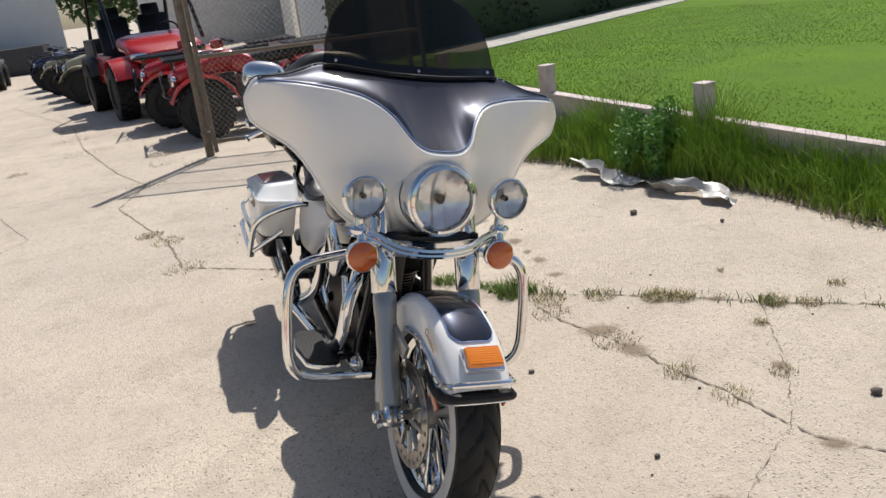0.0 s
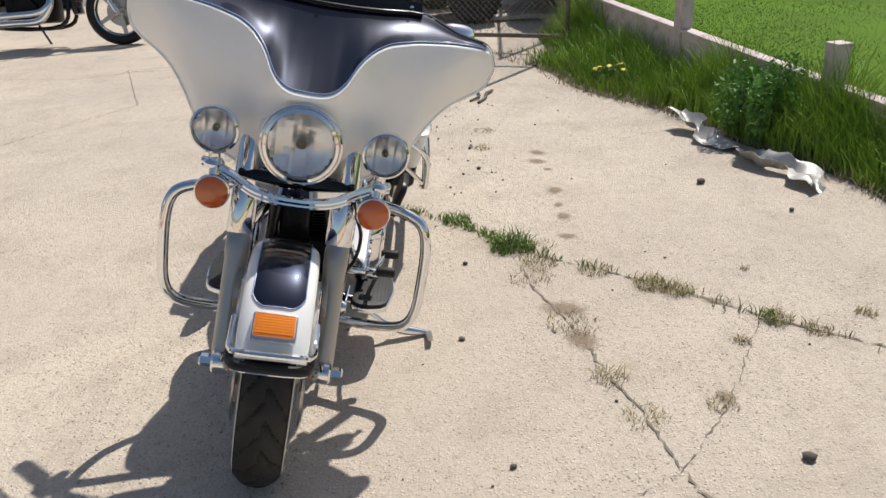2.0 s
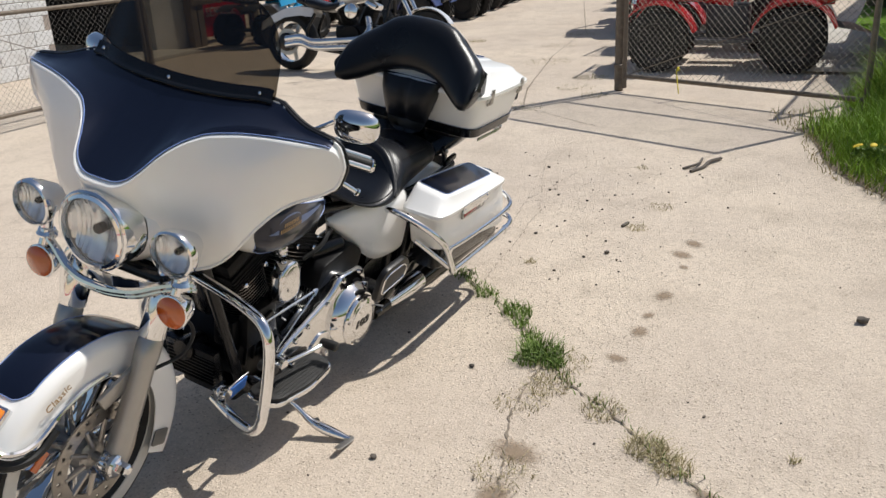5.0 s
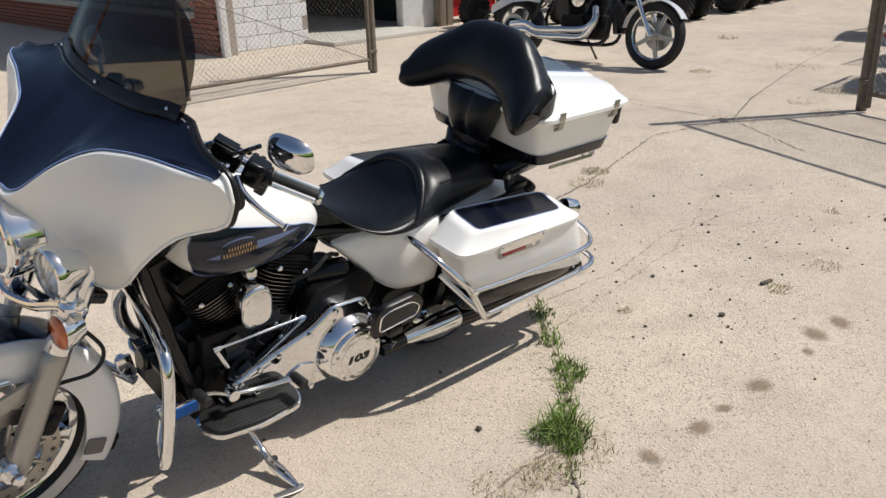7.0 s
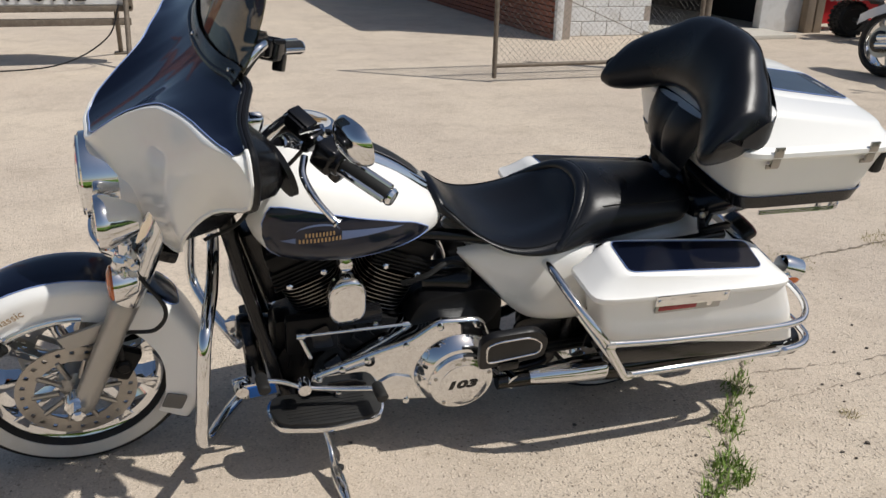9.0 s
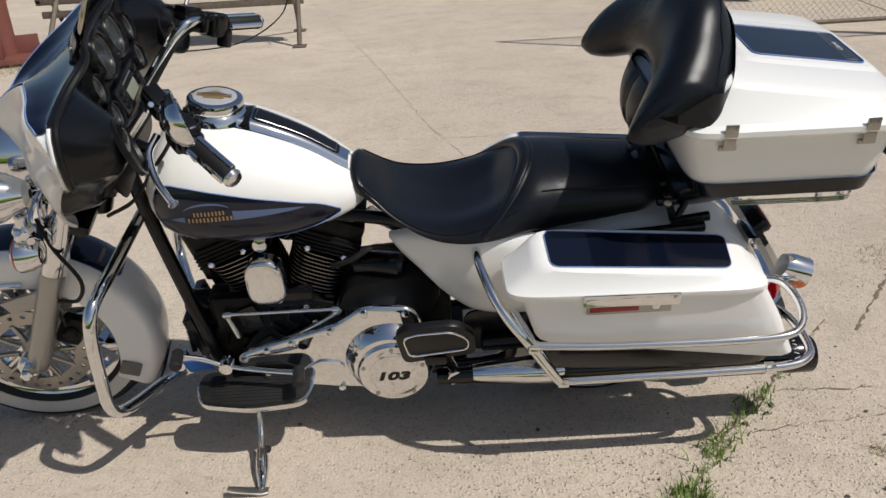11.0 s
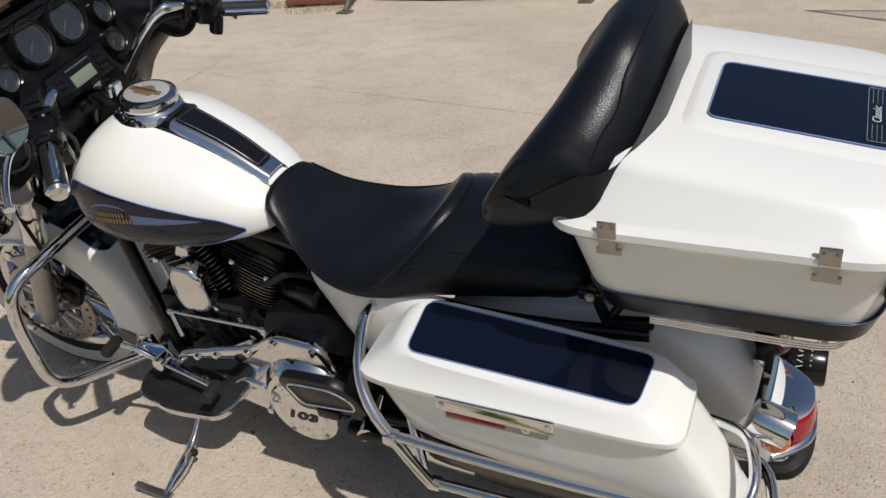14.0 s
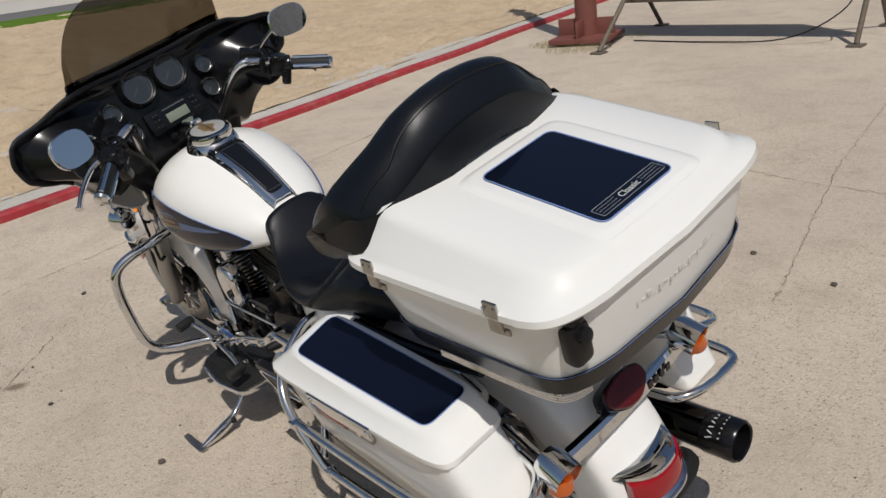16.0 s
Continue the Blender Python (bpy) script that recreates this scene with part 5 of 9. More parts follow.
# handlebar, controls and mirrors
for s in (-1, 1):
    front("handlebar", tube([(0.42, s * 0.11, 0.93), (0.375, s * 0.145, 0.972), (0.334, s * 0.168, 1.017), (0.272, s * 0.190, 1.090), (0.240, s * 0.203, 1.120), (0.212, s * 0.228, 1.130), (0.190, s * 0.290, 1.108), (0.11, s * 0.392, 1.055)], 0.0135, 12, 5), CHROME, None, "chrome handlebar")
    a, b = Vector((0.150, s * 0.346, 1.073)), Vector((0.062, s * 0.446, 1.034))
    d = b - a
    grip = front("grip", lathe([(0.016, 0), (0.0195, 0.006), (0.0195, d.length * 0.92), (0.017, d.length * 0.93)], a, d, 20), RUBBER, None, "black rubber grip")
    for q in range(3):
        off = frame_to(a, d) @ Vector((0.0195 * math.cos(1.2 + 2.1 * q), 0.0195 * math.sin(1.2 + 2.1 * q), 0.01))
        front("grip_rail", rod(off, off + d * 0.84, 0.0075, 8), CHROME, grip, "chrome inlay")
    front("grip_end", lathe([(0.0205, 0), (0.022, 0.004), (0.018, 0.012), (0.001, 0.014)], a + d * 0.93, d, 20), CHROME, grip, "chrome grip end")
    turn = Matrix.Rotation(radians(s * 126), 4, "Z") @ Matrix.Rotation(radians(22), 4, "Y")
    house = front("switch_housing", joined(block((0.058, 0.062, 0.068), (0.172, s * 0.318, 1.084), 0.014, turn, 3), block((0.022, 0.050, 0.052), (0.200, s * 0.280, 1.104), 0.010, turn), lathe([(0.028, -0.006), (0.030, 0), (0.030, 0.014), (0.025, 0.018)], a - d * 0.10, d, 20), block((0.030, 0.034, 0.05), (0.150, s * 0.318, 1.042), 0.008, turn)), BLACK, None, "black switch housing")
    front("reservoir", joined(block((0.072, 0.046, 0.034), (0.222, s * 0.268, 1.136), 0.010, turn), block((0.062, 0.036, 0.008), (0.220, s * 0.266, 1.156), 0.003, turn)), BLACK, house, "black lever bracket and reservoir")
    front("switch_button", joined(*[block((0.012, 0.014, 0.010), (0.140 + 0.012 * k, s * (0.305 - 0.014 * k), 1.108 + 0.006 * k), 0.002) for k in range(3)]), MATT, house)
    front("lever", tube([(0.228, s * 0.318, 1.085), (0.242, s * 0.365, 1.067), (0.228, s * 0.415, 1.038), (0.205, s * 0.452, 1.014), (0.190, s * 0.470, 1.000)], lambda k: 0.009 - 0.002 * k + (0.005 if k > 0.95 else 0), 10), CHROME, None, "chrome hand lever")
    front("mirror_stem", tube([(0.235, s * 0.315, 1.145), (0.225, s * 0.345, 1.165), (0.205, s * 0.38, 1.188)], 0.006, 8), CHROME)
    mc = Vector((0.147, 0.421, 1.169)) if s > 0 else Vector((0.190, -0.428, 1.192))
    mn = Vector((-0.93, -0.27, 0.205)).normalized() if s > 0 else Vector((-0.92, 0.34, 0.12)).normalized()
    mm = frame_to(mc, mn)
    if abs((mm.to_3x3() @ Vector((1, 0, 0))).z) > 0.5:
        mm = mm @ Matrix.Rotation(math.pi / 2, 4, "Z")
    out = [(0.066 * math.copysign(abs(math.cos(k)) ** 0.72, math.cos(k)), 0.049 * math.copysign(abs(math.sin(k)) ** 0.78, math.sin(k))) for k in (2 * math.pi * j / 36 for j in range(36))]
    mir = front("mirror", moved(loft([[(x * q, y * q, z) for x, y in out] for q, z in ((0.25, -0.034), (0.62, -0.028), (0.88, -0.016), (1.0, 0.0), (1.0, 0.006), (0.96, 0.008))]), mm), CHROME, None, "chrome rear-view mirror")
    front("mirror_glass", moved(loft([[(x * 0.93, y * 0.93, z) for x, y in out] for z in (0.0078, 0.0095)]), mm), paint("mirror_silver", (0.9, 0.9, 0.9), 0.01, 1.0, 0.0, rvar=0) if s < 0 else bpy.data.materials["mirror_silver"], mir, "mirror glass")
for s in (-1, 1):
    front("clutch_cable" if s > 0 else "throttle_cable", tube([(0.200, s * 0.275, 1.090), (0.225, s * 0.222, 1.106), (0.262, s * 0.186, 1.080), (0.325, s * 0.160, 1.002), (0.38, s * 0.13, 0.93)], 0.006, 8), RUBBER)
    front("wiring_sleeve", tube([(0.215, s * 0.262, 1.102), (0.243, s * 0.208, 1.100), (0.285, s * 0.178, 1.058), (0.345, s * 0.150, 0.985), (0.39, s * 0.11, 0.92)], 0.008, 8), RUBBER)
    front("inner_neck", loft([soft_ring(0.375 + 0.006 * k, s * (0.115 + 0.012 * k), 0.925 + 0.02 * k, 0.095, 0.075, 4, 20) for k in range(3)]), MATT, None, "black plastic panel round the steering neck")
front("brake_line", tube([(0.21, 0.26, 1.08), (0.24, 0.20, 1.00), (0.30, 0.17, 0.92), (0.36, 0.19, 0.85), (0.44, 0.17, 0.80)], 0.005, 8), RUBBER)

# fuel tank
TX = (-0.215, -0.19, -0.15, -0.08, 0.0, 0.08, 0.15, 0.21, 0.26, 0.30, 0.322, 0.332)
t_top = smooth_table(TX, (0.790, 0.812, 0.842, 0.892, 0.935, 0.968, 0.985, 0.986, 0.972, 0.938, 0.905, 0.88))
t_bot = smooth_table(TX, (0.748, 0.736, 0.724, 0.710, 0.700, 0.697, 0.702, 0.713, 0.732, 0.765, 0.80, 0.83))
t_half = smooth_table(TX, (0.050, 0.098, 0.135, 0.172, 0.199, 0.217, 0.226, 0.225, 0.214, 0.184, 0.140, 0.08))


def tank_mid(x):
    return t_bot(x) + 0.40 * (t_top(x) - t_bot(x))


def tank_y(x, z):
    c = tank_mid(x)
    k, e = ((z - c) / (t_top(x) - c), 2.35) if z > c else ((c - z) / (c - t_bot(x)), 3.6)
    return t_half(x) * (1 - min(1, abs(k)) ** e) ** (1 / e)


def tank_ring(x, n=52):
    c, out = tank_mid(x), []
    for k in range(n):
        a = 2 * math.pi * k / n
        q, w = math.cos(a), math.sin(a)
        e, h = (2.35, t_top(x) - c) if w > 0 else (3.6, c - t_bot(x))
        out.append((x, t_half(x) * math.copysign(abs(q) ** (2 / e), q), c + h * math.copysign(abs(w) ** (2 / e), w)))
    return out


tank = part("fuel_tank", loft([tank_ring(x) for x in np.linspace(-0.215, 0.332, 48)]), PEARL, bike, "pearl white teardrop fuel tank")
p_hi = smooth_table((-0.15, -0.12, -0.05, 0.05, 0.14, 0.21, 0.255, 0.278, 0.292), (0.768, 0.790, 0.818, 0.850, 0.877, 0.893, 0.896, 0.886, 0.850))
p_lo = smooth_table((-0.15, -0.12, -0.05, 0.05, 0.14, 0.21, 0.255, 0.278, 0.292), (0.759, 0.747, 0.728, 0.716, 0.716, 0.727, 0.745, 0.768, 0.815))
for s in (-1, 1):
    def side(u, v, grow=0.003):
        x = -0.15 + 0.442 * u
        lo, hi = p_lo(x), p_hi(x)
        z = lo + (hi - lo) * v
        return (x, s * (tank_y(x, z) + grow), z)
    part("tank_panel", sheet(side, 48, 14), NAVY, tank, "midnight blue teardrop side panel")
    part("pinstripe", tube([side(u, 1, 0.004) for u in np.linspace(0, 1, 40)] + [side(u, 0, 0.004) for u in np.linspace(1, 0, 40)][1:], 0.0014, 6, 1, True), STRIPE, tank, "thin blue pinstripe")

    def on(x, z, g):
        return (x, s * (tank_y(x, z) + g), z)
    bars = []
    for zz, x0, x1, h in ((0.826, 0.118, 0.196, 0.012), (0.810, 0.102, 0.212, 0.012)):
        n = 9 if x1 < 0.21 else 12
        for k in range(n):
            a, b = x0 + (x1 - x0) * k / n, x0 + (x1 - x0) * (k + 0.50) / n
            bars.append(sheet(lambda u, v: on(a + (b - a) * u, zz - h / 2 + h * v, 0.0048), 3, 2))
    part("tank_emblem", joined(*bars), GOLD, tank, "small gold emblem bars")
    part("emblem_flash", joined(sheet(lambda u, v: on(0.10 - 0.17 * u, 0.815 - 0.012 * u + (v - 0.5) * 0.026 * (1 - u) ** 0.7, 0.0042), 12, 3), sheet(lambda u, v: on(0.16 + 0.055 * math.cos(math.pi * u), 0.832 + 0.022 * math.sin(math.pi * u) * (0.75 + 0.25 * v), 0.0042), 16, 2), sheet(lambda u, v: on(0.215 + 0.04 * u, 0.812 + (v - 0.5) * 0.016 * (1 - u), 0.0042), 6, 2)), GREYBLUE, tank, "grey-blue flash behind the emblem")

# dash console on the tank
def console(u, v):
    x = 0.215 - 0.385 * u
    w = lerp(u, (0, 0.2, 0.5, 1), (0.060, 0.062, 0.055, 0.042))
    y = w * (2 * v - 1)
    return (x, y, t_top(x) + 0.024 * (1 - abs(2 * v - 1) ** 7) - 0.006 - 0.15 * y * y)


dash = part("dash_console", sheet(console, 36, 14, 0.004), CHROME, bike, "chrome tank console")
part("console_edge", tube([console(u, 0) for u in np.linspace(0, 1, 20)] + [console(u, 1) for u in np.linspace(1, 0, 20)], 0.004, 8, 1, True), BLACK, dash)


def insert(u, v):
    q = 0.41 + 0.535 * u
    w = 0.30 * min(1, ((u + 0.02) / 0.06) ** 0.4, ((1.02 - u) / 0.06) ** 0.4)
    p = Vector(console(q, 0.5 + (v - 0.5) * 2 * w))
    return p + Vector((0, 0, 0.003))


part("console_insert", sheet(insert, 30, 10), LEATHER, dash, "black leather console insert")
part("insert_border", tube([insert(u, 0.06) for u in np.linspace(0.04, 0.96, 16)] + [insert(u, 0.94) for u in np.linspace(0.96, 0.04, 16)], 0.0012, 6, 1, True), STEEL, dash)
cap = part("fuel_cap", lathe([(0.058, -0.02), (0.069, -0.01), (0.071, 0.004), (0.068, 0.012), (0.060, 0.016), (0.052, 0.0155)], (0.146, 0, 1.014), (-0.14, 0, 1), 48), CHROME, bike, "round chrome fuel cap with gold crest")
CAPFACE = paint("polished_alloy", (0.80, 0.79, 0.77), 0.20, 0.55, var=0.1, bump=0.1, bscale=120)
part("cap_face", lathe([(0.054, 0.0158), (0.051, 0.0172), (0.044, 0.0168), (0.040, 0.0176), (0.001, 0.0182)], (0.146, 0, 1.014), (-0.14, 0, 1), 36), CAPFACE, cap)
cm = frame_to((0.146, 0, 1.014), (-0.14, 0, 1)) @ Matrix.Rotation(math.pi / 2, 4, "Z") @ Matrix.Diagonal((1.3, 1.3, 1, 1))
crest = part("cap_crest", moved(prism(rounded([(-0.020, 0.016), (0.020, 0.016), (0.018, -0.006), (0, -0.020), (-0.018, -0.006)], 0.004), 0.0176, 0.0200, "z", 0.0006), cm), GOLD, cap, "small gold crest")
part("crest_bar", moved(block((0.066, 0.010, 0.0022), (0, 0.002, 0.0208), 0.0006), cm), GOLD, cap, "gold crest bar")
part("crest_bar", moved(block((0.050, 0.0035, 0.0022), (0, 0.002, 0.0222), 0.0004), cm), STEEL, cap)
part("cap_collar", lathe([(0.094, -0.078), (0.089, -0.055), (0.080, -0.030), (0.073, -0.014), (0.066, -0.010)], (0.146, 0, 1.014), (-0.14, 0, 1), 40), CHROME, dash, "flared chrome collar under the fuel cap")
part("console_neck", loft([soft_ring(0.262, 0, 0.935, 0.040, 0.04, 3, 20), soft_ring(0.225, 0, 0.965, 0.055, 0.03, 3, 20), soft_ring(0.06, 0, 0.955, 0.058, 0.03, 3, 20)]), BLACK, dash)

# seat
SX = (-0.165, -0.185, -0.22, -0.28, -0.36, -0.45, -0.53, -0.585, -0.63, -0.68, -0.76, -0.86, -0.95, -0.99)
s_top = smooth_table(SX, (0.818, 0.836, 0.805, 0.750, 0.719, 0.722, 0.757, 0.800, 0.828, 0.832, 0.824, 0.812, 0.800, 0.780))
s_bot = smooth_table(SX, (0.790, 0.775, 0.758, 0.728, 0.690, 0.672, 0.666, 0.664, 0.664, 0.668, 0.678, 0.692, 0.712, 0.74))
s_half = smooth_table(SX, (0.050, 0.092, 0.115, 0.150, 0.190, 0.210, 0.208, 0.197, 0.186, 0.178, 0.170, 0.160, 0.140, 0.10))


def seat_pt(x, a):
    t, b, w = s_top(x), s_bot(x), s_half(x)
    c, s = math.cos(a), math.sin(a)
    y = w * math.copysign(abs(c) ** 0.88, c)
    dish = lerp(x, (-0.605, -0.555, -0.40, -0.24), (0.0, 0.034, 0.018, 0.0)) * math.exp(-(y / 0.118) ** 4)
    zc = b + (t - b) * 0.38
    z = zc + (t - zc) * abs(s) ** 0.92 - dish if s > 0 else zc - (zc - b) * abs(s) ** 0.5
    return (x, y, z)


seat = part("seat", loft([[seat_pt(x, 2 * math.pi * k / 44) for k in range(44)] for x in np.linspace(-0.165, -0.99, 70)]), LEATHER, bike, "black leather two-up saddle", 75)


def seam(pts):
    return tube([Vector(seat_pt(x, a)) + Vector((0, 0, 0.001)) for x, a in pts], 0.0022, 6, 4)


arc = [(-0.50 - 0.155 * math.sin(a) ** 1.2, a) for a in np.linspace(0.22, math.pi - 0.22, 15)]
part("seat_roll", tube([Vector(seat_pt(x + 0.020, a)) + Vector((0, 0, -0.010)) for x, a in arc], lambda k: 0.010 + 0.012 * math.sin(math.pi * k), 12, 3), LEATHER, seat, "padded roll behind the rider", 75)
part("seat_welt", tube([Vector(seat_pt(x + 0.006, a)) + Vector((0, 0, 0.001)) for x, a in arc], 0.006, 8, 3), LEATHER, seat)
part("seat_seam", joined(seam(arc), *[seam([(x, a0) for x in np.linspace(-0.20, -0.60, 12)]) for a0 in (0.42, math.pi - 0.42)], *[seam([(x, a0) for x in np.linspace(-0.66, -0.95, 8)]) for a0 in (0.62, math.pi - 0.62)]), MATT, seat)

# passenger backrest: a thick crescent pad resting on the top case
BY = (0, 0.08, 0.145, 0.19, 0.24, 0.278, 0.302, 0.318)
r_top = smooth_table(BY, (1.278, 1.272, 1.250, 1.216, 1.182, 1.152, 1.124, 1.068))
r_bot = smooth_table(BY, (1.030, 1.02, 0.996, 0.974, 0.952, 0.948, 0.968, 1.030))
r_fro = smooth_table(BY, (-0.905, -0.897, -0.874, -0.845, -0.810, -0.788, -0.790, -0.835))
r_bak = smooth_table(BY, (-1.100, -1.098, -1.090, -1.080, -1.064, -1.040, -1.005, -0.925))


def rest_ring(y, n=36):
    a = abs(y)
    t, b, fx, bx = r_top(a), r_bot(a), r_fro(a), r_bak(a)
    out = []
    for k in range(n):
        q = 2 * math.pi * k / n
        c, w = math.cos(q), math.sin(q)
        x = (fx + bx) / 2 + (fx - bx) / 2 * math.copysign(abs(c) ** 0.86, c)
        z = (t + b) / 2 + (t - b) / 2 * math.copysign(abs(w) ** 0.86, w)
        back = (fx - x) / (fx - bx)
        z += back * min(1, (t - b) / 0.15) * (0.075 * (1 if w < 0 else -0.35))
        x -= lerp(a, (0, 0.15, 0.3), (0.06, 0.09, 0.12)) * min(1, (t - b) / 0.12) * min(1, max(0, (z - b) / (t - b + 1e-4))) * (1 - back)
        out.append((x, y, z))
    return out


rest_ob = part("backrest", loft([rest_ring(y) for y in 0.318 * np.sin(np.linspace(-math.pi / 2, math.pi / 2, 61))]), LEATHER, bike, "black leather wrap-around passenger backrest", 75)
for s in (-1, 1):
    part("backrest_seam", tube([Vector(rest_ring(s * y, 36)[9 + int(k)]) + Vector((0, 0, 0.001)) for y, k in ((0.0, 2), (0.06, 2), (0.12, 2), (0.17, 2), (0.21, 3), (0.25, 3), (0.28, 4))], 0.0026, 6, 4), MATT, rest_ob)
def lumbar(u, v, side):
    a = math.pi * (v - 0.5)
    z = 1.035 - 0.225 * u
    w = lerp(u, (0, 0.25, 0.7, 0.92, 1), (0.135, 0.130, 0.098, 0.078, 0.045))
    d = 0.052 * math.sin(math.pi * min(1, u * 1.15 + 0.12)) ** 0.5 if u < 0.97 else 0.012
    q = math.sin(a)
    return (-0.945 + 0.02 * u + side * d * (1 - abs(q) ** 3.5) ** 0.6 - 0.012 * math.exp(-(q / 0.10) ** 2) * (side > 0), w * q, z)


part("lumbar_cushion", joined(*[sheet(lambda u, v: lumbar(u, v, k), 18, 24) for k in (1, -0.4)]), LEATHER, rest_ob, "lower lumbar cushion", 75)
part("backrest_bracket", joined(*[rod((-0.93, s * 0.07, 0.90), (-0.99, s * 0.07, 0.78), 0.009) for s in (-1, 1)]), BLACK, bike)


# top case
def plan(k, x0, x1, w, e=5.0, bulge=0.0, n=56):
    a = 2 * math.pi * k / n
    c, s = math.cos(a), math.sin(a)
    x = (x0 + x1) / 2 + (x0 - x1) / 2 * math.copysign(abs(c) ** (2 / e), c)
    w -= 0.009
    y = w * math.copysign(abs(s) ** (2 / e), s) - 0.009
    if c < 0:
        x -= bulge * (1 - abs(s) ** (4 / e)) * abs(c)
    return x, y


def case_ring(x0, x1, w, z, e=5.0, bulge=0.0, tilt=0.0, n=56):
    return [(x, y, z + tilt * (x + 1.2)) for x, y in (plan(k, x0, x1, w, e, bulge, n) for k in range(n))]


top_case = part("top_case", loft([case_ring(-1.05, -1.385, 0.235, 0.806, 9, 0.03), case_ring(-1.025, -1.412, 0.262, 0.811, 9, 0.03), case_ring(-1.005, -1.428, 0.290, 0.826, 9, 0.035), case_ring(-0.985, -1.438, 0.300, 0.88, 9, 0.035), case_ring(-0.958, -1.454, 0.322, 0.985, 9, 0.04), case_ring(-0.954, -1.456, 0.324, 1.005, 9, 0.04)]), PEARL, bike, "large pearl white top case with a midnight blue lid panel")
part("case_band", loft([case_ring(-1.008, -1.424, 0.286, 0.819, 9, 0.034), case_ring(-1.003, -1.431, 0.2935, 0.823, 9, 0.035), case_ring(-0.989, -1.4395, 0.3015, 0.862, 9, 0.038), case_ring(-0.992, -1.436, 0.298, 0.864, 9, 0.037)], cap=False), BLACK, top_case, "near-black lower band")
part("case_pinstripe", tube(case_ring(-0.988, -1.441, 0.3025, 0.866, 9, 0.038), 0.0010, 6, 1, True), GREYBLUE, top_case)
part("case_trim", joined(*[tube([(-1.10, s * 0.262, 0.804 - 0.0052 * k), (-1.25, s * 0.262, 0.802 - 0.0052 * k), (-1.365, s * 0.255, 0.797 - 0.0052 * k), (-1.400, s * 0.235, 0.795 - 0.0052 * k), (-1.412, s * 0.195, 0.794 - 0.0052 * k)], 0.0024, 6, 4) for k in range(3) for s in (-1, 1)]), CHROME, top_case, "ribbed chrome trim")
for s in (-1, 1):
    for x, y in ((-1.315, 0.250), (-1.372, 0.242)):
        part("trim_stud", lathe([(0.007, -0.004), (0.009, 0.0), (0.008, 0.014), (0.006, 0.030)], (x, s * y, 0.785), (0, 0, 1), 16), CHROME, top_case, "chrome stud under the case")
LID_Z = 1.1085


def lid_z(x):
    return LID_Z + 0.14 * (x + 1.15)


def lid_ring(x0, x1, w, drop, e, bulge):
    return [(x, y, lid_z(x) - drop) for x, y, _ in case_ring(x0, x1, w, 0, e, bulge)]


lid = part("case_lid", loft([case_ring(-0.940, -1.470, 0.338, 0.998, 9, 0.03), case_ring(-0.934, -1.476, 0.344, 1.006, 9, 0.03), case_ring(-0.936, -1.474, 0.343, 1.018, 9, 0.03), case_ring(-0.948, -1.465, 0.330, 1.025, 9, 0.03), case_ring(-0.956, -1.460, 0.324, 1.029, 9, 0.03), lid_ring(-1.000, -1.455, 0.292, 0.026, 8, 0.025), lid_ring(-1.012, -1.448, 0.280, 0.014, 8, 0.022), lid_ring(-1.030, -1.440, 0.264, 0.009, 8, 0.02), lid_ring(-1.085, -1.425, 0.180, 0.006, 7, 0.01), lid_ring(-1.095, -1.42, 0.17, 0.006, 7, 0)]), PEARL, top_case, "domed pearl white lid")
part("lid_plateau", loft([lid_ring(-1.112, -1.456, 0.164, 0.008, 10, 0), lid_ring(-1.128, -1.446, 0.148, 0.0015, 10, 0), lid_ring(-1.134, -1.442, 0.142, 0.0005, 10, 0)]), PEARL, top_case)
DE = rounded([(-1.155, 0.102), (-1.155, -0.102), (-1.430, -0.098), (-1.430, 0.106)], 0.020, 5)
bm = bmesh.new()
bm.faces.new([bm.verts.new((x, y, lid_z(x) + 0.002)) for x, y in DE])
part("lid_panel", bm, NAVY, top_case, "midnight blue lid panel with script lettering")
part("pinstripe", tube([(x, y, lid_z(x) + 0.0022) for x, y in DE], 0.0013, 6, 1, True), STRIPE, top_case, "thin blue pinstripe")
LT = Matrix.Translation((-1.15, 0, LID_Z)) @ Matrix.Rotation(-math.atan(0.14), 4, "Y") @ Matrix.Translation((1.15, 0, 0))
part("lid_border", moved(tube([(x, y, 0.0024) for x, y in rounded([(-1.392, 0.090), (-1.392, -0.090), (-1.420, -0.090), (-1.420, 0.090)], 0.004, 2)], 0.0006, 6, 1, True), LT), PRINT, top_case)
part("lid_line", moved(joined(*[block((0.0007, 0.050, 0.0006), (-1.399 - 0.007 * k, s * 0.060, 0.0022), 0) for k in range(3) for s in (-1, 1)]), LT), PRINT, top_case)
letters("Classic", 0.020, LT @ Matrix.Translation((-1.406, 0, 0.0024)) @ Matrix.Rotation(radians(-90), 4, "Z"), PALE, top_case, "lid_lettering", 0.0004, "pale script lettering")
for x in (-1.046, -1.358):
    for s in (-1, 1):
        lt = part("latch", joined(block((0.030, 0.006, 0.030), (x, s * 0.332 - 0.009, 1.022), 0.002), block((0.028, 0.008, 0.034), (x, s * 0.329 - 0.009, 0.994), 0.003), block((0.040, 0.006, 0.012), (x, s * 0.321 - 0.009, 0.975), 0.002)), STEEL, top_case, "spring steel latch")
        part("rivet", joined(*[lathe([(0.003, 0), (0.003, 0.002), (0.0015, 0.003)], (x + q, s * 0.335 - 0.009, 1.028), (0, s, 0), 8) for q in (-0.009, 0.009)]), STEEL, lt)
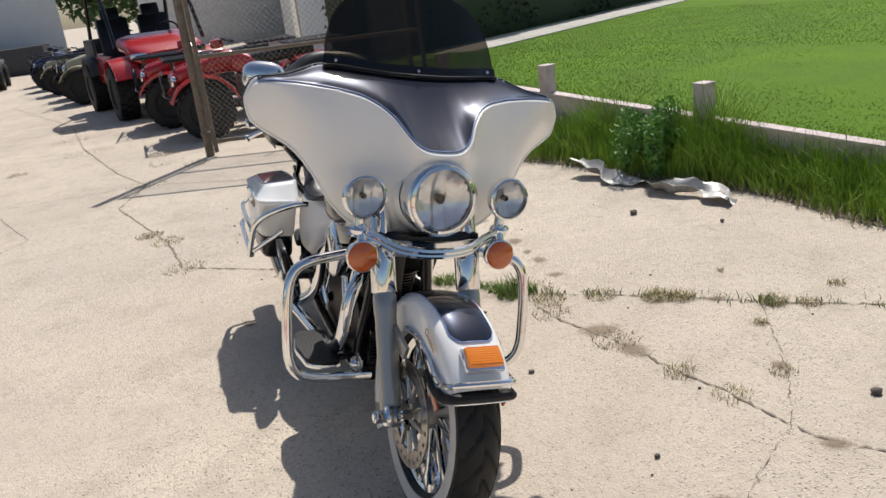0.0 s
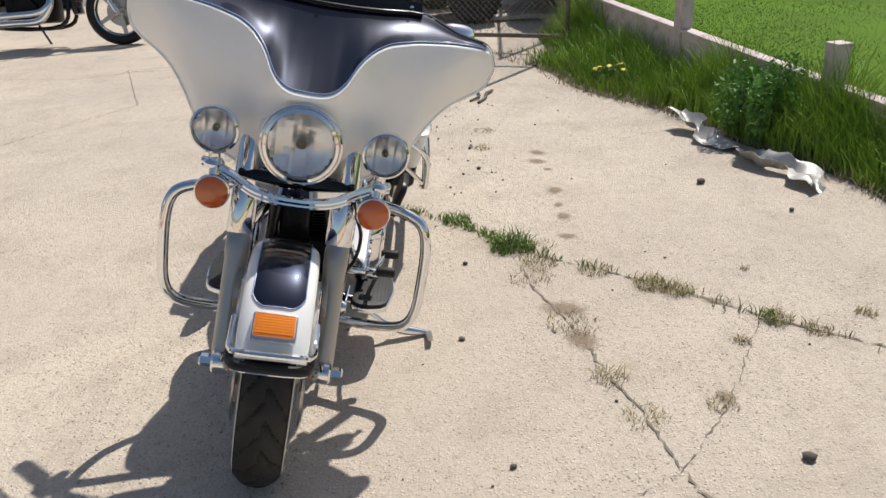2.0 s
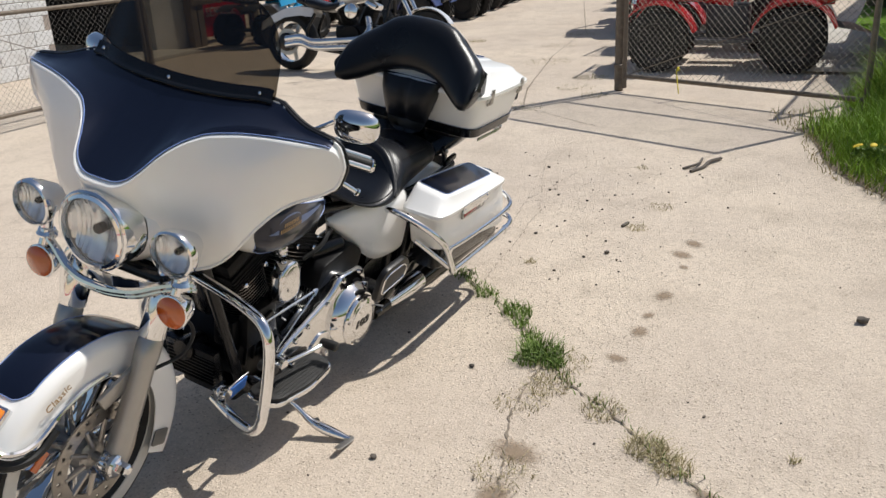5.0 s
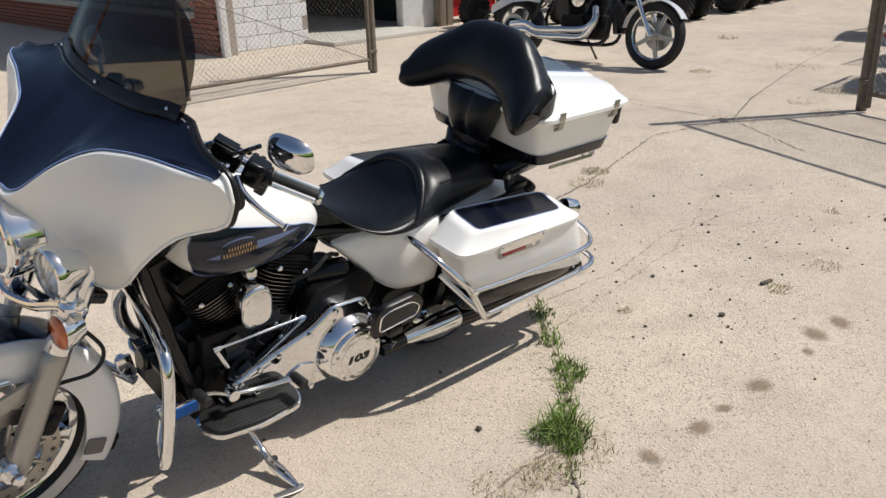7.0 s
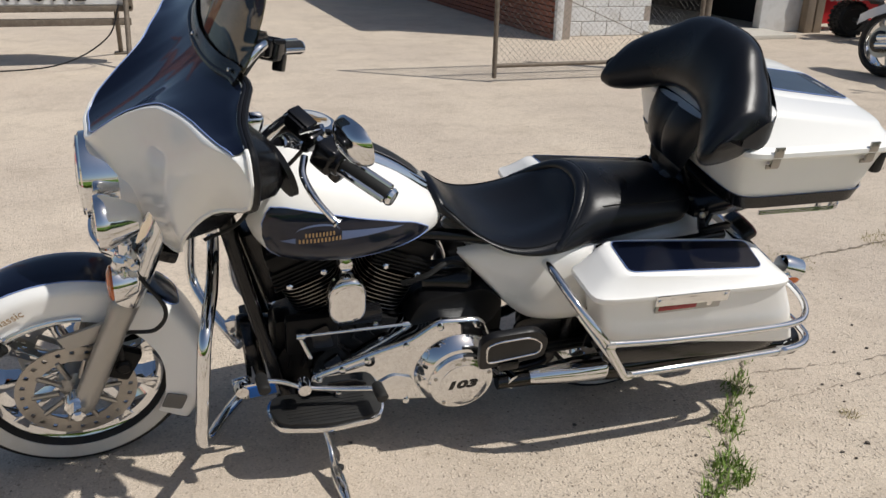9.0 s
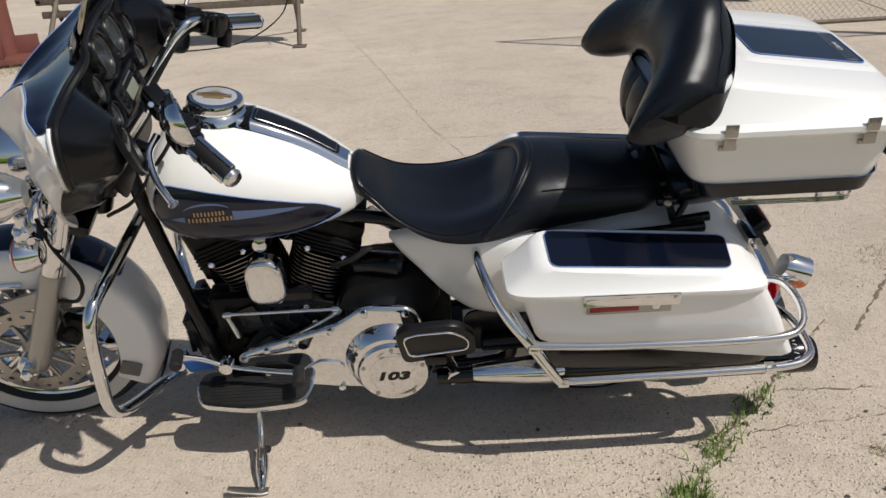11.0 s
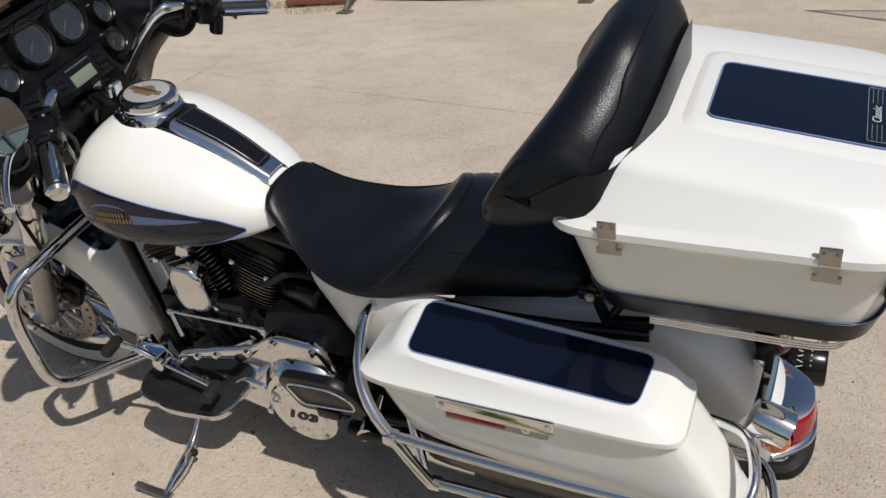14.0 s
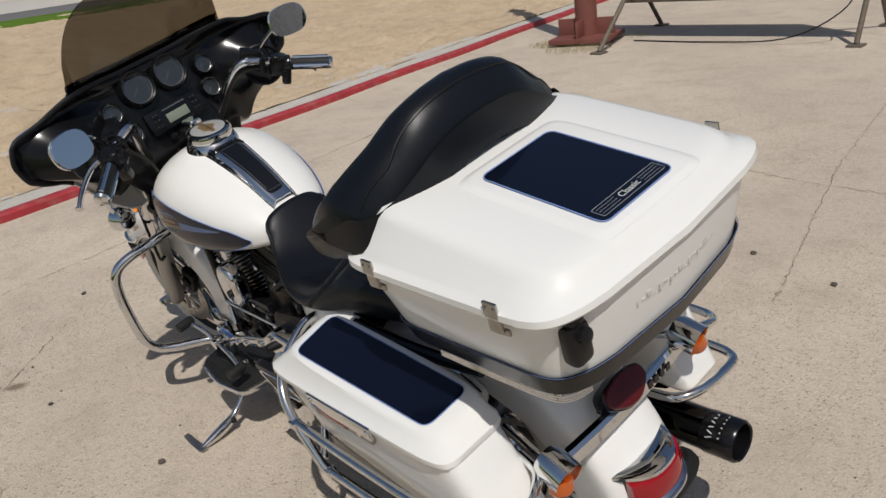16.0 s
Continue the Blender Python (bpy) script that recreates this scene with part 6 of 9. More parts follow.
part("case_lock", joined(block((0.035, 0.045, 0.075), (-1.456, 0.254, 0.945), 0.012), lathe([(0.014, 0), (0.014, 0.01), (0.008, 0.012)], (-1.473, 0.254, 0.965), (-1, 0, 0.2), 16), block((0.03, 0.03, 0.02), (-1.456, 0.254, 0.99), 0.006)), MATT, top_case, "black latch box")
part("case_badge", joined(*[block((0.0012, 0.004 + 0.004 * (k % 3), 0.0022 if k % 2 else 0.010), (-1.4845 + 0.0002 * abs(k - 8) ** 1.9, 0.115 - 0.0145 * k, 0.930 + 0.003 * (k % 3)), 0) for k in range(17)]), paint("grey_badge", (0.62, 0.60, 0.57), 0.4), top_case, "faint silver badge bars")
part("luggage_rack", joined(*[tube([(-0.97, s * 0.10, 0.765), (-1.10, s * 0.13, 0.785), (-1.36, s * 0.13, 0.788)], 0.009, 8) for s in (-1, 1)], block((0.05, 0.36, 0.012), (-1.10, 0, 0.790), 0.003), block((0.05, 0.36, 0.012), (-1.32, 0, 0.790), 0.003), *[rod((-1.06, s * 0.13, 0.785), (-1.0, s * 0.17, 0.69), 0.009) for s in (-1, 1)]), BLACK, bike, "black luggage rack")
part("rack_tray", loft([case_ring(-0.955, -1.10, 0.165, 0.728, 5), case_ring(-0.965, -1.16, 0.190, 0.752, 5), case_ring(-1.015, -1.22, 0.235, 0.805, 5)]), BLACK, bike, "black tray under the front of the top case")
for s in (-1, 1):
    hook = part("rack_bracket", joined(block((0.020, 0.016, 0.085), (-0.985, s * 0.168, 0.735), 0.004, Matrix.Rotation(radians(18), 4, "Y")), block((0.050, 0.018, 0.020), (-0.972, s * 0.172, 0.757), 0.005), block((0.10, 0.018, 0.022), (-1.04, s * 0.172, 0.700), 0.005, Matrix.Rotation(radians(8), 4, "Y"))), BLACK, bike, "black rack bracket beside the seat")
    part("bracket_bolt", lathe([(0.009, 0), (0.010, 0.005), (0.005, 0.009)], (-0.972, s * 0.182, 0.757), (0, s, 0.2), 12), STEEL, hook)


# saddlebags with lids, guards and mufflers on both sides
def bag_ring(x0, x1, y0, y1, z, s, e=7.0, tilt=0.0, n=48, roll=0.0):
    out, q = [], n // 4
    for k in range(n):
        f = -1 + 2 * (k % q) / q
        u, v = ((1, f), (-f, 1), (-1, -f), (f, -1))[k // q]
        r = (abs(u) ** e + abs(v) ** e) ** (-1 / e)
        x = (x0 + x1) / 2 + (x0 - x1) / 2 * u * r
        y = (y0 + y1) / 2 + (y1 - y0) / 2 * v * r
        out.append((x, s * y, z + tilt * (x + 0.86) - roll * (y - 0.308)))
    return out


CX = (-0.660, -0.600, -0.540, -0.470, -0.400, -0.330, -0.262)
c_top = smooth_table(CX, (0.680, 0.692, 0.702, 0.705, 0.698, 0.680, 0.648))
c_low = smooth_table(CX, (0.428, 0.422, 0.424, 0.440, 0.490, 0.562, 0.632))
c_out = smooth_table(CX, (0.212, 0.212, 0.208, 0.200, 0.182, 0.150, 0.114))


def cover_pt(u, v, s):
    x = -0.660 + 0.398 * u
    z = c_low(x) + (c_top(x) - c_low(x)) * v
    edge = min(1, min(v, 1 - v) / 0.16, min(u, 1 - u) / 0.12)
    return (x, s * (c_out(x) + 0.016 * math.sin(math.pi * v) - 0.022 * (1 - edge) ** 2.5), z)


def inset(name, bm, material, parent, label="", sharp=38):
    """A part of the side in hand, set in towards the middle."""
    return part(name, moved(bm, Matrix.Translation((0, -0.018 * s, 0))), material, parent, label, sharp)


for s in (-1, 1):
    bag = inset("saddlebag", loft([bag_ring(-0.630, -1.292, 0.245, 0.385, 0.446, s, 8, 0.15), bag_ring(-0.622, -1.296, 0.240, 0.393, 0.459, s, 8, 0.15), bag_ring(-0.600, -1.236, 0.238, 0.404, 0.55, s, 8, 0.07), bag_ring(-0.575, -1.178, 0.236, 0.408, 0.632, s, 8, 0.02)]), PEARL, bike, "hard pearl white saddlebag with a blue lid panel")
    inset("bag_bottom", loft([bag_ring(-0.655, -1.20, 0.25, 0.375, 0.370, s, 7, 0.05), bag_ring(-0.645, -1.23, 0.245, 0.385, 0.385, s, 8, 0.05), bag_ring(-0.640, -1.25, 0.246, 0.387, 0.445, s, 8, 0.13)]), BLACK, bag, "black lower bag section")
    inset("bag_lid", loft([bag_ring(-0.552, -1.180, 0.228, 0.414, 0.626, s, 8, 0.02), bag_ring(-0.547, -1.184, 0.226, 0.418, 0.634, s, 8, 0.02), bag_ring(-0.549, -1.182, 0.227, 0.417, 0.645, s, 8, 0.02), bag_ring(-0.564, -1.170, 0.229, 0.408, 0.654, s, 7, 0.025, roll=0.02), bag_ring(-0.610, -1.145, 0.231, 0.392, 0.686, s, 6, 0.07, roll=0.14), bag_ring(-0.625, -1.134, 0.234, 0.388, 0.6945, s, 6, 0.085, roll=0.15), bag_ring(-0.645, -1.120, 0.240, 0.379, 0.6975, s, 7, 0.085, roll=0.15), bag_ring(-0.80, -0.98, 0.29, 0.33, 0.6975, s, 6, 0.085, roll=0.15)]), PEARL, bag, "sloping pearl white bag lid")
    de = rounded([(-0.652, 0.248), (-1.108, 0.252), (-1.096, 0.368), (-0.656, 0.374)], 0.024, 5)
    zz = lambda x, y: 0.6995 + 0.085 * (x + 0.86) - 0.15 * (y - 0.308)
    inset("lid_panel", loft([[(-0.88 + (x + 0.88) * q, s * (0.310 + (y - 0.310) * q), zz(-0.88 + (x + 0.88) * q, 0.310 + (y - 0.310) * q)) for x, y in de] for q in (1, 0.97, 0.8, 0.6, 0.4, 0.2, 0.001)], False), NAVY, bag, "midnight blue lid panel")
    inset("pinstripe", tube([(x, s * y, zz(x, y) + 0.0004) for x, y in de], 0.0011, 6, 1, True), STRIPE, bag, "thin blue pinstripe")
    inset("latch_plate", block((0.232, 0.008, 0.034), (-0.845, s * 0.420, 0.630), 0.003, Matrix.Rotation(radians(-1), 4, "Y")), CHROME, bag, "chrome latch bar")
    inset("latch_cover", block((0.205, 0.010, 0.044), (-0.842, s * 0.412, 0.608), 0.004), SILVER, bag)
    inset("reflector", block((0.118, 0.004, 0.014), (-0.805, s * 0.419, 0.604), 0.0015), REDLENS, bag, "red side reflector")
    inset("lock", lathe([(0.009, 0), (0.009, 0.003), (0.005, 0.004)], (-0.905, s * 0.417, 0.606), (0, s, 0), 16), CHROME, bag)
    inset("latch_screw", joined(*[lathe([(0.006, 0), (0.006, 0.003), (0.003, 0.004)], (x, s * 0.424, 0.632), (0, s, 0), 12) for x in (-0.74, -0.95)]), CHROME, bag)
    g = inset("bag_guard", joined(
        tube([(-0.488, s * 0.205, 0.650), (-0.492, s * 0.262, 0.648), (-0.520, s * 0.352, 0.612), (-0.555, s * 0.402, 0.570), (-0.60, s * 0.425, 0.515), (-0.672, s * 0.432, 0.400), (-0.690, s * 0.428, 0.382)], 0.0125, 12),
        tube([(-0.690, s * 0.428, 0.385), (-0.85, s * 0.43, 0.388), (-1.05, s * 0.43, 0.390), (-1.25, s * 0.425, 0.392), (-1.318, s * 0.405, 0.398), (-1.336, s * 0.36, 0.405), (-1.326, s * 0.26, 0.41), (-1.29, s * 0.205, 0.41), (-1.22, s * 0.19, 0.41)], 0.0115, 12),
        tube([(-0.605, s * 0.427, 0.508), (-0.80, s * 0.43, 0.497), (-1.05, s * 0.43, 0.492), (-1.22, s * 0.425, 0.492), (-1.278, s * 0.405, 0.500), (-1.298, s * 0.36, 0.52), (-1.288, s * 0.30, 0.540), (-1.262, s * 0.262, 0.545), (-1.20, s * 0.24, 0.540)], 0.0105, 12)), CHROME, bike, "chrome saddlebag guard rails")
    inset("guard_clamp", joined(*[block((0.03, 0.028, 0.022), (x, s * 0.429, z), 0.006) for x, z in ((-0.612, 0.505), (-0.69, 0.385), (-1.215, 0.392))]), CHROME, g)
    inset("guard_strut", rod((-0.575, s * 0.30, 0.52), (-0.668, s * 0.42, 0.405), 0.010), CHROME, g)
    # muffler
    zm = 0.268
    ym = s * 0.262
    mu = inset("muffler", lathe([(0.022, -0.10), (0.024, 0.0), (0.027, 0.03), (0.033, 0.10), (0.038, 0.20), (0.048, 0.32), (0.050, 0.80), (0.050, 0.86)], (-0.47, ym, zm), (-1, 0, 0.012), 36), BLACKCHROME, bike, "long black chrome muffler")
    inset("heat_shield", lathe([(0.024, 0), (0.027, 0.02), (0.033, 0.08), (0.040, 0.15), (0.044, 0.24), (0.040, 0.25)], (-0.47, ym, zm + 0.004), (-1, 0, 0.012), 36), CHROME, mu, "chrome heat shield")
    inset("muffler_tip", lathe([(0.050, 0.0), (0.052, 0.006), (0.052, 0.080), (0.047, 0.087), (0.043, 0.083), (0.041, 0.02), (0.001, 0.018)], (-1.325, ym, zm + 0.010), (-1, 0, 0.012), 36), BLACK, mu, "black end cap with pale script marks")
    tips = []
    for k in range(6):
        a = 0.55 + 0.24 * k
        tips.append(moved(block((0.016 - 0.002 * k, 0.0022, 0.0012), (0, 0, 0), 0), Matrix.Translation((-1.352, ym + 0.0522 * math.cos(a), zm + 0.0105 + 0.0522 * math.sin(a))) @ Matrix.Rotation(a - math.pi / 2, 4, "X") @ Matrix.Rotation(0.35 * (-1) ** k, 4, "Z")))
        tips.append(moved(block((0.003, 0.003, 0.0012), (0, 0, 0), 0), Matrix.Translation((-1.376, ym + 0.0522 * math.cos(a + 0.1), zm + 0.0105 + 0.0522 * math.sin(a + 0.1))) @ Matrix.Rotation(a + 0.1 - math.pi / 2, 4, "X")))
    inset("tip_marks", joined(*tips), PALE, mu, "pale plain marks round the tip")
    # side cover
    inset("side_cover", sheet(lambda u, v: cover_pt(u, v, s), 26, 18, 0.012), PEARL, bike, "pearl white side cover", 50)
    # passenger footboard folded up
    fb = inset("passenger_footboard", moved(prism(rounded([(-0.10, -0.065), (0.095, -0.075), (0.10, 0.05), (0.07, 0.075), (-0.06, 0.07), (-0.105, 0.02)], 0.025), -0.012, 0.012, "y", 0.006), Matrix.Translation((-0.372, s * 0.322, 0.452)) @ Matrix.Rotation(radians(-s * 14), 4, "X") @ Matrix.Rotation(radians(6), 4, "Y")), MATT, bike, "black passenger footboard, folded up")
    inset("footboard_ring", moved(tube([(x, s * 0.0135, z) for x, z in rounded([(-0.082, -0.036), (0.075, -0.042), (0.08, 0.038), (0.05, 0.052), (-0.045, 0.048), (-0.085, 0.010)], 0.02)], 0.003, 6, 1, True), Matrix.Translation((-0.372, s * 0.322, 0.452)) @ Matrix.Rotation(radians(-s * 14), 4, "X") @ Matrix.Rotation(radians(6), 4, "Y")), CHROME, fb)
    inset("footboard_mount", block((0.06, 0.16, 0.03), (-0.37, s * 0.25, 0.385), 0.008), BLACK, fb)
    # rider footboard
    out = rounded([(0.290, 0.195), (0.306, 0.250), (0.280, 0.320), (0.14, 0.345), (-0.005, 0.330), (-0.028, 0.275), (-0.020, 0.205)], 0.032)
    board = inset("footboard", prism([(x, s * y) for x, y in out], 0.246, 0.264, "z", 0.006), CHROME, bike, "chrome-edged footboard")
    inset("footboard_pad", prism([(0.135 + (x - 0.135) * 0.95, s * (0.268 + (y - 0.268) * 0.92)) for x, y in out], 0.260, 0.276, "z", 0.005), RUBBER, board, "ribbed black rubber pad")
    inset("pad_rib", joined(*[block((0.22, 0.003, 0.002), (0.14, s * (0.222 + 0.0125 * k), 0.2762), 0) for k in range(9)]), RUBBER, board)
    inset("footboard_bracket", joined(rod((0.22, s * 0.14, 0.265), (0.22, s * 0.24, 0.250), 0.012), rod((0.05, s * 0.14, 0.265), (0.05, s * 0.24, 0.250), 0.012)), BLACK, board)
    # engine guard half
    inset("engine_guard", tube([(0.405, s * 0.03, 0.705), (0.410, s * 0.12, 0.700), (0.422, s * 0.25, 0.685), (0.438, s * 0.345, 0.668), (0.448, s * 0.390, 0.638), (0.456, s * 0.408, 0.570), (0.466, s * 0.410, 0.460), (0.474, s * 0.404, 0.370), (0.470, s * 0.380, 0.318), (0.450, s * 0.330, 0.290), (0.41, s * 0.24, 0.268), (0.345, s * 0.12, 0.240)], 0.0165, 14), CHROME, bike, "chrome engine guard")
    inset("guard_mount", joined(block((0.05, 0.014, 0.085), (0.355, s * 0.155, 0.275), 0.005, Matrix.Rotation(radians(12), 4, "Y")), lathe([(0.022, 0), (0.024, 0.015), (0.018, 0.03)], (0.36, s * 0.158, 0.29), (0, s, 0), 16)), CHROME, bike)

# frame and engine
part("main_frame", joined(*[tube([(0.40, s * 0.035, 0.92), (0.36, s * 0.07, 0.72), (0.275, s * 0.115, 0.36), (0.24, s * 0.125, 0.25), (0.15, s * 0.13, 0.215), (-0.50, s * 0.14, 0.215), (-0.60, s * 0.14, 0.30)], 0.019, 12) for s in (-1, 1)], *[tube([(0.40, s * 0.035, 0.90), (0.15, s * 0.05, 0.74), (-0.25, s * 0.09, 0.70), (-0.45, s * 0.13, 0.66), (-0.62, s * 0.14, 0.52), (-0.62, s * 0.14, 0.28)], 0.018, 12) for s in (-1, 1)]), BLACK, bike, "black tubular frame")
part("steering_head", rod((0.445, 0, 0.84), (0.385, 0, 0.985), 0.042, 20), BLACK, bike)
part("crankcase", joined(prism(rounded([(0.24, 0.26), (0.27, 0.34), (0.20, 0.44), (0.10, 0.46), (-0.06, 0.46), (-0.14, 0.42), (-0.14, 0.22), (0.18, 0.22)], 0.04), -0.115, 0.115, "y", 0.012), prism(rounded([(-0.12, 0.22), (-0.12, 0.48), (-0.36, 0.50), (-0.42, 0.44), (-0.42, 0.22)], 0.03), -0.11, 0.11, "y", 0.012)), WRINKLE, bike, "black crankcase and gearbox")
for k in range(7):
    part("case_rib", block((0.007, 0.012, 0.13), (0.215 - 0.042 * k, 0.119, 0.375), 0.002, Matrix.Rotation(radians(-10), 4, "Y")), WRINKLE, bike)
part("case_front", joined(block((0.15, 0.04, 0.125), (0.160, 0.118, 0.435), 0.016), block((0.05, 0.08, 0.10), (0.235, 0.06, 0.42), 0.014)), WRINKLE, bike, "black engine case front")
part("oil_pump", joined(prism(rounded([(0.10, 0.40), (0.16, 0.40), (0.17, 0.46), (0.12, 0.48)], 0.012), 0.11, 0.15, "y", 0.004)), BLACK, bike)
part("tappet_block", block((0.16, 0.05, 0.045), (0.04, 0.105, 0.475), 0.008), BLACK, bike)
for x, z in ((0.20, 0.43), (0.05, 0.475), (-0.02, 0.452), (0.11, 0.455)):
    part("case_bolt", lathe([(0.008, 0), (0.008, 0.007), (0.004, 0.009)], (x, 0.128, z), (0, 1, 0), 8), CHROME, bike)
part("vent_hose", tube([(-0.10, 0.10, 0.56), (-0.16, 0.13, 0.60), (-0.22, 0.12, 0.63), (-0.28, 0.09, 0.60)], 0.008, 8), RUBBER, bike)
part("solenoid", joined(lathe([(0.024, 0), (0.026, 0.006), (0.026, 0.07), (0.018, 0.08)], (-0.16, 0.125, 0.505), (-1, 0.1, 0), 20)), CHROME, bike, "chrome solenoid cap")
part("frame_cover", block((0.09, 0.10, 0.24), (0.262, -0.03, 0.60), 0.012, Matrix.Rotation(radians(16), 4, "Y")), BLACK, bike, "black cover behind the down tube")
part("oil_pan", block((0.72, 0.22, 0.06), (-0.10, 0, 0.205), 0.015), WRINKLE, bike)
reg = part("regulator", block((0.03, 0.20, 0.14), (0.315, 0, 0.33), 0.006, Matrix.Rotation(radians(14), 4, "Y")), BLACK, bike, "finned black regulator")
part("regulator_fin", joined(*[block((0.014, 0.19, 0.004), (0.335, 0, 0.28 + 0.012 * k), 0) for k in range(9)]), BLACK, reg)
part("oil_filter", lathe([(0.036, 0), (0.038, 0.01), (0.038, 0.08), (0.03, 0.09)], (0.27, -0.02, 0.37), (1, 0, 0.1), 24), BLACK, bike)
for tilt, x0 in ((22.5, 0.095), (-22.5, -0.015)):
    m = Matrix.Translation((x0, 0, 0.43)) @ Matrix.Rotation(radians(tilt), 4, "Y")
    cyl = part("cylinder", moved(lathe([(0.060, 0), (0.060, 0.28)], (0, 0, 0), (0, 0, 1), 28), m), WRINKLE, bike, "finned black cylinder")
    for k in range(13):
        h = 0.012 + 0.0135 * k
        w = 0.078 + 0.0009 * k
        o = [(w * math.copysign(abs(math.cos(a)) ** 0.62, math.cos(a)), w * 1.12 * math.copysign(abs(math.sin(a)) ** 0.62, math.sin(a))) for a in (2 * math.pi * j / 28 for j in range(28))]
        part("fin", moved(loft([[(x * q, y * q, h + z) for x, y in o] for q, z in ((0.97, -0.0022), (1.0, -0.0012), (1.0, 0.0012), (0.97, 0.0022))]), m), WRINKLE, cyl)
        part("fin_edge", moved(tube([(x * 1.0005, y * 1.0005, h) for x, y in o], 0.0011, 4, 1, True), m), STEEL, cyl)
    part("cylinder_head", moved(joined(block((0.175, 0.20, 0.06), (0, 0, 0.215), 0.012), *[block((0.185 - 0.004 * k, 0.212, 0.005), (0, 0, 0.195 + 0.012 * k), 0.002) for k in range(4)]), m), WRINKLE, cyl)
    part("rocker_box", moved(joined(block((0.165, 0.19, 0.055), (0, 0, 0.268), 0.018), *[lathe([(0.008, 0), (0.008, 0.008), (0.004, 0.010)], (x, y, 0.294), (0, 0, 1), 6) for x in (-0.06, 0.06) for y in (-0.07, 0.07)]), m), WRINKLE, cyl, "black rocker box")
    part("head_bolt", moved(joined(*[lathe([(0.010, 0), (0.010, 0.01), (0.006, 0.013)], (x, 0.107, 0.20), (0, 1, 0), 6) for x in (-0.05, 0.05)]), m), CHROME, cyl)
    for k in (-1, 1):
        part("pushrod_tube", moved(rod((k * 0.03, -0.115, -0.08), (k * 0.03, -0.112, 0.22), 0.011), m), CHROME, cyl)
ho = rounded([(0.034, 0.500), (0.104, 0.496), (0.124, 0.530), (0.124, 0.600), (0.100, 0.640), (0.045, 0.642), (0.018, 0.608), (0.016, 0.530)], 0.022)
horn = part("horn_cover", prism(ho, 0.125, 0.182, "y", 0.02, 5), CHROME, bike, "rounded chrome horn cover")
part("horn_stud", lathe([(0.022, 0), (0.025, 0.012), (0.018, 0.028), (0.006, 0.032)], (0.072, 0.12, 0.668), (0, 1, 0.1), 20), CHROME, horn)
part("air_cleaner", lathe([(0.10, 0), (0.105, 0.02), (0.10, 0.05), (0.08, 0.065), (0.03, 0.070), (0.001, 0.070)], (0.04, -0.13, 0.60), (0, -1, 0), 40), CHROME, bike, "round chrome air cleaner")
# primary cover
PRIM = Matrix.Translation((0, -0.022, -0.034))
pc = rounded([(0.178, 0.378), (0.172, 0.345), (0.110, 0.305), (-0.02, 0.262), (-0.20, 0.238), (-0.315, 0.262), (-0.352, 0.345), (-0.345, 0.460), (-0.315, 0.525), (-0.180, 0.535), (-0.105, 0.480), (0.03, 0.440), (0.150, 0.400)], 0.03)
prim = part("primary_cover", moved(prism(pc, 0.105, 0.238, "y", 0.016, 4), PRIM), CHROME, bike, "chrome primary drive cover")
part("primary_recess", moved(prism(rounded([(0.135, 0.362), (0.115, 0.334), (0.045, 0.318), (0.015, 0.345), (0.06, 0.364)], 0.012), 0.2375, 0.2405, "y", 0.001), PRIM), BLACK, prim)
part("inspection_cover", moved(joined(prism(rounded([(0.005, 0.330), (0.015, 0.290), (-0.10, 0.262), (-0.12, 0.345), (-0.055, 0.365)], 0.02), 0.236, 0.245, "y", 0.004)), PRIM), CHROME, prim)
part("cover_bolt", moved(joined(*[lathe([(0.010, 0), (0.010, 0.010), (0.005, 0.013)], (x, 0.236, z), (0, 1, 0), 12) for x, z in ((0.155, 0.376), (0.09, 0.404), (0.02, 0.426), (-0.09, 0.462), (-0.185, 0.516), (-0.295, 0.510), (-0.335, 0.44), (0.10, 0.318), (-0.10, 0.258))]), PRIM), CHROME, prim)
part("derby_bulge", moved(lathe([(0.128, 0), (0.124, 0.012), (0.108, 0.035), (0.100, 0.042)], (-0.245, 0.232, 0.352), (0, 1, 0), 56), PRIM), CHROME, prim)
part("derby_cover", moved(lathe([(0.098, 0), (0.099, 0.006), (0.094, 0.012), (0.076, 0.014), (0.070, 0.0175), (0.001, 0.0175)], (-0.252, 0.272, 0.338), (0, 1, 0.0), 56), PRIM), CHROME, prim, "round chrome clutch cover")
part("derby_face", moved(lathe([(0.0685, 0), (0.068, 0.0015), (0.001, 0.0015)], (-0.252, 0.289, 0.338), (0, 1, 0), 48), PRIM), CHROME, prim)
part("derby_screw", moved(joined(*[lathe([(0.006, 0), (0.006, 0.003), (0.003, 0.004)], (-0.252 + 0.085 * math.cos(a), 0.284, 0.338 + 0.085 * math.sin(a)), (0, 1, 0), 10) for a in (2 * math.pi * k / 5 + 0.3 for k in range(5))]), PRIM), STEEL, prim)
letters("103", 0.040, PRIM @ Matrix.Translation((-0.252, 0.2908, 0.334)) @ Matrix.Rotation(math.pi, 4, "Z") @ Matrix.Rotation(radians(90), 4, "X") @ Matrix(((1.55, 0.30, 0, 0), (0, 0.92, 0, 0), (0, 0, 1, 0), (0, 0, 0, 1))), BLACK, prim, "cover_lettering", 0.0012, "bold black raised numerals", 0.0019)
part("gear_cover", prism(rounded([(-0.10, 0.44), (-0.14, 0.53), (-0.33, 0.56), (-0.40, 0.50), (-0.36, 0.42)], 0.03), 0.08, 0.16, "y", 0.012), WRINKLE, bike)
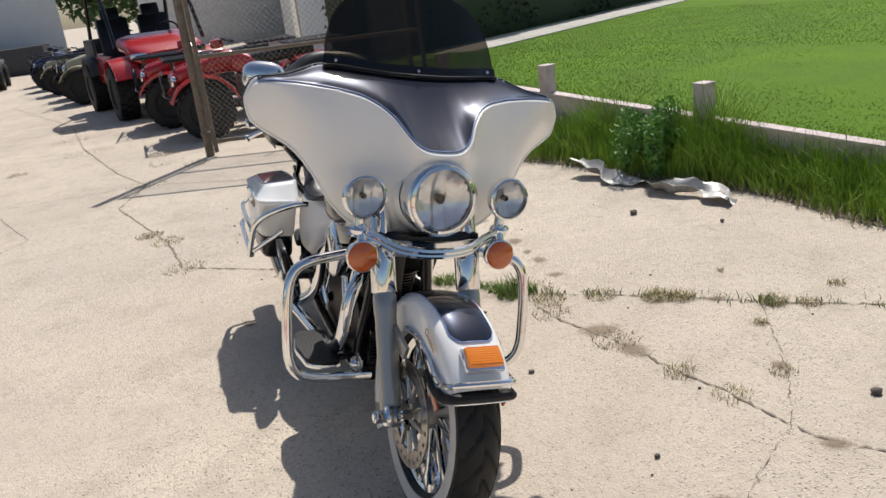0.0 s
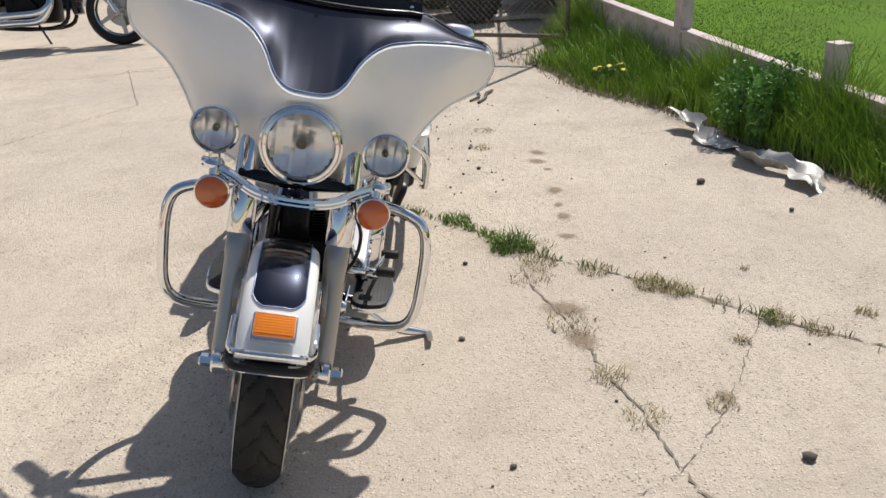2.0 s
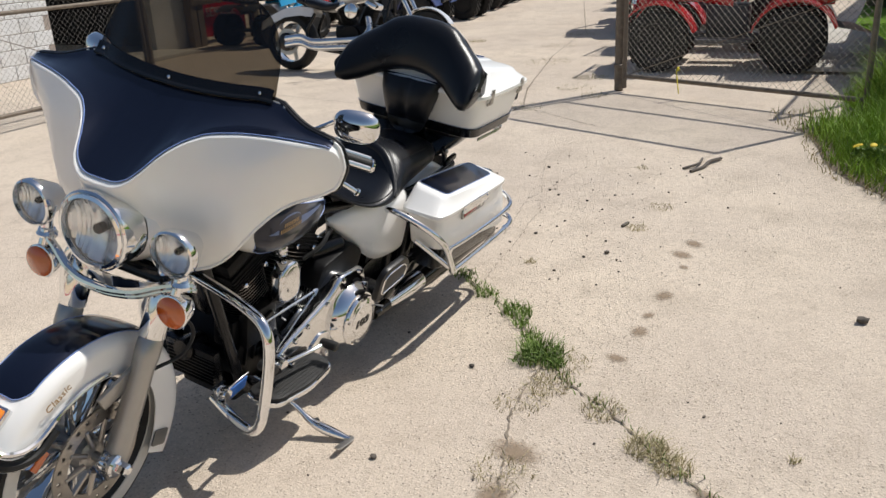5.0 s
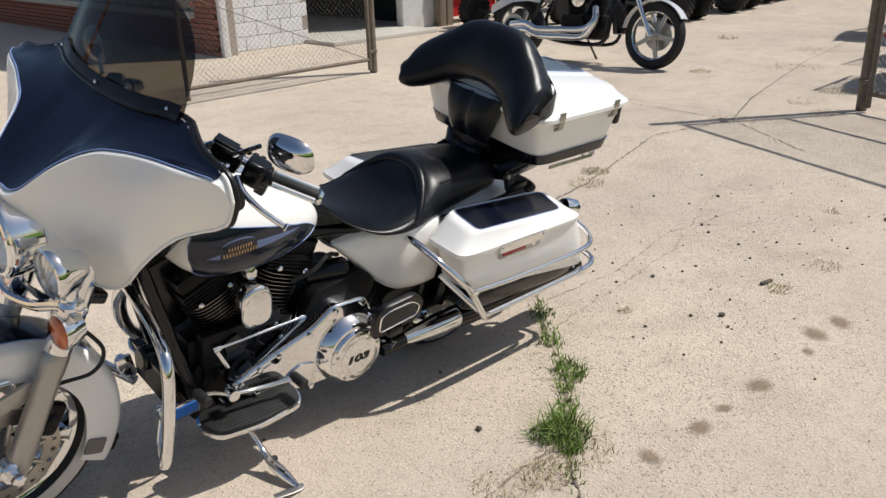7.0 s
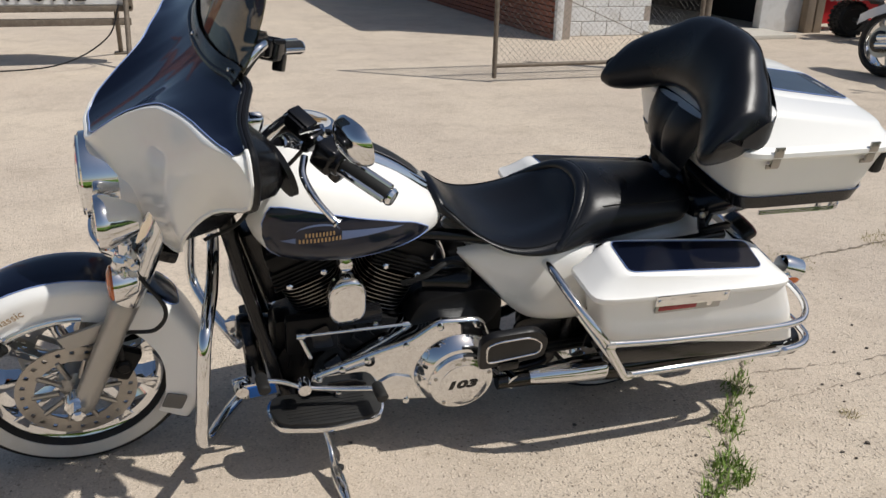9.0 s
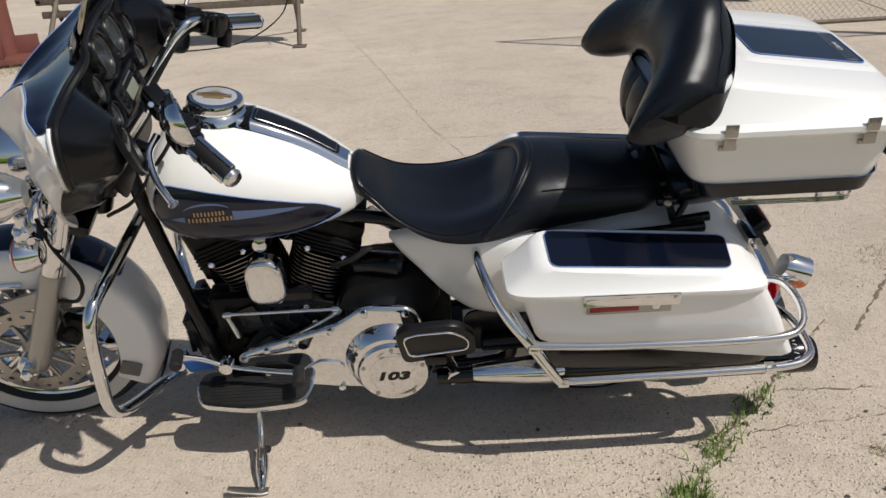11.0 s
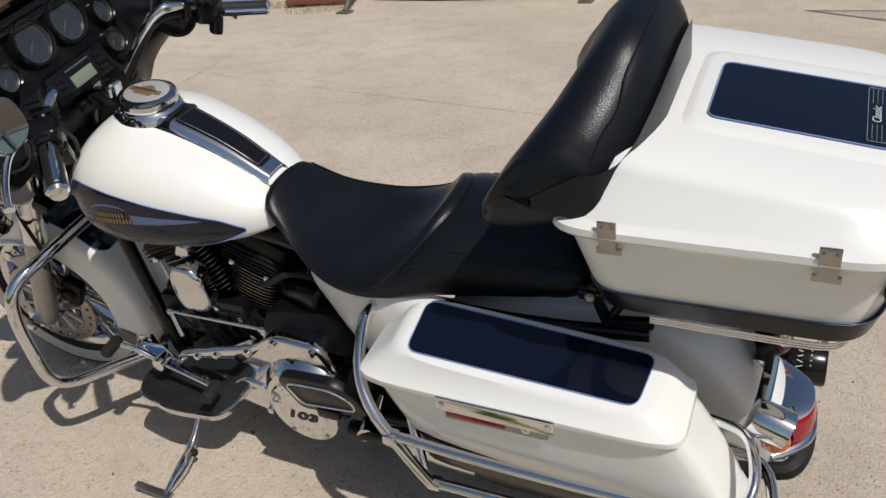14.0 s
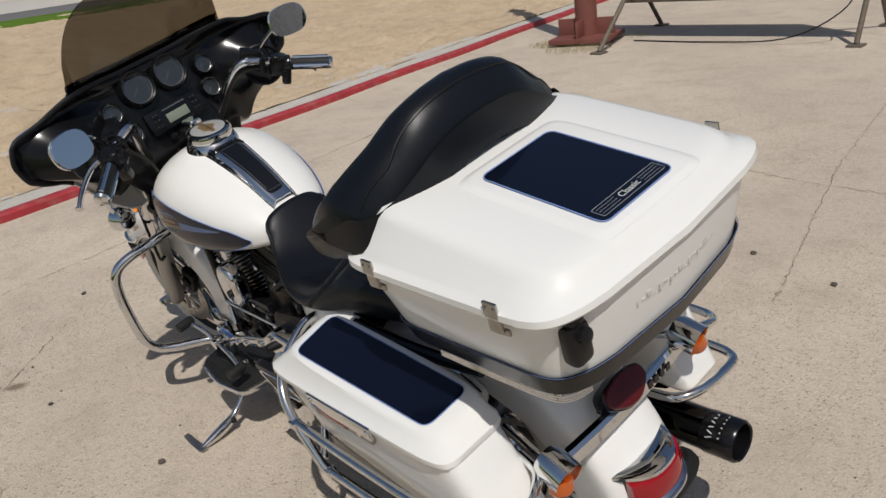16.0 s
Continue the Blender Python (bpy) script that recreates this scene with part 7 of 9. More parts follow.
part("starter", lathe([(0.035, 0), (0.038, 0.01), (0.038, 0.13), (0.03, 0.14)], (-0.17, 0.07, 0.545), (-1, 0.35, 0.1), 24), BLACK, bike, "black starter housing")
part("shift_rod", joined(rod((0.205, 0.150, 0.452), (-0.115, 0.150, 0.452), 0.0055, 10), *[lathe([(0.010, -0.012), (0.011, 0), (0.010, 0.012)], (x, 0.15, z), (1, 0, 0), 12) for x, z in ((0.195, 0.452), (-0.105, 0.452))], rod((0.20, 0.15, 0.455), (0.17, 0.17, 0.385), 0.007)), CHROME, bike, "chrome shift linkage")
part("shift_lever", joined(tube([(0.315, 0.265, 0.412), (0.26, 0.25, 0.385), (0.20, 0.245, 0.350), (0.10, 0.255, 0.335), (0.005, 0.275, 0.338)], 0.0075, 10), lathe([(0.018, -0.02), (0.020, 0), (0.018, 0.02)], (0.20, 0.24, 0.350), (0, 1, 0), 16)), CHROME, bike, "chrome heel-toe shift lever")
part("shift_peg", joined(*[lathe([(0.013, 0), (0.0165, 0.006), (0.0165, 0.058), (0.012, 0.062)], at, (-0.1, 1, 0), 16) for at in ((0.316, 0.250, 0.414), (0.003, 0.262, 0.341))]), RUBBER, bike, "black rubber shift pegs")
TAG = Matrix.Translation((0.306, 0.158, 0.284)) @ Matrix.Rotation(radians(-16), 4, "X") @ Matrix.Rotation(radians(8), 4, "Y")
tag = part("oil_tag", moved(block((0.092, 0.005, 0.078), (0, 0, 0), 0.004), TAG), CHROME, bike, "chrome plate with a blue sticker")
part("tag_sticker", moved(block((0.076, 0.004, 0.052), (0, 0.0035, 0.001), 0.001), TAG), BLUETAG, tag, "blue sticker")
# side stand: its foot reaches the ground on the left
stand = part("side_stand", tube([(0.175, 0.12, 0.235), (0.155, 0.20, 0.200), (0.137, 0.265, 0.158), (0.130, 0.325, 0.120), (0.124, 0.37, 0.108), (0.118, 0.42, 0.103), (0.112, 0.470, 0.101)], lambda k: 0.0085 + (0.0095 * math.sin(math.pi * min(1, (k - 0.42) / 0.56)) if k > 0.42 else 0), 12), CHROME, bike, "chrome side stand, folded out")
part("stand_foot", loft([soft_ring(x, y, z, w, t, 4, 16) for x, y, z, w, t in ((0.096, 0.468, 0.099, 0.010, 0.004), (0.112, 0.470, 0.100, 0.014, 0.005), (0.146, 0.472, 0.107, 0.012, 0.003), (0.186, 0.474, 0.117, 0.011, 0.0025), (0.200, 0.474, 0.121, 0.009, 0.0025))]), STEEL, stand, "flat pale steel foot of the stand")
part("stand_bumper", lathe([(0.007, 0), (0.010, 0.004), (0.010, 0.016), (0.006, 0.020)], (0.124, 0.335, 0.118), (-1, 0.2, -0.2), 14), RUBBER, stand, "black rubber bumper")
# rear fender, tail lamp and signals
RP = [(-0.62, 0.60), (-0.78, 0.662), (-0.95, 0.682), (-1.08, 0.658), (-1.19, 0.602), (-1.272, 0.515), (-1.330, 0.415), (-1.358, 0.312)]
rc = curve_points([(x, 0, z) for x, z in RP], 5)


def rear_pt(i, v, grow=0.0):
    p = rc[i]
    d = (rc[min(i + 1, len(rc) - 1)] - rc[max(i - 1, 0)]).normalized()
    nrm = Vector((d.z, 0, -d.x)) if (Vector((d.z, 0, -d.x)) - 0 * d).dot(p - Vector((-0.848, 0, 0.31))) > 0 else Vector((-d.z, 0, d.x))
    a = abs(v)
    if a < 0.6:
        k = a / 0.6 * math.pi / 2
        y, off = 0.112 * math.sin(k), -0.038 * (1 - math.cos(k)) ** 1.2
    else:
        y, off = 0.114, -0.038 - 0.10 * (a - 0.6) / 0.4
    return p + nrm * (off + grow) + Vector((0, math.copysign(y + grow * 0.3, v), 0))


rf = part("rear_fender", sheet(lambda u, v: rear_pt(round(u * (len(rc) - 1)), 2 * v - 1), len(rc) - 1, 26, 0.003), PEARL, bike, "pearl white rear fender")
part("fender_edge", tube([rear_pt(len(rc) - 1, v, 0.024) for v in np.linspace(-1, 1, 24)], 0.020, 8, 1), RUBBER, rf, "black rubber edge trim")


def lamp_ring(z, back, half, deep=0.075, hollow=-1.27, n=22):
    """One level of the tail lamp: an arc bowed to the rear, closed inside the fender."""
    arc = [(back + deep * abs(math.sin(a)) ** 2.6, half * math.sin(a), z) for a in np.linspace(-math.pi / 2, math.pi / 2, n)]
    return arc + [(hollow, half * 0.9, z), (hollow, -half * 0.9, z)]


tail = part("tail_lamp", loft([lamp_ring(z, b, h) for z, b, h in ((0.318, -1.378, 0.106), (0.328, -1.392, 0.112), (0.338, -1.393, 0.112), (0.345, -1.384, 0.104), (0.402, -1.379, 0.092), (0.410, -1.388, 0.097), (0.417, -1.387, 0.096), (0.422, -1.376, 0.090), (0.421, -1.345, 0.082))]), CHROME, bike, "chrome-framed red tail lamp")
part("tail_lens", loft([lamp_ring(z, b, h, 0.038, -1.32) for z, b, h in ((0.348, -1.382, 0.088), (0.351, -1.392, 0.088), (0.375, -1.395, 0.087), (0.402, -1.389, 0.084), (0.406, -1.380, 0.083))]), REDLENS, tail, "curved bright red tail lens")
part("tail_edge", tube([lamp_ring(0.333, -1.396, 0.113)[k] for k in range(22)], 0.005, 8, 1), CHROME, tail)
part("light_bar", joined(loft([[(-1.297 + 0.25 * y * y + a, y, 0.536 + b) for a, b in ((0.012, 0.017), (-0.004, 0.019), (-0.011, 0.012), (-0.013, -0.014), (-0.008, -0.019), (0.012, -0.017))] for y in np.linspace(-0.225, 0.225, 15)]), block((0.03, 0.10, 0.025), (-1.275, 0, 0.530), 0.004)), CHROME, bike, "flat chrome rear light bar")
for k in range(4):
    part("bar_mark", block((0.003, 0.014, 0.018), (-1.3085, -0.085 - 0.022 * k, 0.536), 0), BLACK, bike)
bo = rounded([(-0.036, -0.024), (-0.008, -0.068), (0.024, -0.060), (0.034, 0.0), (0.024, 0.060), (-0.008, 0.068), (-0.036, 0.024)], 0.018)
bx = Matrix.Translation((-1.300, -0.008, 0.580)) @ Matrix.Rotation(radians(-54), 4, "Y")
bl_ = part("brake_lamp", moved(loft([[(x * q, y * q, z) for x, y in bo] for q, z in ((1.04, -0.03), (1.06, 0.0), (1.05, 0.006), (1.0, 0.008))]), bx), BLACK, bike, "oval brake lamp in a black bezel")
part("brake_lens", moved(loft([[(x * q, y * q, z) for x, y in bo] for q, z in ((1.0, 0.004), (0.99, 0.010), (0.93, 0.014), (0.5, 0.017))]), bx), BRAKERED, bl_, "dark red brake lens")
for s in (-1, 1):
    sg = part("rear_signal", lathe([(0.010, -0.040), (0.030, -0.036), (0.036, -0.020), (0.037, 0.020), (0.0375, 0.030), (0.035, 0.029), (0.032, 0.006)], (-1.312, s * 0.232, 0.568), (-1, s * 0.08, -0.38), 32), CHROME, bike, "chrome rear turn signal")
    part("signal_lens", joined(lathe([(0.0335, 0.0), (0.0335, 0.012), (0.026, 0.020), (0.0005, 0.023)], (-1.312, s * 0.232, 0.566), (-1, s * 0.08, -0.45), 28), lathe([(0.026, 0.015), (0.026, 0.036), (0.020, 0.044), (0.0005, 0.047)], (-1.314, s * 0.236, 0.566), (-0.3, s * 0.3, -1), 24)), AMBERDARK, sg, "amber lens")
    part("fender_strut", prism(rounded([(-0.58, 0.46), (-0.58, 0.60), (-0.80, 0.605), (-0.97, 0.595), (-1.03, 0.56), (-0.98, 0.46)], 0.03), s * 0.122, s * 0.140, "y", 0.006), PEARL, bike, "pearl white fender strut cover")
    part("strut_edge", tube([(x, s * 0.141, z) for x, z in ((-0.60, 0.601), (-0.70, 0.604), (-0.80, 0.606), (-0.90, 0.602), (-0.97, 0.595), (-1.02, 0.565))], 0.005, 8, 3), CHROME, bike, "chrome strut edge")
    part("bag_rail", tube([(-0.52, s * 0.150, 0.655), (-0.70, s * 0.178, 0.664), (-0.90, s * 0.182, 0.668), (-1.08, s * 0.165, 0.672)], 0.016, 10), BLACK, bike, "black rail between seat and saddlebag")
    part("shock", joined(lathe([(0.026, 0), (0.028, 0.02), (0.028, 0.12), (0.02, 0.26)], (-0.70, s * 0.16, 0.30), (-0.25, 0, 1), 20)), BLACK, bike)
part("swing_arm", joined(*[rod((-0.50, s * 0.15, 0.30), (-0.87, s * 0.15, 0.31), 0.024, 12) for s in (-1, 1)]), BLACK, bike)
part("belt_guard", prism(rounded([(-0.45, 0.40), (-0.95, 0.46), (-1.0, 0.30), (-0.46, 0.26)], 0.04), 0.125, 0.135, "y", 0.003), BLACK, bike)
part("exhaust_pipe", joined(tube([(0.27, -0.10, 0.62), (0.34, -0.17, 0.52), (0.30, -0.19, 0.36), (0.10, -0.20, 0.26), (-0.38, -0.26, 0.245)], 0.023, 12), tube([(-0.20, -0.10, 0.60), (-0.28, -0.16, 0.50), (-0.32, -0.18, 0.34), (-0.40, -0.24, 0.25)], 0.023, 12), tube([(-0.32, -0.12, 0.30), (-0.36, 0.05, 0.27), (-0.42, 0.26, 0.272)], 0.022, 12)), CHROME, bike, "chrome exhaust pipes")

# ---- beyond the machine: yard, building and parked vehicles ----
REDBODY = paint("red_plastic_body", (0.42, 0.015, 0.02), 0.25, var=0.08, coat=0.6)
CREAM = paint("cream_camouflage", (0.42, 0.40, 0.30), 0.4, var=0.3, scale=7)
DKBLUE = paint("dark_blue_plastic", (0.012, 0.025, 0.12), 0.3, var=0.1, coat=0.5)
SKYBLUE = paint("bright_blue_plastic", (0.02, 0.30, 0.55), 0.3, var=0.08, coat=0.5)
WHITEBODY = paint("white_plastic_body", (0.68, 0.68, 0.68), 0.3, var=0.05, coat=0.5)
GUN = paint("dark_grey_plastic", (0.045, 0.045, 0.048), 0.5, var=0.15)
WOOD = paint("weathered_wood", (0.21, 0.165, 0.12), 0.85, var=0.3, scale=5, bump=0.5, bscale=50)
GLASS = clear("window_glass", (0.72, 0.76, 0.75), 0.02)
SIGNRED = paint("red_sign_paint", (0.50, 0.012, 0.02), 0.4, var=0.08)
BRICKRED = paint("rust_red_steel", (0.19, 0.065, 0.05), 0.65, var=0.25, scale=6, bump=0.3)


def knob_tyre(at, r, half, parent, hub_mat, rows=3, lugs=22):
    at = Vector(at)
    prof = [(r * 0.55, -half * 0.8), (r * 0.60, -half), (r * 0.82, -half * 1.05), (r * 0.93, -half * 0.9), (r * 0.95, 0), (r * 0.93, half * 0.9), (r * 0.82, half * 1.05), (r * 0.60, half), (r * 0.55, half * 0.8)]
    bms = [lathe(prof, at, (0, 1, 0), 28)]
    for row in range(rows):
        y = half * (-0.72 + 1.44 * row / (rows - 1))
        for k in range(lugs):
            a = 2 * math.pi * (k + 0.5 * (row % 2)) / lugs
            bms.append(block((r * 0.16, half * 0.5, r * 0.075), (0, 0, 0), 0.0, Matrix.Translation(at) @ Matrix.Rotation(a, 4, "Y") @ Matrix.Translation((0, y, r * 0.965))))
    tyre = part("wheel", bms[0], RUBBER, parent, "knobbly black tyre")
    tagged(part("tread_lug", joined(*bms[1:]), RUBBER, tyre), kind="stuff")
    part("rim", lathe([(r * 0.56, -half * 0.7), (r * 0.50, -half * 0.3), (r * 0.2, -half * 0.2), (r * 0.12, 0), (r * 0.2, half * 0.2), (r * 0.50, half * 0.3), (r * 0.56, half * 0.7)], at, (0, 1, 0), 20), hub_mat, tyre)
    for s in (-1, 1):
        part("hub_spoke", joined(*[rod(at + Vector((0.05 * math.cos(a), s * half * 0.35, 0.05 * math.sin(a))), at + Vector((r * 0.52 * math.cos(a), s * half * 0.45, r * 0.52 * math.sin(a))), 0.010, 6) for a in (2 * math.pi * k / 6 for k in range(6))]), SILVER, tyre)
    return tyre


def arch(cx, cz, r, y0, y1, a0, a1, t=0.02, n=14):
    """A curved mudguard over a wheel between two sides."""
    rings = []
    for k in range(n + 1):
        a = radians(a0 + (a1 - a0) * k / n)
        c, s = math.cos(a), math.sin(a)
        rings.append([(cx + (r + q) * c, y, cz + (r + q) * s) for y, q in ((y0, -0.012), ((y0 + y1) / 2, 0.0), (y1, -0.012), (y1, -0.012 - t), ((y0 + y1) / 2, -t), (y0, -0.012 - t))])
    return loft(rings)


def quad(body, label, m, group, rack=True):
    """A utility quad bike: x forward, about 1.9 m long."""
    ob = thing("quad_bike", label, "quad bike", m, group)
    for x in (-0.64, 0.64):
        for s in (-1, 1):
            knob_tyre((x, s * 0.42, 0.31), 0.31, 0.115, ob, GUN)
    for s in (-1, 1):
        part("front_guard", arch(0.64, 0.30, 0.40, s * 0.20, s * 0.56, 22, 165), body, ob)
        part("rear_guard", arch(-0.64, 0.30, 0.41, s * 0.20, s * 0.56, 15, 160), body, ob)
        part("headlamp", lathe([(0.02, -0.06), (0.06, -0.03), (0.065, 0.0), (0.05, 0.012), (0.001, 0.018)], (0.93, s * 0.25, 0.66), (1, s * 0.2, 0.1), 18), CHROME, ob, "round head lamp")
        part("footwell", block((0.55, 0.20, 0.04), (0.0, s * 0.36, 0.30), 0.01), GUN, ob)
        part("suspension", joined(rod((0.60, s * 0.12, 0.52), (0.64, s * 0.34, 0.30), 0.025, 10), rod((-0.60, s * 0.12, 0.52), (-0.64, s * 0.34, 0.30), 0.025, 10), rod((0.64, s * 0.1, 0.28), (0.64, s * 0.36, 0.29), 0.018, 8), rod((-0.64, s * 0.1, 0.28), (-0.64, s * 0.36, 0.29), 0.018, 8)), GUN, ob)
        part("grip", rod((0.28, s * 0.22, 1.02), (0.22, s * 0.38, 1.0), 0.017, 10), RUBBER, ob)
    part("hood", loft([soft_ring(0.95, 0, 0.66, 0.20, 0.06, 3.5, 24), soft_ring(0.85, 0, 0.70, 0.30, 0.09, 3.5, 24), soft_ring(0.62, 0, 0.74, 0.32, 0.11, 3.5, 24), soft_ring(0.40, 0, 0.78, 0.24, 0.13, 3, 24), soft_ring(0.22, 0, 0.78, 0.14, 0.13, 3, 24)]), body, ob)
    part("tank_cover", loft([soft_ring(0.30, 0, 0.78, 0.15, 0.12, 3, 20), soft_ring(0.12, 0, 0.74, 0.16, 0.13, 3, 20), soft_ring(-0.05, 0, 0.66, 0.15, 0.12, 3, 20)]), body, ob)
    part("seat", loft([soft_ring(0.10, 0, 0.76, 0.10, 0.06, 3, 20), soft_ring(-0.10, 0, 0.76, 0.16, 0.075, 3, 20), soft_ring(-0.40, 0, 0.78, 0.19, 0.08, 3, 20), soft_ring(-0.70, 0, 0.80, 0.18, 0.07, 3, 20)]), LEATHER, ob, "black quad seat")
    part("tail", loft([soft_ring(-0.45, 0, 0.66, 0.26, 0.09, 3.5, 20), soft_ring(-0.75, 0, 0.68, 0.30, 0.08, 3.5, 20), soft_ring(-0.98, 0, 0.66, 0.22, 0.05, 3.5, 20)]), body, ob)
    part("engine", joined(block((0.42, 0.30, 0.34), (0.0, 0, 0.46), 0.04), block((0.9, 0.16, 0.10), (0, 0, 0.30), 0.03)), GUN, ob)
    part("bumper", joined(tube([(0.92, -0.28, 0.46), (1.02, -0.20, 0.50), (1.04, 0, 0.52), (1.02, 0.20, 0.50), (0.92, 0.28, 0.46)], 0.018, 8), tube([(1.02, -0.18, 0.50), (1.03, -0.15, 0.70), (1.02, 0, 0.76), (1.03, 0.15, 0.70), (1.02, 0.18, 0.50)], 0.015, 8)), BLACK, ob)
    part("handlebar", tube([(0.24, -0.36, 1.0), (0.30, -0.20, 1.03), (0.34, 0, 0.96), (0.30, 0.20, 1.03), (0.24, 0.36, 1.0)], 0.013, 8), BLACK, ob)
    part("pod", block((0.14, 0.20, 0.10), (0.36, 0, 0.98), 0.035), body, ob)
    if rack:
        for x0, x1 in ((0.38, 0.98), (-1.02, -0.42)):
            z = 0.885
            bars = [rod((x0, y, z), (x1, y, z), 0.010, 8) for y in np.linspace(-0.40, 0.40, 8)]
            bars += [tube([(x0, -0.46, z), (x1, -0.46, z), (x1, 0.46, z), (x0, 0.46, z)], 0.014, 8, 1, True)]
            bars += [rod((x, s * 0.22, 0.72), (x, s * 0.26, z), 0.010, 6) for x in (x0 + 0.1, x1 - 0.1) for s in (-1, 1)]
            part("cargo_rack", joined(*bars), BLACK, ob, "black tubular rack")
    return ob


def sport_quad(body, label, m, group):
    ob = thing("sport_quad", label, "quad bike", m, group)
    for x, r, half in ((-0.58, 0.26, 0.13), (0.60, 0.27, 0.10)):
        for s in (-1, 1):
            knob_tyre((x, s * 0.46, r), r, half, ob, SILVER)
    for s in (-1, 1):
        part("front_guard", arch(0.60, 0.30, 0.36, s * 0.16, s * 0.50, 40, 150, 0.015), body, ob)
        part("rear_guard", arch(-0.58, 0.30, 0.38, s * 0.14, s * 0.46, 30, 130, 0.015), GUN, ob)
        part("side_shroud", loft([[(0.55, s * 0.10, 0.80), (0.55, s * 0.13, 0.80), (0.55, s * 0.20, 0.62), (0.55, s * 0.17, 0.62)], [(0.30, s * 0.12, 0.90), (0.30, s * 0.16, 0.90), (0.30, s * 0.24, 0.62), (0.30, s * 0.20, 0.62)], [(0.05, s * 0.10, 0.80), (0.05, s * 0.13, 0.80), (0.05, s * 0.20, 0.58), (0.05, s * 0.16, 0.58)]]), body, ob)
        part("wishbone", joined(rod((0.55, s * 0.12, 0.35), (0.62, s * 0.40, 0.27), 0.016, 8), rod((0.68, s * 0.12, 0.42), (0.62, s * 0.40, 0.32), 0.016, 8), rod((0.50, s * 0.14, 0.68), (0.62, s * 0.34, 0.32), 0.028, 10)), SILVER, ob)
        part("grip", rod((0.24, s * 0.22, 0.98), (0.18, s * 0.38, 0.96), 0.017, 10), RUBBER, ob)
    part("nose", loft([soft_ring(0.92, 0, 0.66, 0.08, 0.03, 3, 20), soft_ring(0.75, 0, 0.74, 0.16, 0.06, 3, 20), soft_ring(0.45, 0, 0.82, 0.18, 0.08, 3, 20), soft_ring(0.25, 0, 0.82, 0.12, 0.10, 3, 20)]), body, ob)
    part("seat", loft([soft_ring(0.28, 0, 0.82, 0.09, 0.05, 3, 20), soft_ring(0.0, 0, 0.74, 0.11, 0.06, 3, 20), soft_ring(-0.4, 0, 0.76, 0.13, 0.06, 3, 20), soft_ring(-0.85, 0, 0.82, 0.11, 0.04, 3, 20)]), LEATHER, ob)
    part("tail_cover", loft([soft_ring(-0.40, 0, 0.68, 0.14, 0.05, 3, 20), soft_ring(-0.95, 0, 0.78, 0.12, 0.03, 3, 20)]), GUN, ob)
    part("engine", joined(block((0.36, 0.26, 0.36), (0.08, 0, 0.46), 0.04), lathe([(0.08, -0.16), (0.09, -0.14), (0.09, 0.14), (0.08, 0.16)], (0.05, 0, 0.40), (0, 1, 0), 20)), SILVER, ob)
    part("frame", joined(*[tube([(0.55, s * 0.10, 0.75), (0.50, s * 0.14, 0.30), (-0.25, s * 0.14, 0.28), (-0.40, s * 0.12, 0.66)], 0.018, 8) for s in (-1, 1)], rod((-0.58, -0.42, 0.26), (-0.58, 0.42, 0.26), 0.03, 10)), GUN, ob)
    part("handlebar", tube([(0.20, -0.36, 0.96), (0.28, -0.18, 1.0), (0.30, 0.18, 1.0), (0.20, 0.36, 0.96)], 0.012, 8), BLACK, ob)
    part("bumper", tube([(0.80, -0.14, 0.40), (0.95, -0.12, 0.55), (0.95, 0.12, 0.55), (0.80, 0.14, 0.40)], 0.015, 8), SILVER, ob)
    return ob


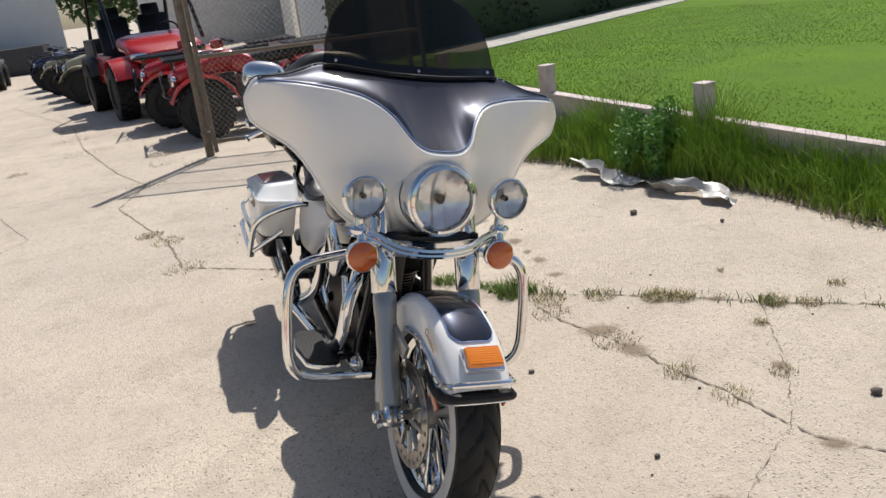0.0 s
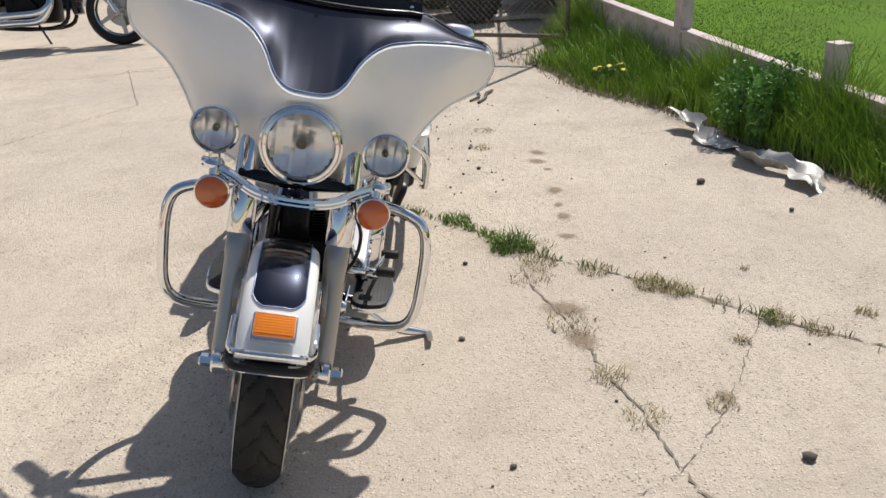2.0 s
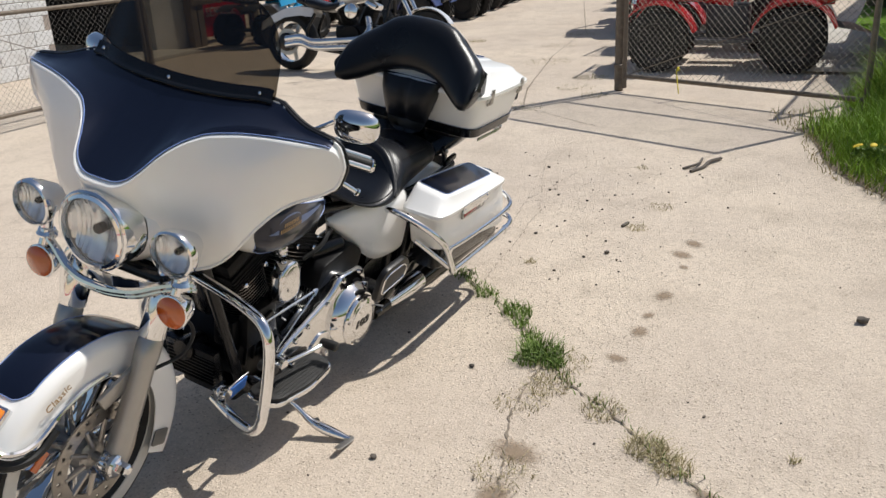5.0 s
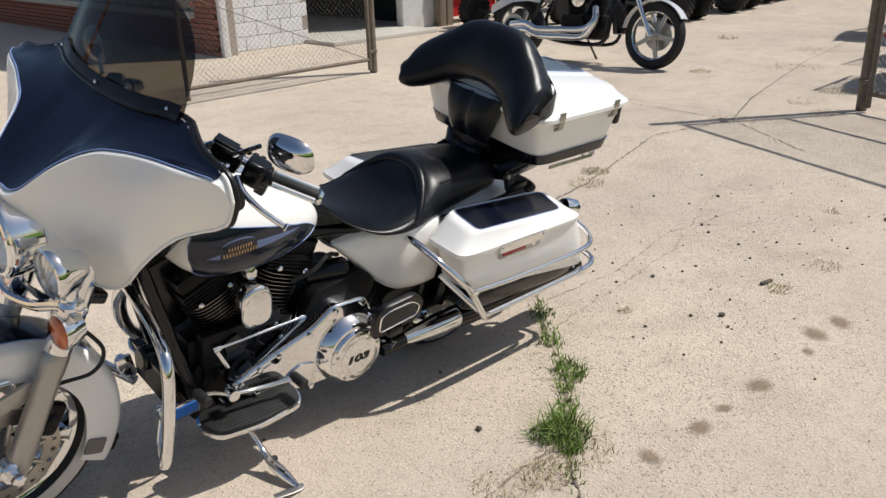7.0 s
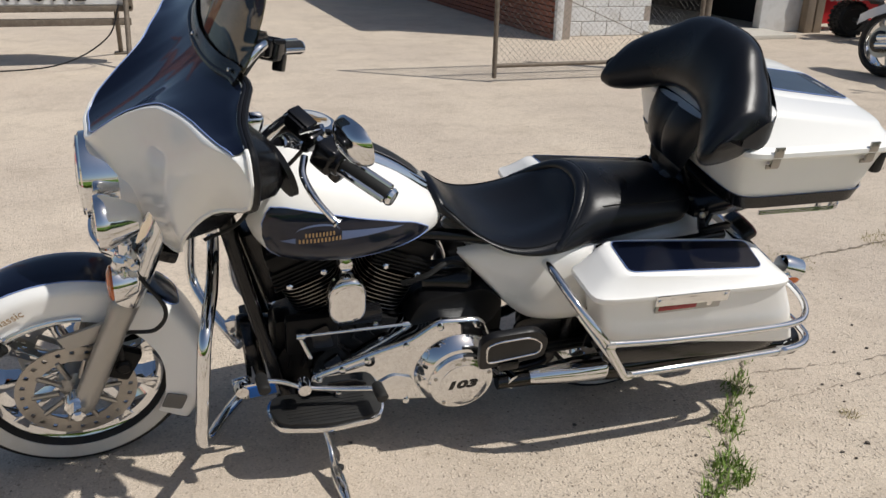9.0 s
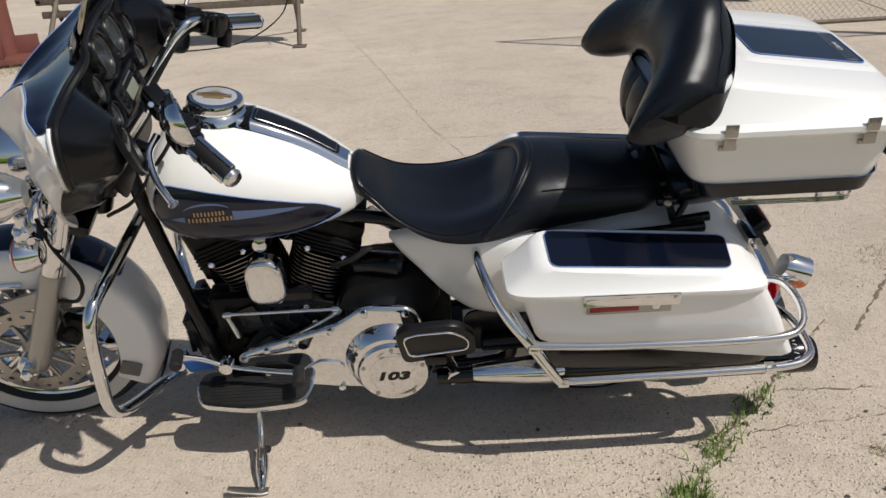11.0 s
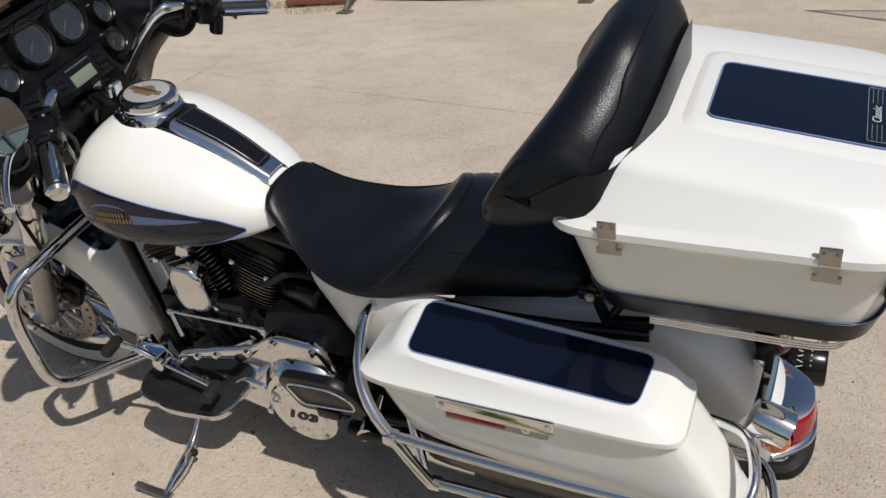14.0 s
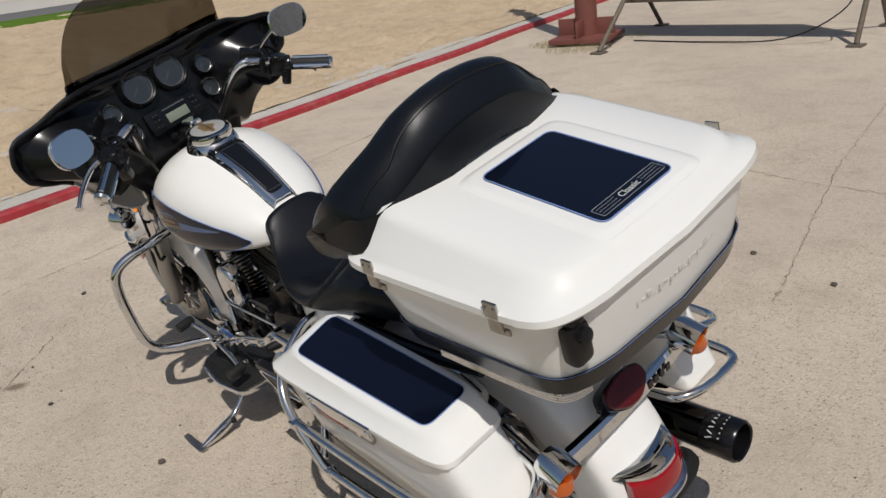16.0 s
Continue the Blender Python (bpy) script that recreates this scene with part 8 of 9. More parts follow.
def side_by_side(body, label, m, group):
    ob = thing("side_by_side_buggy", label, "utility vehicle", m, group)
    for x in (-0.95, 1.0):
        for s in (-1, 1):
            knob_tyre((x, s * 0.64, 0.36), 0.36, 0.13, ob, GUN)
    for s in (-1, 1):
        part("front_guard", arch(1.0, 0.36, 0.48, s * 0.42, s * 0.76, 25, 150), body, ob)
        part("rear_guard", arch(-0.95, 0.36, 0.48, s * 0.42, s * 0.76, 25, 155), GUN, ob)
        part("headlamp", block((0.06, 0.22, 0.09), (1.36, s * 0.40, 0.82), 0.03, Matrix.Rotation(radians(s * 18), 4, "Z")), CHROME, ob, "swept head lamp")
        part("cage", tube([(1.0, s * 0.60, 0.95), (0.45, s * 0.58, 1.72), (-0.45, s * 0.58, 1.78), (-0.95, s * 0.60, 0.95)], 0.028, 10), BLACK, ob)
        part("seat", joined(block((0.5, 0.46, 0.14), (-0.25, s * 0.30, 0.72), 0.05), block((0.14, 0.46, 0.62), (-0.50, s * 0.30, 1.05), 0.05, Matrix.Rotation(radians(-12), 4, "Y")), block((0.11, 0.28, 0.26), (-0.56, s * 0.30, 1.38), 0.05, Matrix.Rotation(radians(-12), 4, "Y"))), LEATHER, ob, "black bucket seat")
        part("door", prism(rounded([(0.6, 0.45), (0.6, 0.85), (-0.5, 0.85), (-0.6, 0.45)], 0.08), s * 0.60, s * 0.64, "y", 0.01), body, ob)
        part("arm", joined(rod((1.0, s * 0.25, 0.45), (1.0, s * 0.55, 0.36), 0.025, 8), rod((1.0, s * 0.25, 0.85), (1.0, s * 0.52, 0.42), 0.035, 10)), GUN, ob)
    part("hood", loft([soft_ring(1.42, 0, 0.76, 0.34, 0.10, 4, 24), soft_ring(1.25, 0, 0.84, 0.50, 0.12, 4, 24), soft_ring(0.95, 0, 0.92, 0.50, 0.12, 4, 24), soft_ring(0.65, 0, 0.98, 0.52, 0.12, 4, 24)]), body, ob)
    part("grille", block((0.06, 0.55, 0.24), (1.42, 0, 0.62), 0.03), GUN, ob)
    part("chassis", block((2.4, 1.1, 0.20), (0, 0, 0.42), 0.05), GUN, ob)
    part("cargo_bed", joined(block((0.75, 1.25, 0.06), (-0.98, 0, 0.82), 0.02), block((0.05, 1.25, 0.26), (-1.36, 0, 0.95), 0.02), *[block((0.75, 0.05, 0.26), (-0.98, s * 0.62, 0.95), 0.02) for s in (-1, 1)]), GUN, ob)
    part("cage_bar", joined(*[rod((x, -0.58, z), (x, 0.58, z), 0.026, 10) for x, z in ((0.45, 1.72), (-0.45, 1.78))]), BLACK, ob)
    part("roof", block((1.0, 1.22, 0.05), (0.0, 0, 1.80), 0.02), GUN, ob)
    part("bumper", tube([(1.40, -0.36, 0.45), (1.52, -0.25, 0.55), (1.54, 0, 0.58), (1.52, 0.25, 0.55), (1.40, 0.36, 0.45)], 0.022, 8), BLACK, ob)
    part("steering_wheel", moved(tube([(0.16 * math.cos(a), 0.16 * math.sin(a), 0) for a in (2 * math.pi * k / 12 for k in range(12))], 0.014, 8, 2, True), frame_to((0.28, 0.30, 1.08), (-0.8, 0, 0.6))), BLACK, ob)
    return ob


def cruiser(body, label, m, group="", number=False):
    """A long low cruiser motorcycle, x forward."""
    ob = thing("cruiser_motorcycle", label, "motorcycle", m, group)
    for x, r, w, n in ((0.86, 0.335, 0.055, 5), (-0.87, 0.325, 0.10, 5)):
        at = (x, 0, r)
        ty = part("wheel", lathe([(r * 0.72, -w * 0.8), (r * 0.80, -w), (r * 0.92, -w * 0.85), (r, -w * 0.2), (r, w * 0.2), (r * 0.92, w * 0.85), (r * 0.80, w), (r * 0.72, w * 0.8)], at, (0, 1, 0), 48, False), RUBBER, ob, "black road tyre")
        part("rim", lathe([(r * 0.70, -w * 0.6), (r * 0.75, -w * 0.8), (r * 0.75, w * 0.8), (r * 0.70, w * 0.6), (r * 0.66, 0), (r * 0.70, -w * 0.6)], at, (0, 1, 0), 40, False), CHROME, ty)
        for k in range(n):
            a = 2 * math.pi * k / n + 0.3
            part("spoke", moved(loft([[(0.04, -0.018, -0.025), (0.04, 0.018, -0.025), (0.04, 0.018, 0.025), (0.04, -0.018, 0.025)], [(r * 0.70, -0.012, 0.02), (r * 0.70, 0.012, 0.02), (r * 0.70, 0.012, 0.055), (r * 0.70, -0.012, 0.055)]]), Matrix.Translation(at) @ Matrix.Rotation(a, 4, "Y")), SILVER, ty)
        part("disc", lathe([(0.06, -0.003), (0.15, -0.003), (0.15, 0.003), (0.06, 0.003)], (x, w + 0.02 if x > 0 else -w - 0.02, r), (0, 1, 0), 40), STEEL, ty)
        part("hub", lathe([(0.03, -w - 0.03), (0.05, -w * 0.8), (0.05, w * 0.8), (0.03, w + 0.03)], at, (0, 1, 0), 20), SILVER, ty)
    for s in (-1, 1):
        part("fork", rod((0.86, s * 0.10, 0.33), (0.50, s * 0.10, 1.02), 0.024, 14), CHROME, ob, "chrome fork leg")
        part("grip", rod((0.20, s * 0.30, 1.06), (0.06, s * 0.40, 1.02), 0.019, 12), RUBBER, ob)
        part("mirror", lathe([(0.01, -0.01), (0.05, -0.006), (0.055, 0.004), (0.04, 0.008)], (0.28, s * 0.38, 1.20), (-1, 0, 0.1), 20), CHROME, ob)
        part("frame_tube", tube([(0.48, s * 0.03, 0.92), (0.40, s * 0.10, 0.55), (0.30, s * 0.13, 0.22), (-0.40, s * 0.13, 0.24), (-0.60, s * 0.13, 0.40), (-0.50, s * 0.10, 0.64)], 0.02, 10), BLACK, ob)
    part("front_mudguard", arch(0.86, 0.335, 0.365, -0.065, 0.065, 30, 170, 0.008), body, ob)
    part("rear_mudguard", loft([[(x, y * w, z + q) for y, q in ((-1, -0.10), (-0.9, 0), (0, 0.02), (0.9, 0), (1, -0.10), (0.9, -0.03), (0, -0.01), (-0.9, -0.03))] for x, z, w in ((-0.52, 0.70, 0.10), (-0.70, 0.72, 0.12), (-0.90, 0.70, 0.125), (-1.10, 0.62, 0.12), (-1.24, 0.55, 0.10))]), body, ob)
    part("tank", loft([soft_ring(0.48, 0, 0.90, 0.05, 0.05, 2.4, 24), soft_ring(0.38, 0, 0.90, 0.13, 0.10, 2.4, 24), soft_ring(0.18, 0, 0.88, 0.165, 0.115, 2.4, 24), soft_ring(-0.05, 0, 0.82, 0.13, 0.085, 2.4, 24), soft_ring(-0.22, 0, 0.76, 0.06, 0.04, 2.4, 24)]), body, ob)
    for s in (-1, 1):
        part("tank_stripe", sheet(lambda u, v: (0.26 - 0.05 * u, s * (0.168 - 0.05 * abs(v - 0.5) ** 2 * 2), 0.83 + 0.13 * v), 3, 6, 0.002), DKBLUE, ob)
    part("seat", loft([soft_ring(-0.14, 0, 0.74, 0.08, 0.03, 3, 20), soft_ring(-0.32, 0, 0.70, 0.16, 0.05, 3, 20), soft_ring(-0.50, 0, 0.74, 0.15, 0.06, 3, 20), soft_ring(-0.75, 0, 0.79, 0.09, 0.035, 3, 20)]), LEATHER, ob, "black stepped seat")
    part("engine_case", joined(block((0.50, 0.26, 0.26), (0.02, 0, 0.38), 0.05), lathe([(0.12, -0.16), (0.13, -0.14), (0.13, 0.14), (0.12, 0.16)], (-0.02, 0, 0.38), (0, 1, 0), 28)), WRINKLE, ob)
    for tilt, x0 in ((26, 0.10), (-26, -0.06)):
        m2 = Matrix.Translation((x0, 0, 0.48)) @ Matrix.Rotation(radians(tilt), 4, "Y")
        barrel = part("cylinder", moved(block((0.12, 0.15, 0.28), (0, 0, 0.14), 0.02), m2), WRINKLE, ob)
        for k in range(11):
            part("fin", moved(block((0.15, 0.19, 0.008), (0, 0, 0.02 + 0.02 * k), 0.002, None, 1), m2), WRINKLE, barrel)
        part("head_cover", moved(block((0.15, 0.19, 0.06), (0, 0, 0.27), 0.02), m2), CHROME, ob)
    part("air_cleaner", lathe([(0.085, 0), (0.09, 0.03), (0.08, 0.06), (0.02, 0.075)], (0.02, -0.13, 0.66), (0, -1, 0), 28), CHROME, ob)
    for dz in (0, 0.075):
        part("exhaust", tube([(0.20, -0.12, 0.58), (0.25, -0.20, 0.45), (0.14, -0.22, 0.36 - dz), (-0.12, -0.22, 0.34 - dz), (-0.45, -0.23, 0.33 - dz * 0.9), (-0.62, -0.23, 0.38 - dz * 0.9), (-0.82, -0.23, 0.36 - dz * 0.9)], 0.036, 14), CHROME, ob, "swept chrome exhaust pipe")
    rad = part("radiator", block((0.06, 0.20, 0.36), (0.42, 0, 0.50), 0.015, Matrix.Rotation(radians(-12), 4, "Y")), BLACK, ob)
    for k in range(10):
        part("radiator_slat", block((0.012, 0.19, 0.010), (0.46, 0, 0.36 + 0.03 * k), 0), BLACK, rad)
    part("handlebar", tube([(0.06, -0.40, 1.02), (0.24, -0.28, 1.07), (0.40, -0.08, 1.06), (0.40, 0.08, 1.06), (0.24, 0.28, 1.07), (0.06, 0.40, 1.02)], 0.014, 10), CHROME, ob)
    part("headlamp", lathe([(0.02, -0.12), (0.07, -0.08), (0.085, -0.02), (0.09, 0.0), (0.08, 0.01), (0.04, 0.018), (0.001, 0.02)], (0.64, 0, 0.98), (1, 0, -0.05), 28), CHROME, ob, "chrome head lamp")
    part("swing_arm", joined(*[rod((-0.45, s * 0.14, 0.34), (-0.87, s * 0.15, 0.325), 0.026, 10) for s in (-1, 1)]), SILVER, ob)
    part("side_stand", rod((-0.02, 0.13, 0.24), (0.02, 0.30, 0.02), 0.012, 8), BLACK, ob)
    part("rear_cover", lathe([(0.10, 0), (0.105, 0.02), (0.06, 0.03)], (-0.87, -0.14, 0.325), (0, -1, 0), 24), BLACK, ob)
    return ob


DOWN = -90
quad(REDBODY, "red utility quad bike with black racks parked behind the gate", pose(-7.98, 0.36, 0, 0, 0, DOWN + 2) @ Matrix.Scale(1.1, 4), "parked quad bikes")
side_by_side(REDBODY, "red two-seat buggy with black roll cage in the row", pose(-12.4, -0.95, 0, 0, 0, 13) @ Matrix.Scale(1.15, 4), "parked buggies")
quad(REDBODY, "red quad bike parked beside the buggy", pose(-9.6, 0.0, 0, 0, 0, DOWN - 2) @ Matrix.Scale(1.1, 4), "parked quad bikes")
quad(CREAM, "cream camouflage quad bike standing in the row", pose(-15.6, -1.6, 0, 0, 0, DOWN - 6) @ Matrix.Scale(1.1, 4), "parked quad bikes")
for k, (x, y) in enumerate([(-17.2, -2.0), (-19.2, -2.5), (-21.4, -3.0), (-23.8, -3.4)]):
    quad((GUN, CREAM, DKBLUE, GUN)[k], ("dark grey", "camouflage", "dark blue", "dark grey")[k] + " quad bike far down the row", pose(x, y, 0, 0, 0, DOWN - 6), "parked quad bikes")
cr = cruiser(paint("pale_silver_paint", (0.66, 0.66, 0.66), 0.25, 0.1, var=0.04, coat=1.0), "silver-white cruiser motorcycle leaning on its side stand", pose(-7.01, -3.99, 0.0, 0, 0, 92.5) @ pose(0, 0, 0, -7, 0, 0) @ Matrix.Scale(1.11, 4), "parked motorcycles")
copy_thing(cr, pose(-29, -6.5, 0, 0, 0, -10))
sport_quad(SKYBLUE, "bright blue sport quad parked by the wooden posts", pose(-9.75, -7.35, 0, 0, 0, 172), "parked sport quads")
quad(REDBODY, "red quad bike parked behind the blue sport quad", pose(-12.6, -7.6, 0, 0, 0, 100), "parked quad bikes")
quad(DKBLUE, "dark blue quad bike in the far row", pose(-11.5, -5.9, 0, 0, 0, 96), "parked quad bikes")
for k, (x, y) in enumerate([(-13.6, -6.0), (-15.6, -6.3), (-17.6, -6.6), (-14.8, -8.4), (-20, -7.4)]):
    quad((GUN, REDBODY, DKBLUE, REDBODY, GUN)[k], ("dark grey", "red", "dark blue", "red", "dark grey")[k] + " quad bike parked in the far row", pose(x, y, 0, 0, 0, 96), "parked quad bikes")
side_by_side(WHITEBODY, "white and red buggy facing the gate at the row's end", pose(-25.2, -6.1, 0, 0, 0, 5), "parked buggies")

# workshop building
def wall_box(name, a, b, h, thick, material, label, z0=0.0):
    a, b = Vector((*a, 0)), Vector((*b, 0))
    d = b - a
    c = (a + b) / 2
    return solid(name, block((d.length, thick, h), (c.x, c.y, z0 + h / 2), 0.004, Matrix.Rotation(math.atan2(d.y, d.x), 4, "Z")), material, label, "wall", "structure")


BX = -4.62
shop = thing("shop_front", "red-brown brick shop front with a long window above a low sill", "building")
tagged(shop, kind="structure")
part("brick_backing", joined(block((0.20, 12.0, 0.50), (BX - 0.13, -14.3, 0.25), 0), block((0.20, 0.66, 3.4), (BX - 0.13, -8.60, 1.7), 0), block((0.20, 12.0, 1.0), (BX - 0.13, -14.3, 2.9), 0)), MORTAR, shop)
part("sill", block((0.26, 9.4, 0.09), (BX - 0.02, -13.6, 0.535), 0.01), SIDEWALK, shop, "pale stone window sill")
bl = bmesh.new()
bmesh.ops.create_cube(bl, size=1)
bmesh.ops.scale(bl, vec=(0.06, 0.205, 0.062), verts=bl.verts)
bmesh.ops.bevel(bl, geom=bl.edges[:], offset=0.004, segments=1, affect="EDGES")
brick_me = mesh_of(bl, "brick")
brick_me.materials.append(BRICK)
n = 0
for row in range(7):
    for k in range(24):
        y = -8.36 - 0.215 * k - (0.107 if row % 2 else 0)
        ob = new("brick", brick_me)
        ob.parent, ob.location = shop, (BX + 0.0, y, 0.035 + 0.072 * row)
for row in range(7, 22):
    for k in range(3):
        y = -8.36 - 0.215 * k - (0.107 if row % 2 else 0)
        ob = new("brick", brick_me)
        ob.parent, ob.location = shop, (BX + 0.0, y, 0.035 + 0.072 * row)
bl = bmesh.new()
for row in range(7):
    for k in range(24, 56):
        y = -8.36 - 0.215 * k - (0.107 if row % 2 else 0)
        bmesh.ops.create_cube(bl, size=1, matrix=Matrix.Translation((BX, y, 0.035 + 0.072 * row)) @ Matrix.Diagonal((0.06, 0.205, 0.062, 1)))
tagged(part("brick_course", bl, BRICK, shop), kind="stuff")
for k in range(5):
    y = -9.0 - 2.35 * k
    win = part("window_frame", joined(*[block((0.06, 0.06, 1.85), (BX - 0.06, y - q, 1.5), 0.005) for q in (0, 2.29)], block((0.06, 2.35, 0.06), (BX - 0.06, y - 1.15, 2.40), 0.005)), SILVER, shop, "metal shop window frame")
    pane = part("pane", block((0.008, 2.23, 1.80), (BX - 0.06, y - 1.15, 1.48), 0), GLASS, win)
    pane.visible_shadow = False
# the shop's dimness is put into this wall's colour
wall_box("wall_shop_back", (BX - 4.5, -8.5), (BX - 4.5, -21), 3.4, 0.15, SHADEIN, "back wall inside the shop, coloured near-black for indoor shade")
solid("floor_shop", flat([(BX - 0.2, -8.7), (BX - 0.2, -21), (BX - 4.5, -21), (BX - 4.5, -8.7)], 0.03), SIDEWALK, "pale shop floor", "floor", "structure")
solid("roof_shop", block((8.4, 13.0, 0.2), (BX - 3.9, -14.6, 3.5), 0.02), SIDING, "flat shop roof", "roof", "structure")
copy_thing(cr, pose(BX - 1.6, -10.0, 0.03, 0, 0, 60))
cruiser(paint("dark_red_paint", (0.20, 0.012, 0.02), 0.2, var=0.06, coat=1.0), "dark red cruiser motorcycle inside the shop window", pose(BX - 1.5, -12.6, 0.03, 0, 0, 65), "parked motorcycles")
solid("corner_trim", block((0.10, 0.08, 3.4), (BX - 0.02, -8.22, 1.7), 0.006), WHITEWASH, "white painted corner trim", "trim", "structure")
# white block wall with the open garage door
gar = thing("garage_wall", "white-painted block wall beside a dark open garage door", "wall")
tagged(gar, kind="structure")
for row in range(16):
    for k in range(4):
        off = 0.2 if row % 2 else 0.0
        x0, x1 = max(0.0, 0.4 * k - off), min(1.5, 0.4 * (k + 1) - off)
        if x1 - x0 > 0.05:
            part("block", block((x1 - x0 - 0.008, 0.16, 0.192), (BX - 0.14 - (x0 + x1) / 2, -8.62, 0.10 + 0.2 * row), 0.006, None, 1), WHITEWASH, gar)
part("mortar", block((1.5, 0.14, 3.2), (BX - 0.14 - 0.75, -8.62, 1.6), 0), MORTAR, gar)
wall_box("wall_garage_side", (BX - 3.55, -8.6), (BX - 4.35, -8.6), 3.3, 0.16, WHITEWASH, "white-painted pier beside the garage door")
# inner garage walls coloured near-black, so the doorway looks unlit
wall_box("wall_garage_back", (BX - 1.6, -13.5), (BX - 4.4, -13.5), 3.3, 0.16, SHADEIN, "garage back wall, coloured near-black for indoor shade")
wall_box("wall_garage_in_a", (BX - 1.66, -8.7), (BX - 1.66, -13.5), 3.3, 0.12, SHADEIN, "garage side wall, coloured near-black for indoor shade")
wall_box("wall_garage_in_b", (BX - 4.3, -8.7), (BX - 4.3, -13.5), 3.3, 0.12, SHADEIN, "garage side wall, coloured near-black for indoor shade")
wall_box("door_head", (BX - 1.6, -8.6), (BX - 3.6, -8.6), 0.8, 0.16, WHITEWASH, "white wall over the garage door", 2.5)
solid("garage_slab", block((2.1, 1.0, 0.06), (BX - 2.6, -8.3, 0.03), 0.01), SIDEWALK, "pale concrete door slab", "slab", "structure")
# wooden posts with red sign
posts = thing("wooden_rail", "weathered wooden posts with rails beside the white pier", "fence")
for x in (-8.95, -9.12, -10.6, -12.4, -14.0):
    part("post", block((0.14, 0.14, 1.35), (x, -8.42, 0.675), 0.008), WOOD, posts)
for z in (0.75, 1.2):
    part("rail", block((5.2, 0.05, 0.14), (-11.5, -8.34, z), 0.006), WOOD, posts)
sg = thing("service_sign", "red metal service sign with white lettering beside the posts", "sign")
part("panel", block((1.25, 0.03, 1.0), (-9.80, -8.50, 0.62), 0.004), SIGNRED, sg)
part("brand_bars", joined(*[block((0.13, 0.008, 0.15), (-9.37 - 0.19 * k, -8.482, 0.86), 0) for k in range(5)]), PALE, sg, "white bars")
letters("SERVICE", 0.22, Matrix.Translation((-9.78, -8.482, 0.52)) @ Matrix.Rotation(math.pi, 4, "Z") @ Matrix.Rotation(radians(90), 4, "X"), PALE, sg, "lettering", 0.003, "white block letters")

# marquee sign on legs and its rusty pole
sign = thing("marquee_sign", "portable white letter-board sign on brown steel legs", "sign")
part("board", joined(block((2.75, 0.16, 1.25), (2.15, -7.26, 1.23), 0.01)), WHITEWASH, sign, "white letter board")
part("board_frame", joined(block((2.85, 0.20, 0.06), (2.15, -7.26, 0.575), 0.008), block((2.85, 0.20, 0.06), (2.15, -7.26, 1.88), 0.008), *[block((0.06, 0.20, 1.34), (x, -7.26, 1.23), 0.008) for x in (0.75, 3.55)]), RUST, sign)
part("letter_track", joined(*[block((2.7, 0.012, 0.012), (2.15, -7.175, z), 0) for z in (0.615, 0.97, 1.01, 1.36, 1.40, 1.80)]), SILVER, sign)
part("rail", block((2.8, 0.06, 0.07), (2.15, -7.22, 0.44), 0.006), RUST, sign)
for x, y0, y1 in ((0.80, -6.86, -7.22), (0.92, -8.0, -7.30), (3.25, -6.25, -7.20), (3.62, -8.1, -7.30)):
    part("leg", rod((x, y0, 0.02), (x - 0.03, y1, 0.95), 0.026, 10), RUST, sign)
    part("foot", block((0.14, 0.14, 0.02), (x, y0, 0.012), 0.004), RUST, sign)
FY = Matrix.Rotation(math.pi, 4, "Z") @ Matrix.Rotation(radians(90), 4, "X")
letters("FOR EVERYONE", 0.28, Matrix.Translation((2.06, -7.165, 0.765)) @ FY @ Matrix.Diagonal((0.92, 1.35, 1, 1)), BLACK, sign, "lettering", 0.004, "black block letters")
part("plain_bars", joined(*[block((0.14, 0.008, 0.25), (3.2 - 0.21 * k, -7.172, 1.20), 0) for k in range(11) if k not in (4, 8)]), BLACK, sign)
solid("sign_cable", tube([(0.85, -7.1, 0.62), (1.0, -7.0, 0.30), (1.5, -6.9, 0.06), (2.4, -6.95, 0.012), (3.3, -7.0, 0.012)], 0.008, 6), RUBBER, "thin black cable hanging from the sign", "cable")
pole = thing("sign_pole", "rust-red steel pole on a heavy square base plate", "pole")
part("pole", rod((3.92, -6.95, 0.05), (3.92, -6.95, 5.0), 0.13, 24), BRICKRED, pole)
part("base_plate", joined(block((0.72, 0.72, 0.06), (3.92, -6.95, 0.06), 0.01, Matrix.Rotation(radians(18), 4, "Z")), *[block((0.30, 0.03, 0.20), (3.92 + 0.2 * math.cos(a), -6.95 + 0.2 * math.sin(a), 0.18), 0.004, Matrix.Rotation(a, 4, "Z")) for a in (0.3, 1.87, 3.44, 5.01)]), BRICKRED, pole)
blades("pole_weeds", clump(3.75, -6.45, 0.35, 300, 0.06, random.Random(3)) + clump(4.3, -6.7, 0.25, 200, 0.06, random.Random(4)), DRYWEED, "dry weeds round the sign pole", "weeds", 31)

# red kerb, pale band and sand lot
def kerb_x(y):
    return 3.76 - 0.236 * y


bm = loft([[(kerb_x(y) + q + 0.02 * math.sin(y * 2.3), y, z) for q, z in ((-0.052, 0.0), (-0.048, 0.046), (-0.030, 0.062), (0.028, 0.066), (0.046, 0.058), (0.06, 0.0))] for y in np.linspace(8, -22, 70)])
solid("kerb", bm, REDPAINT, "low kerb painted red, paint worn", "kerb", "structure")
bm = bmesh.new()
prev = None
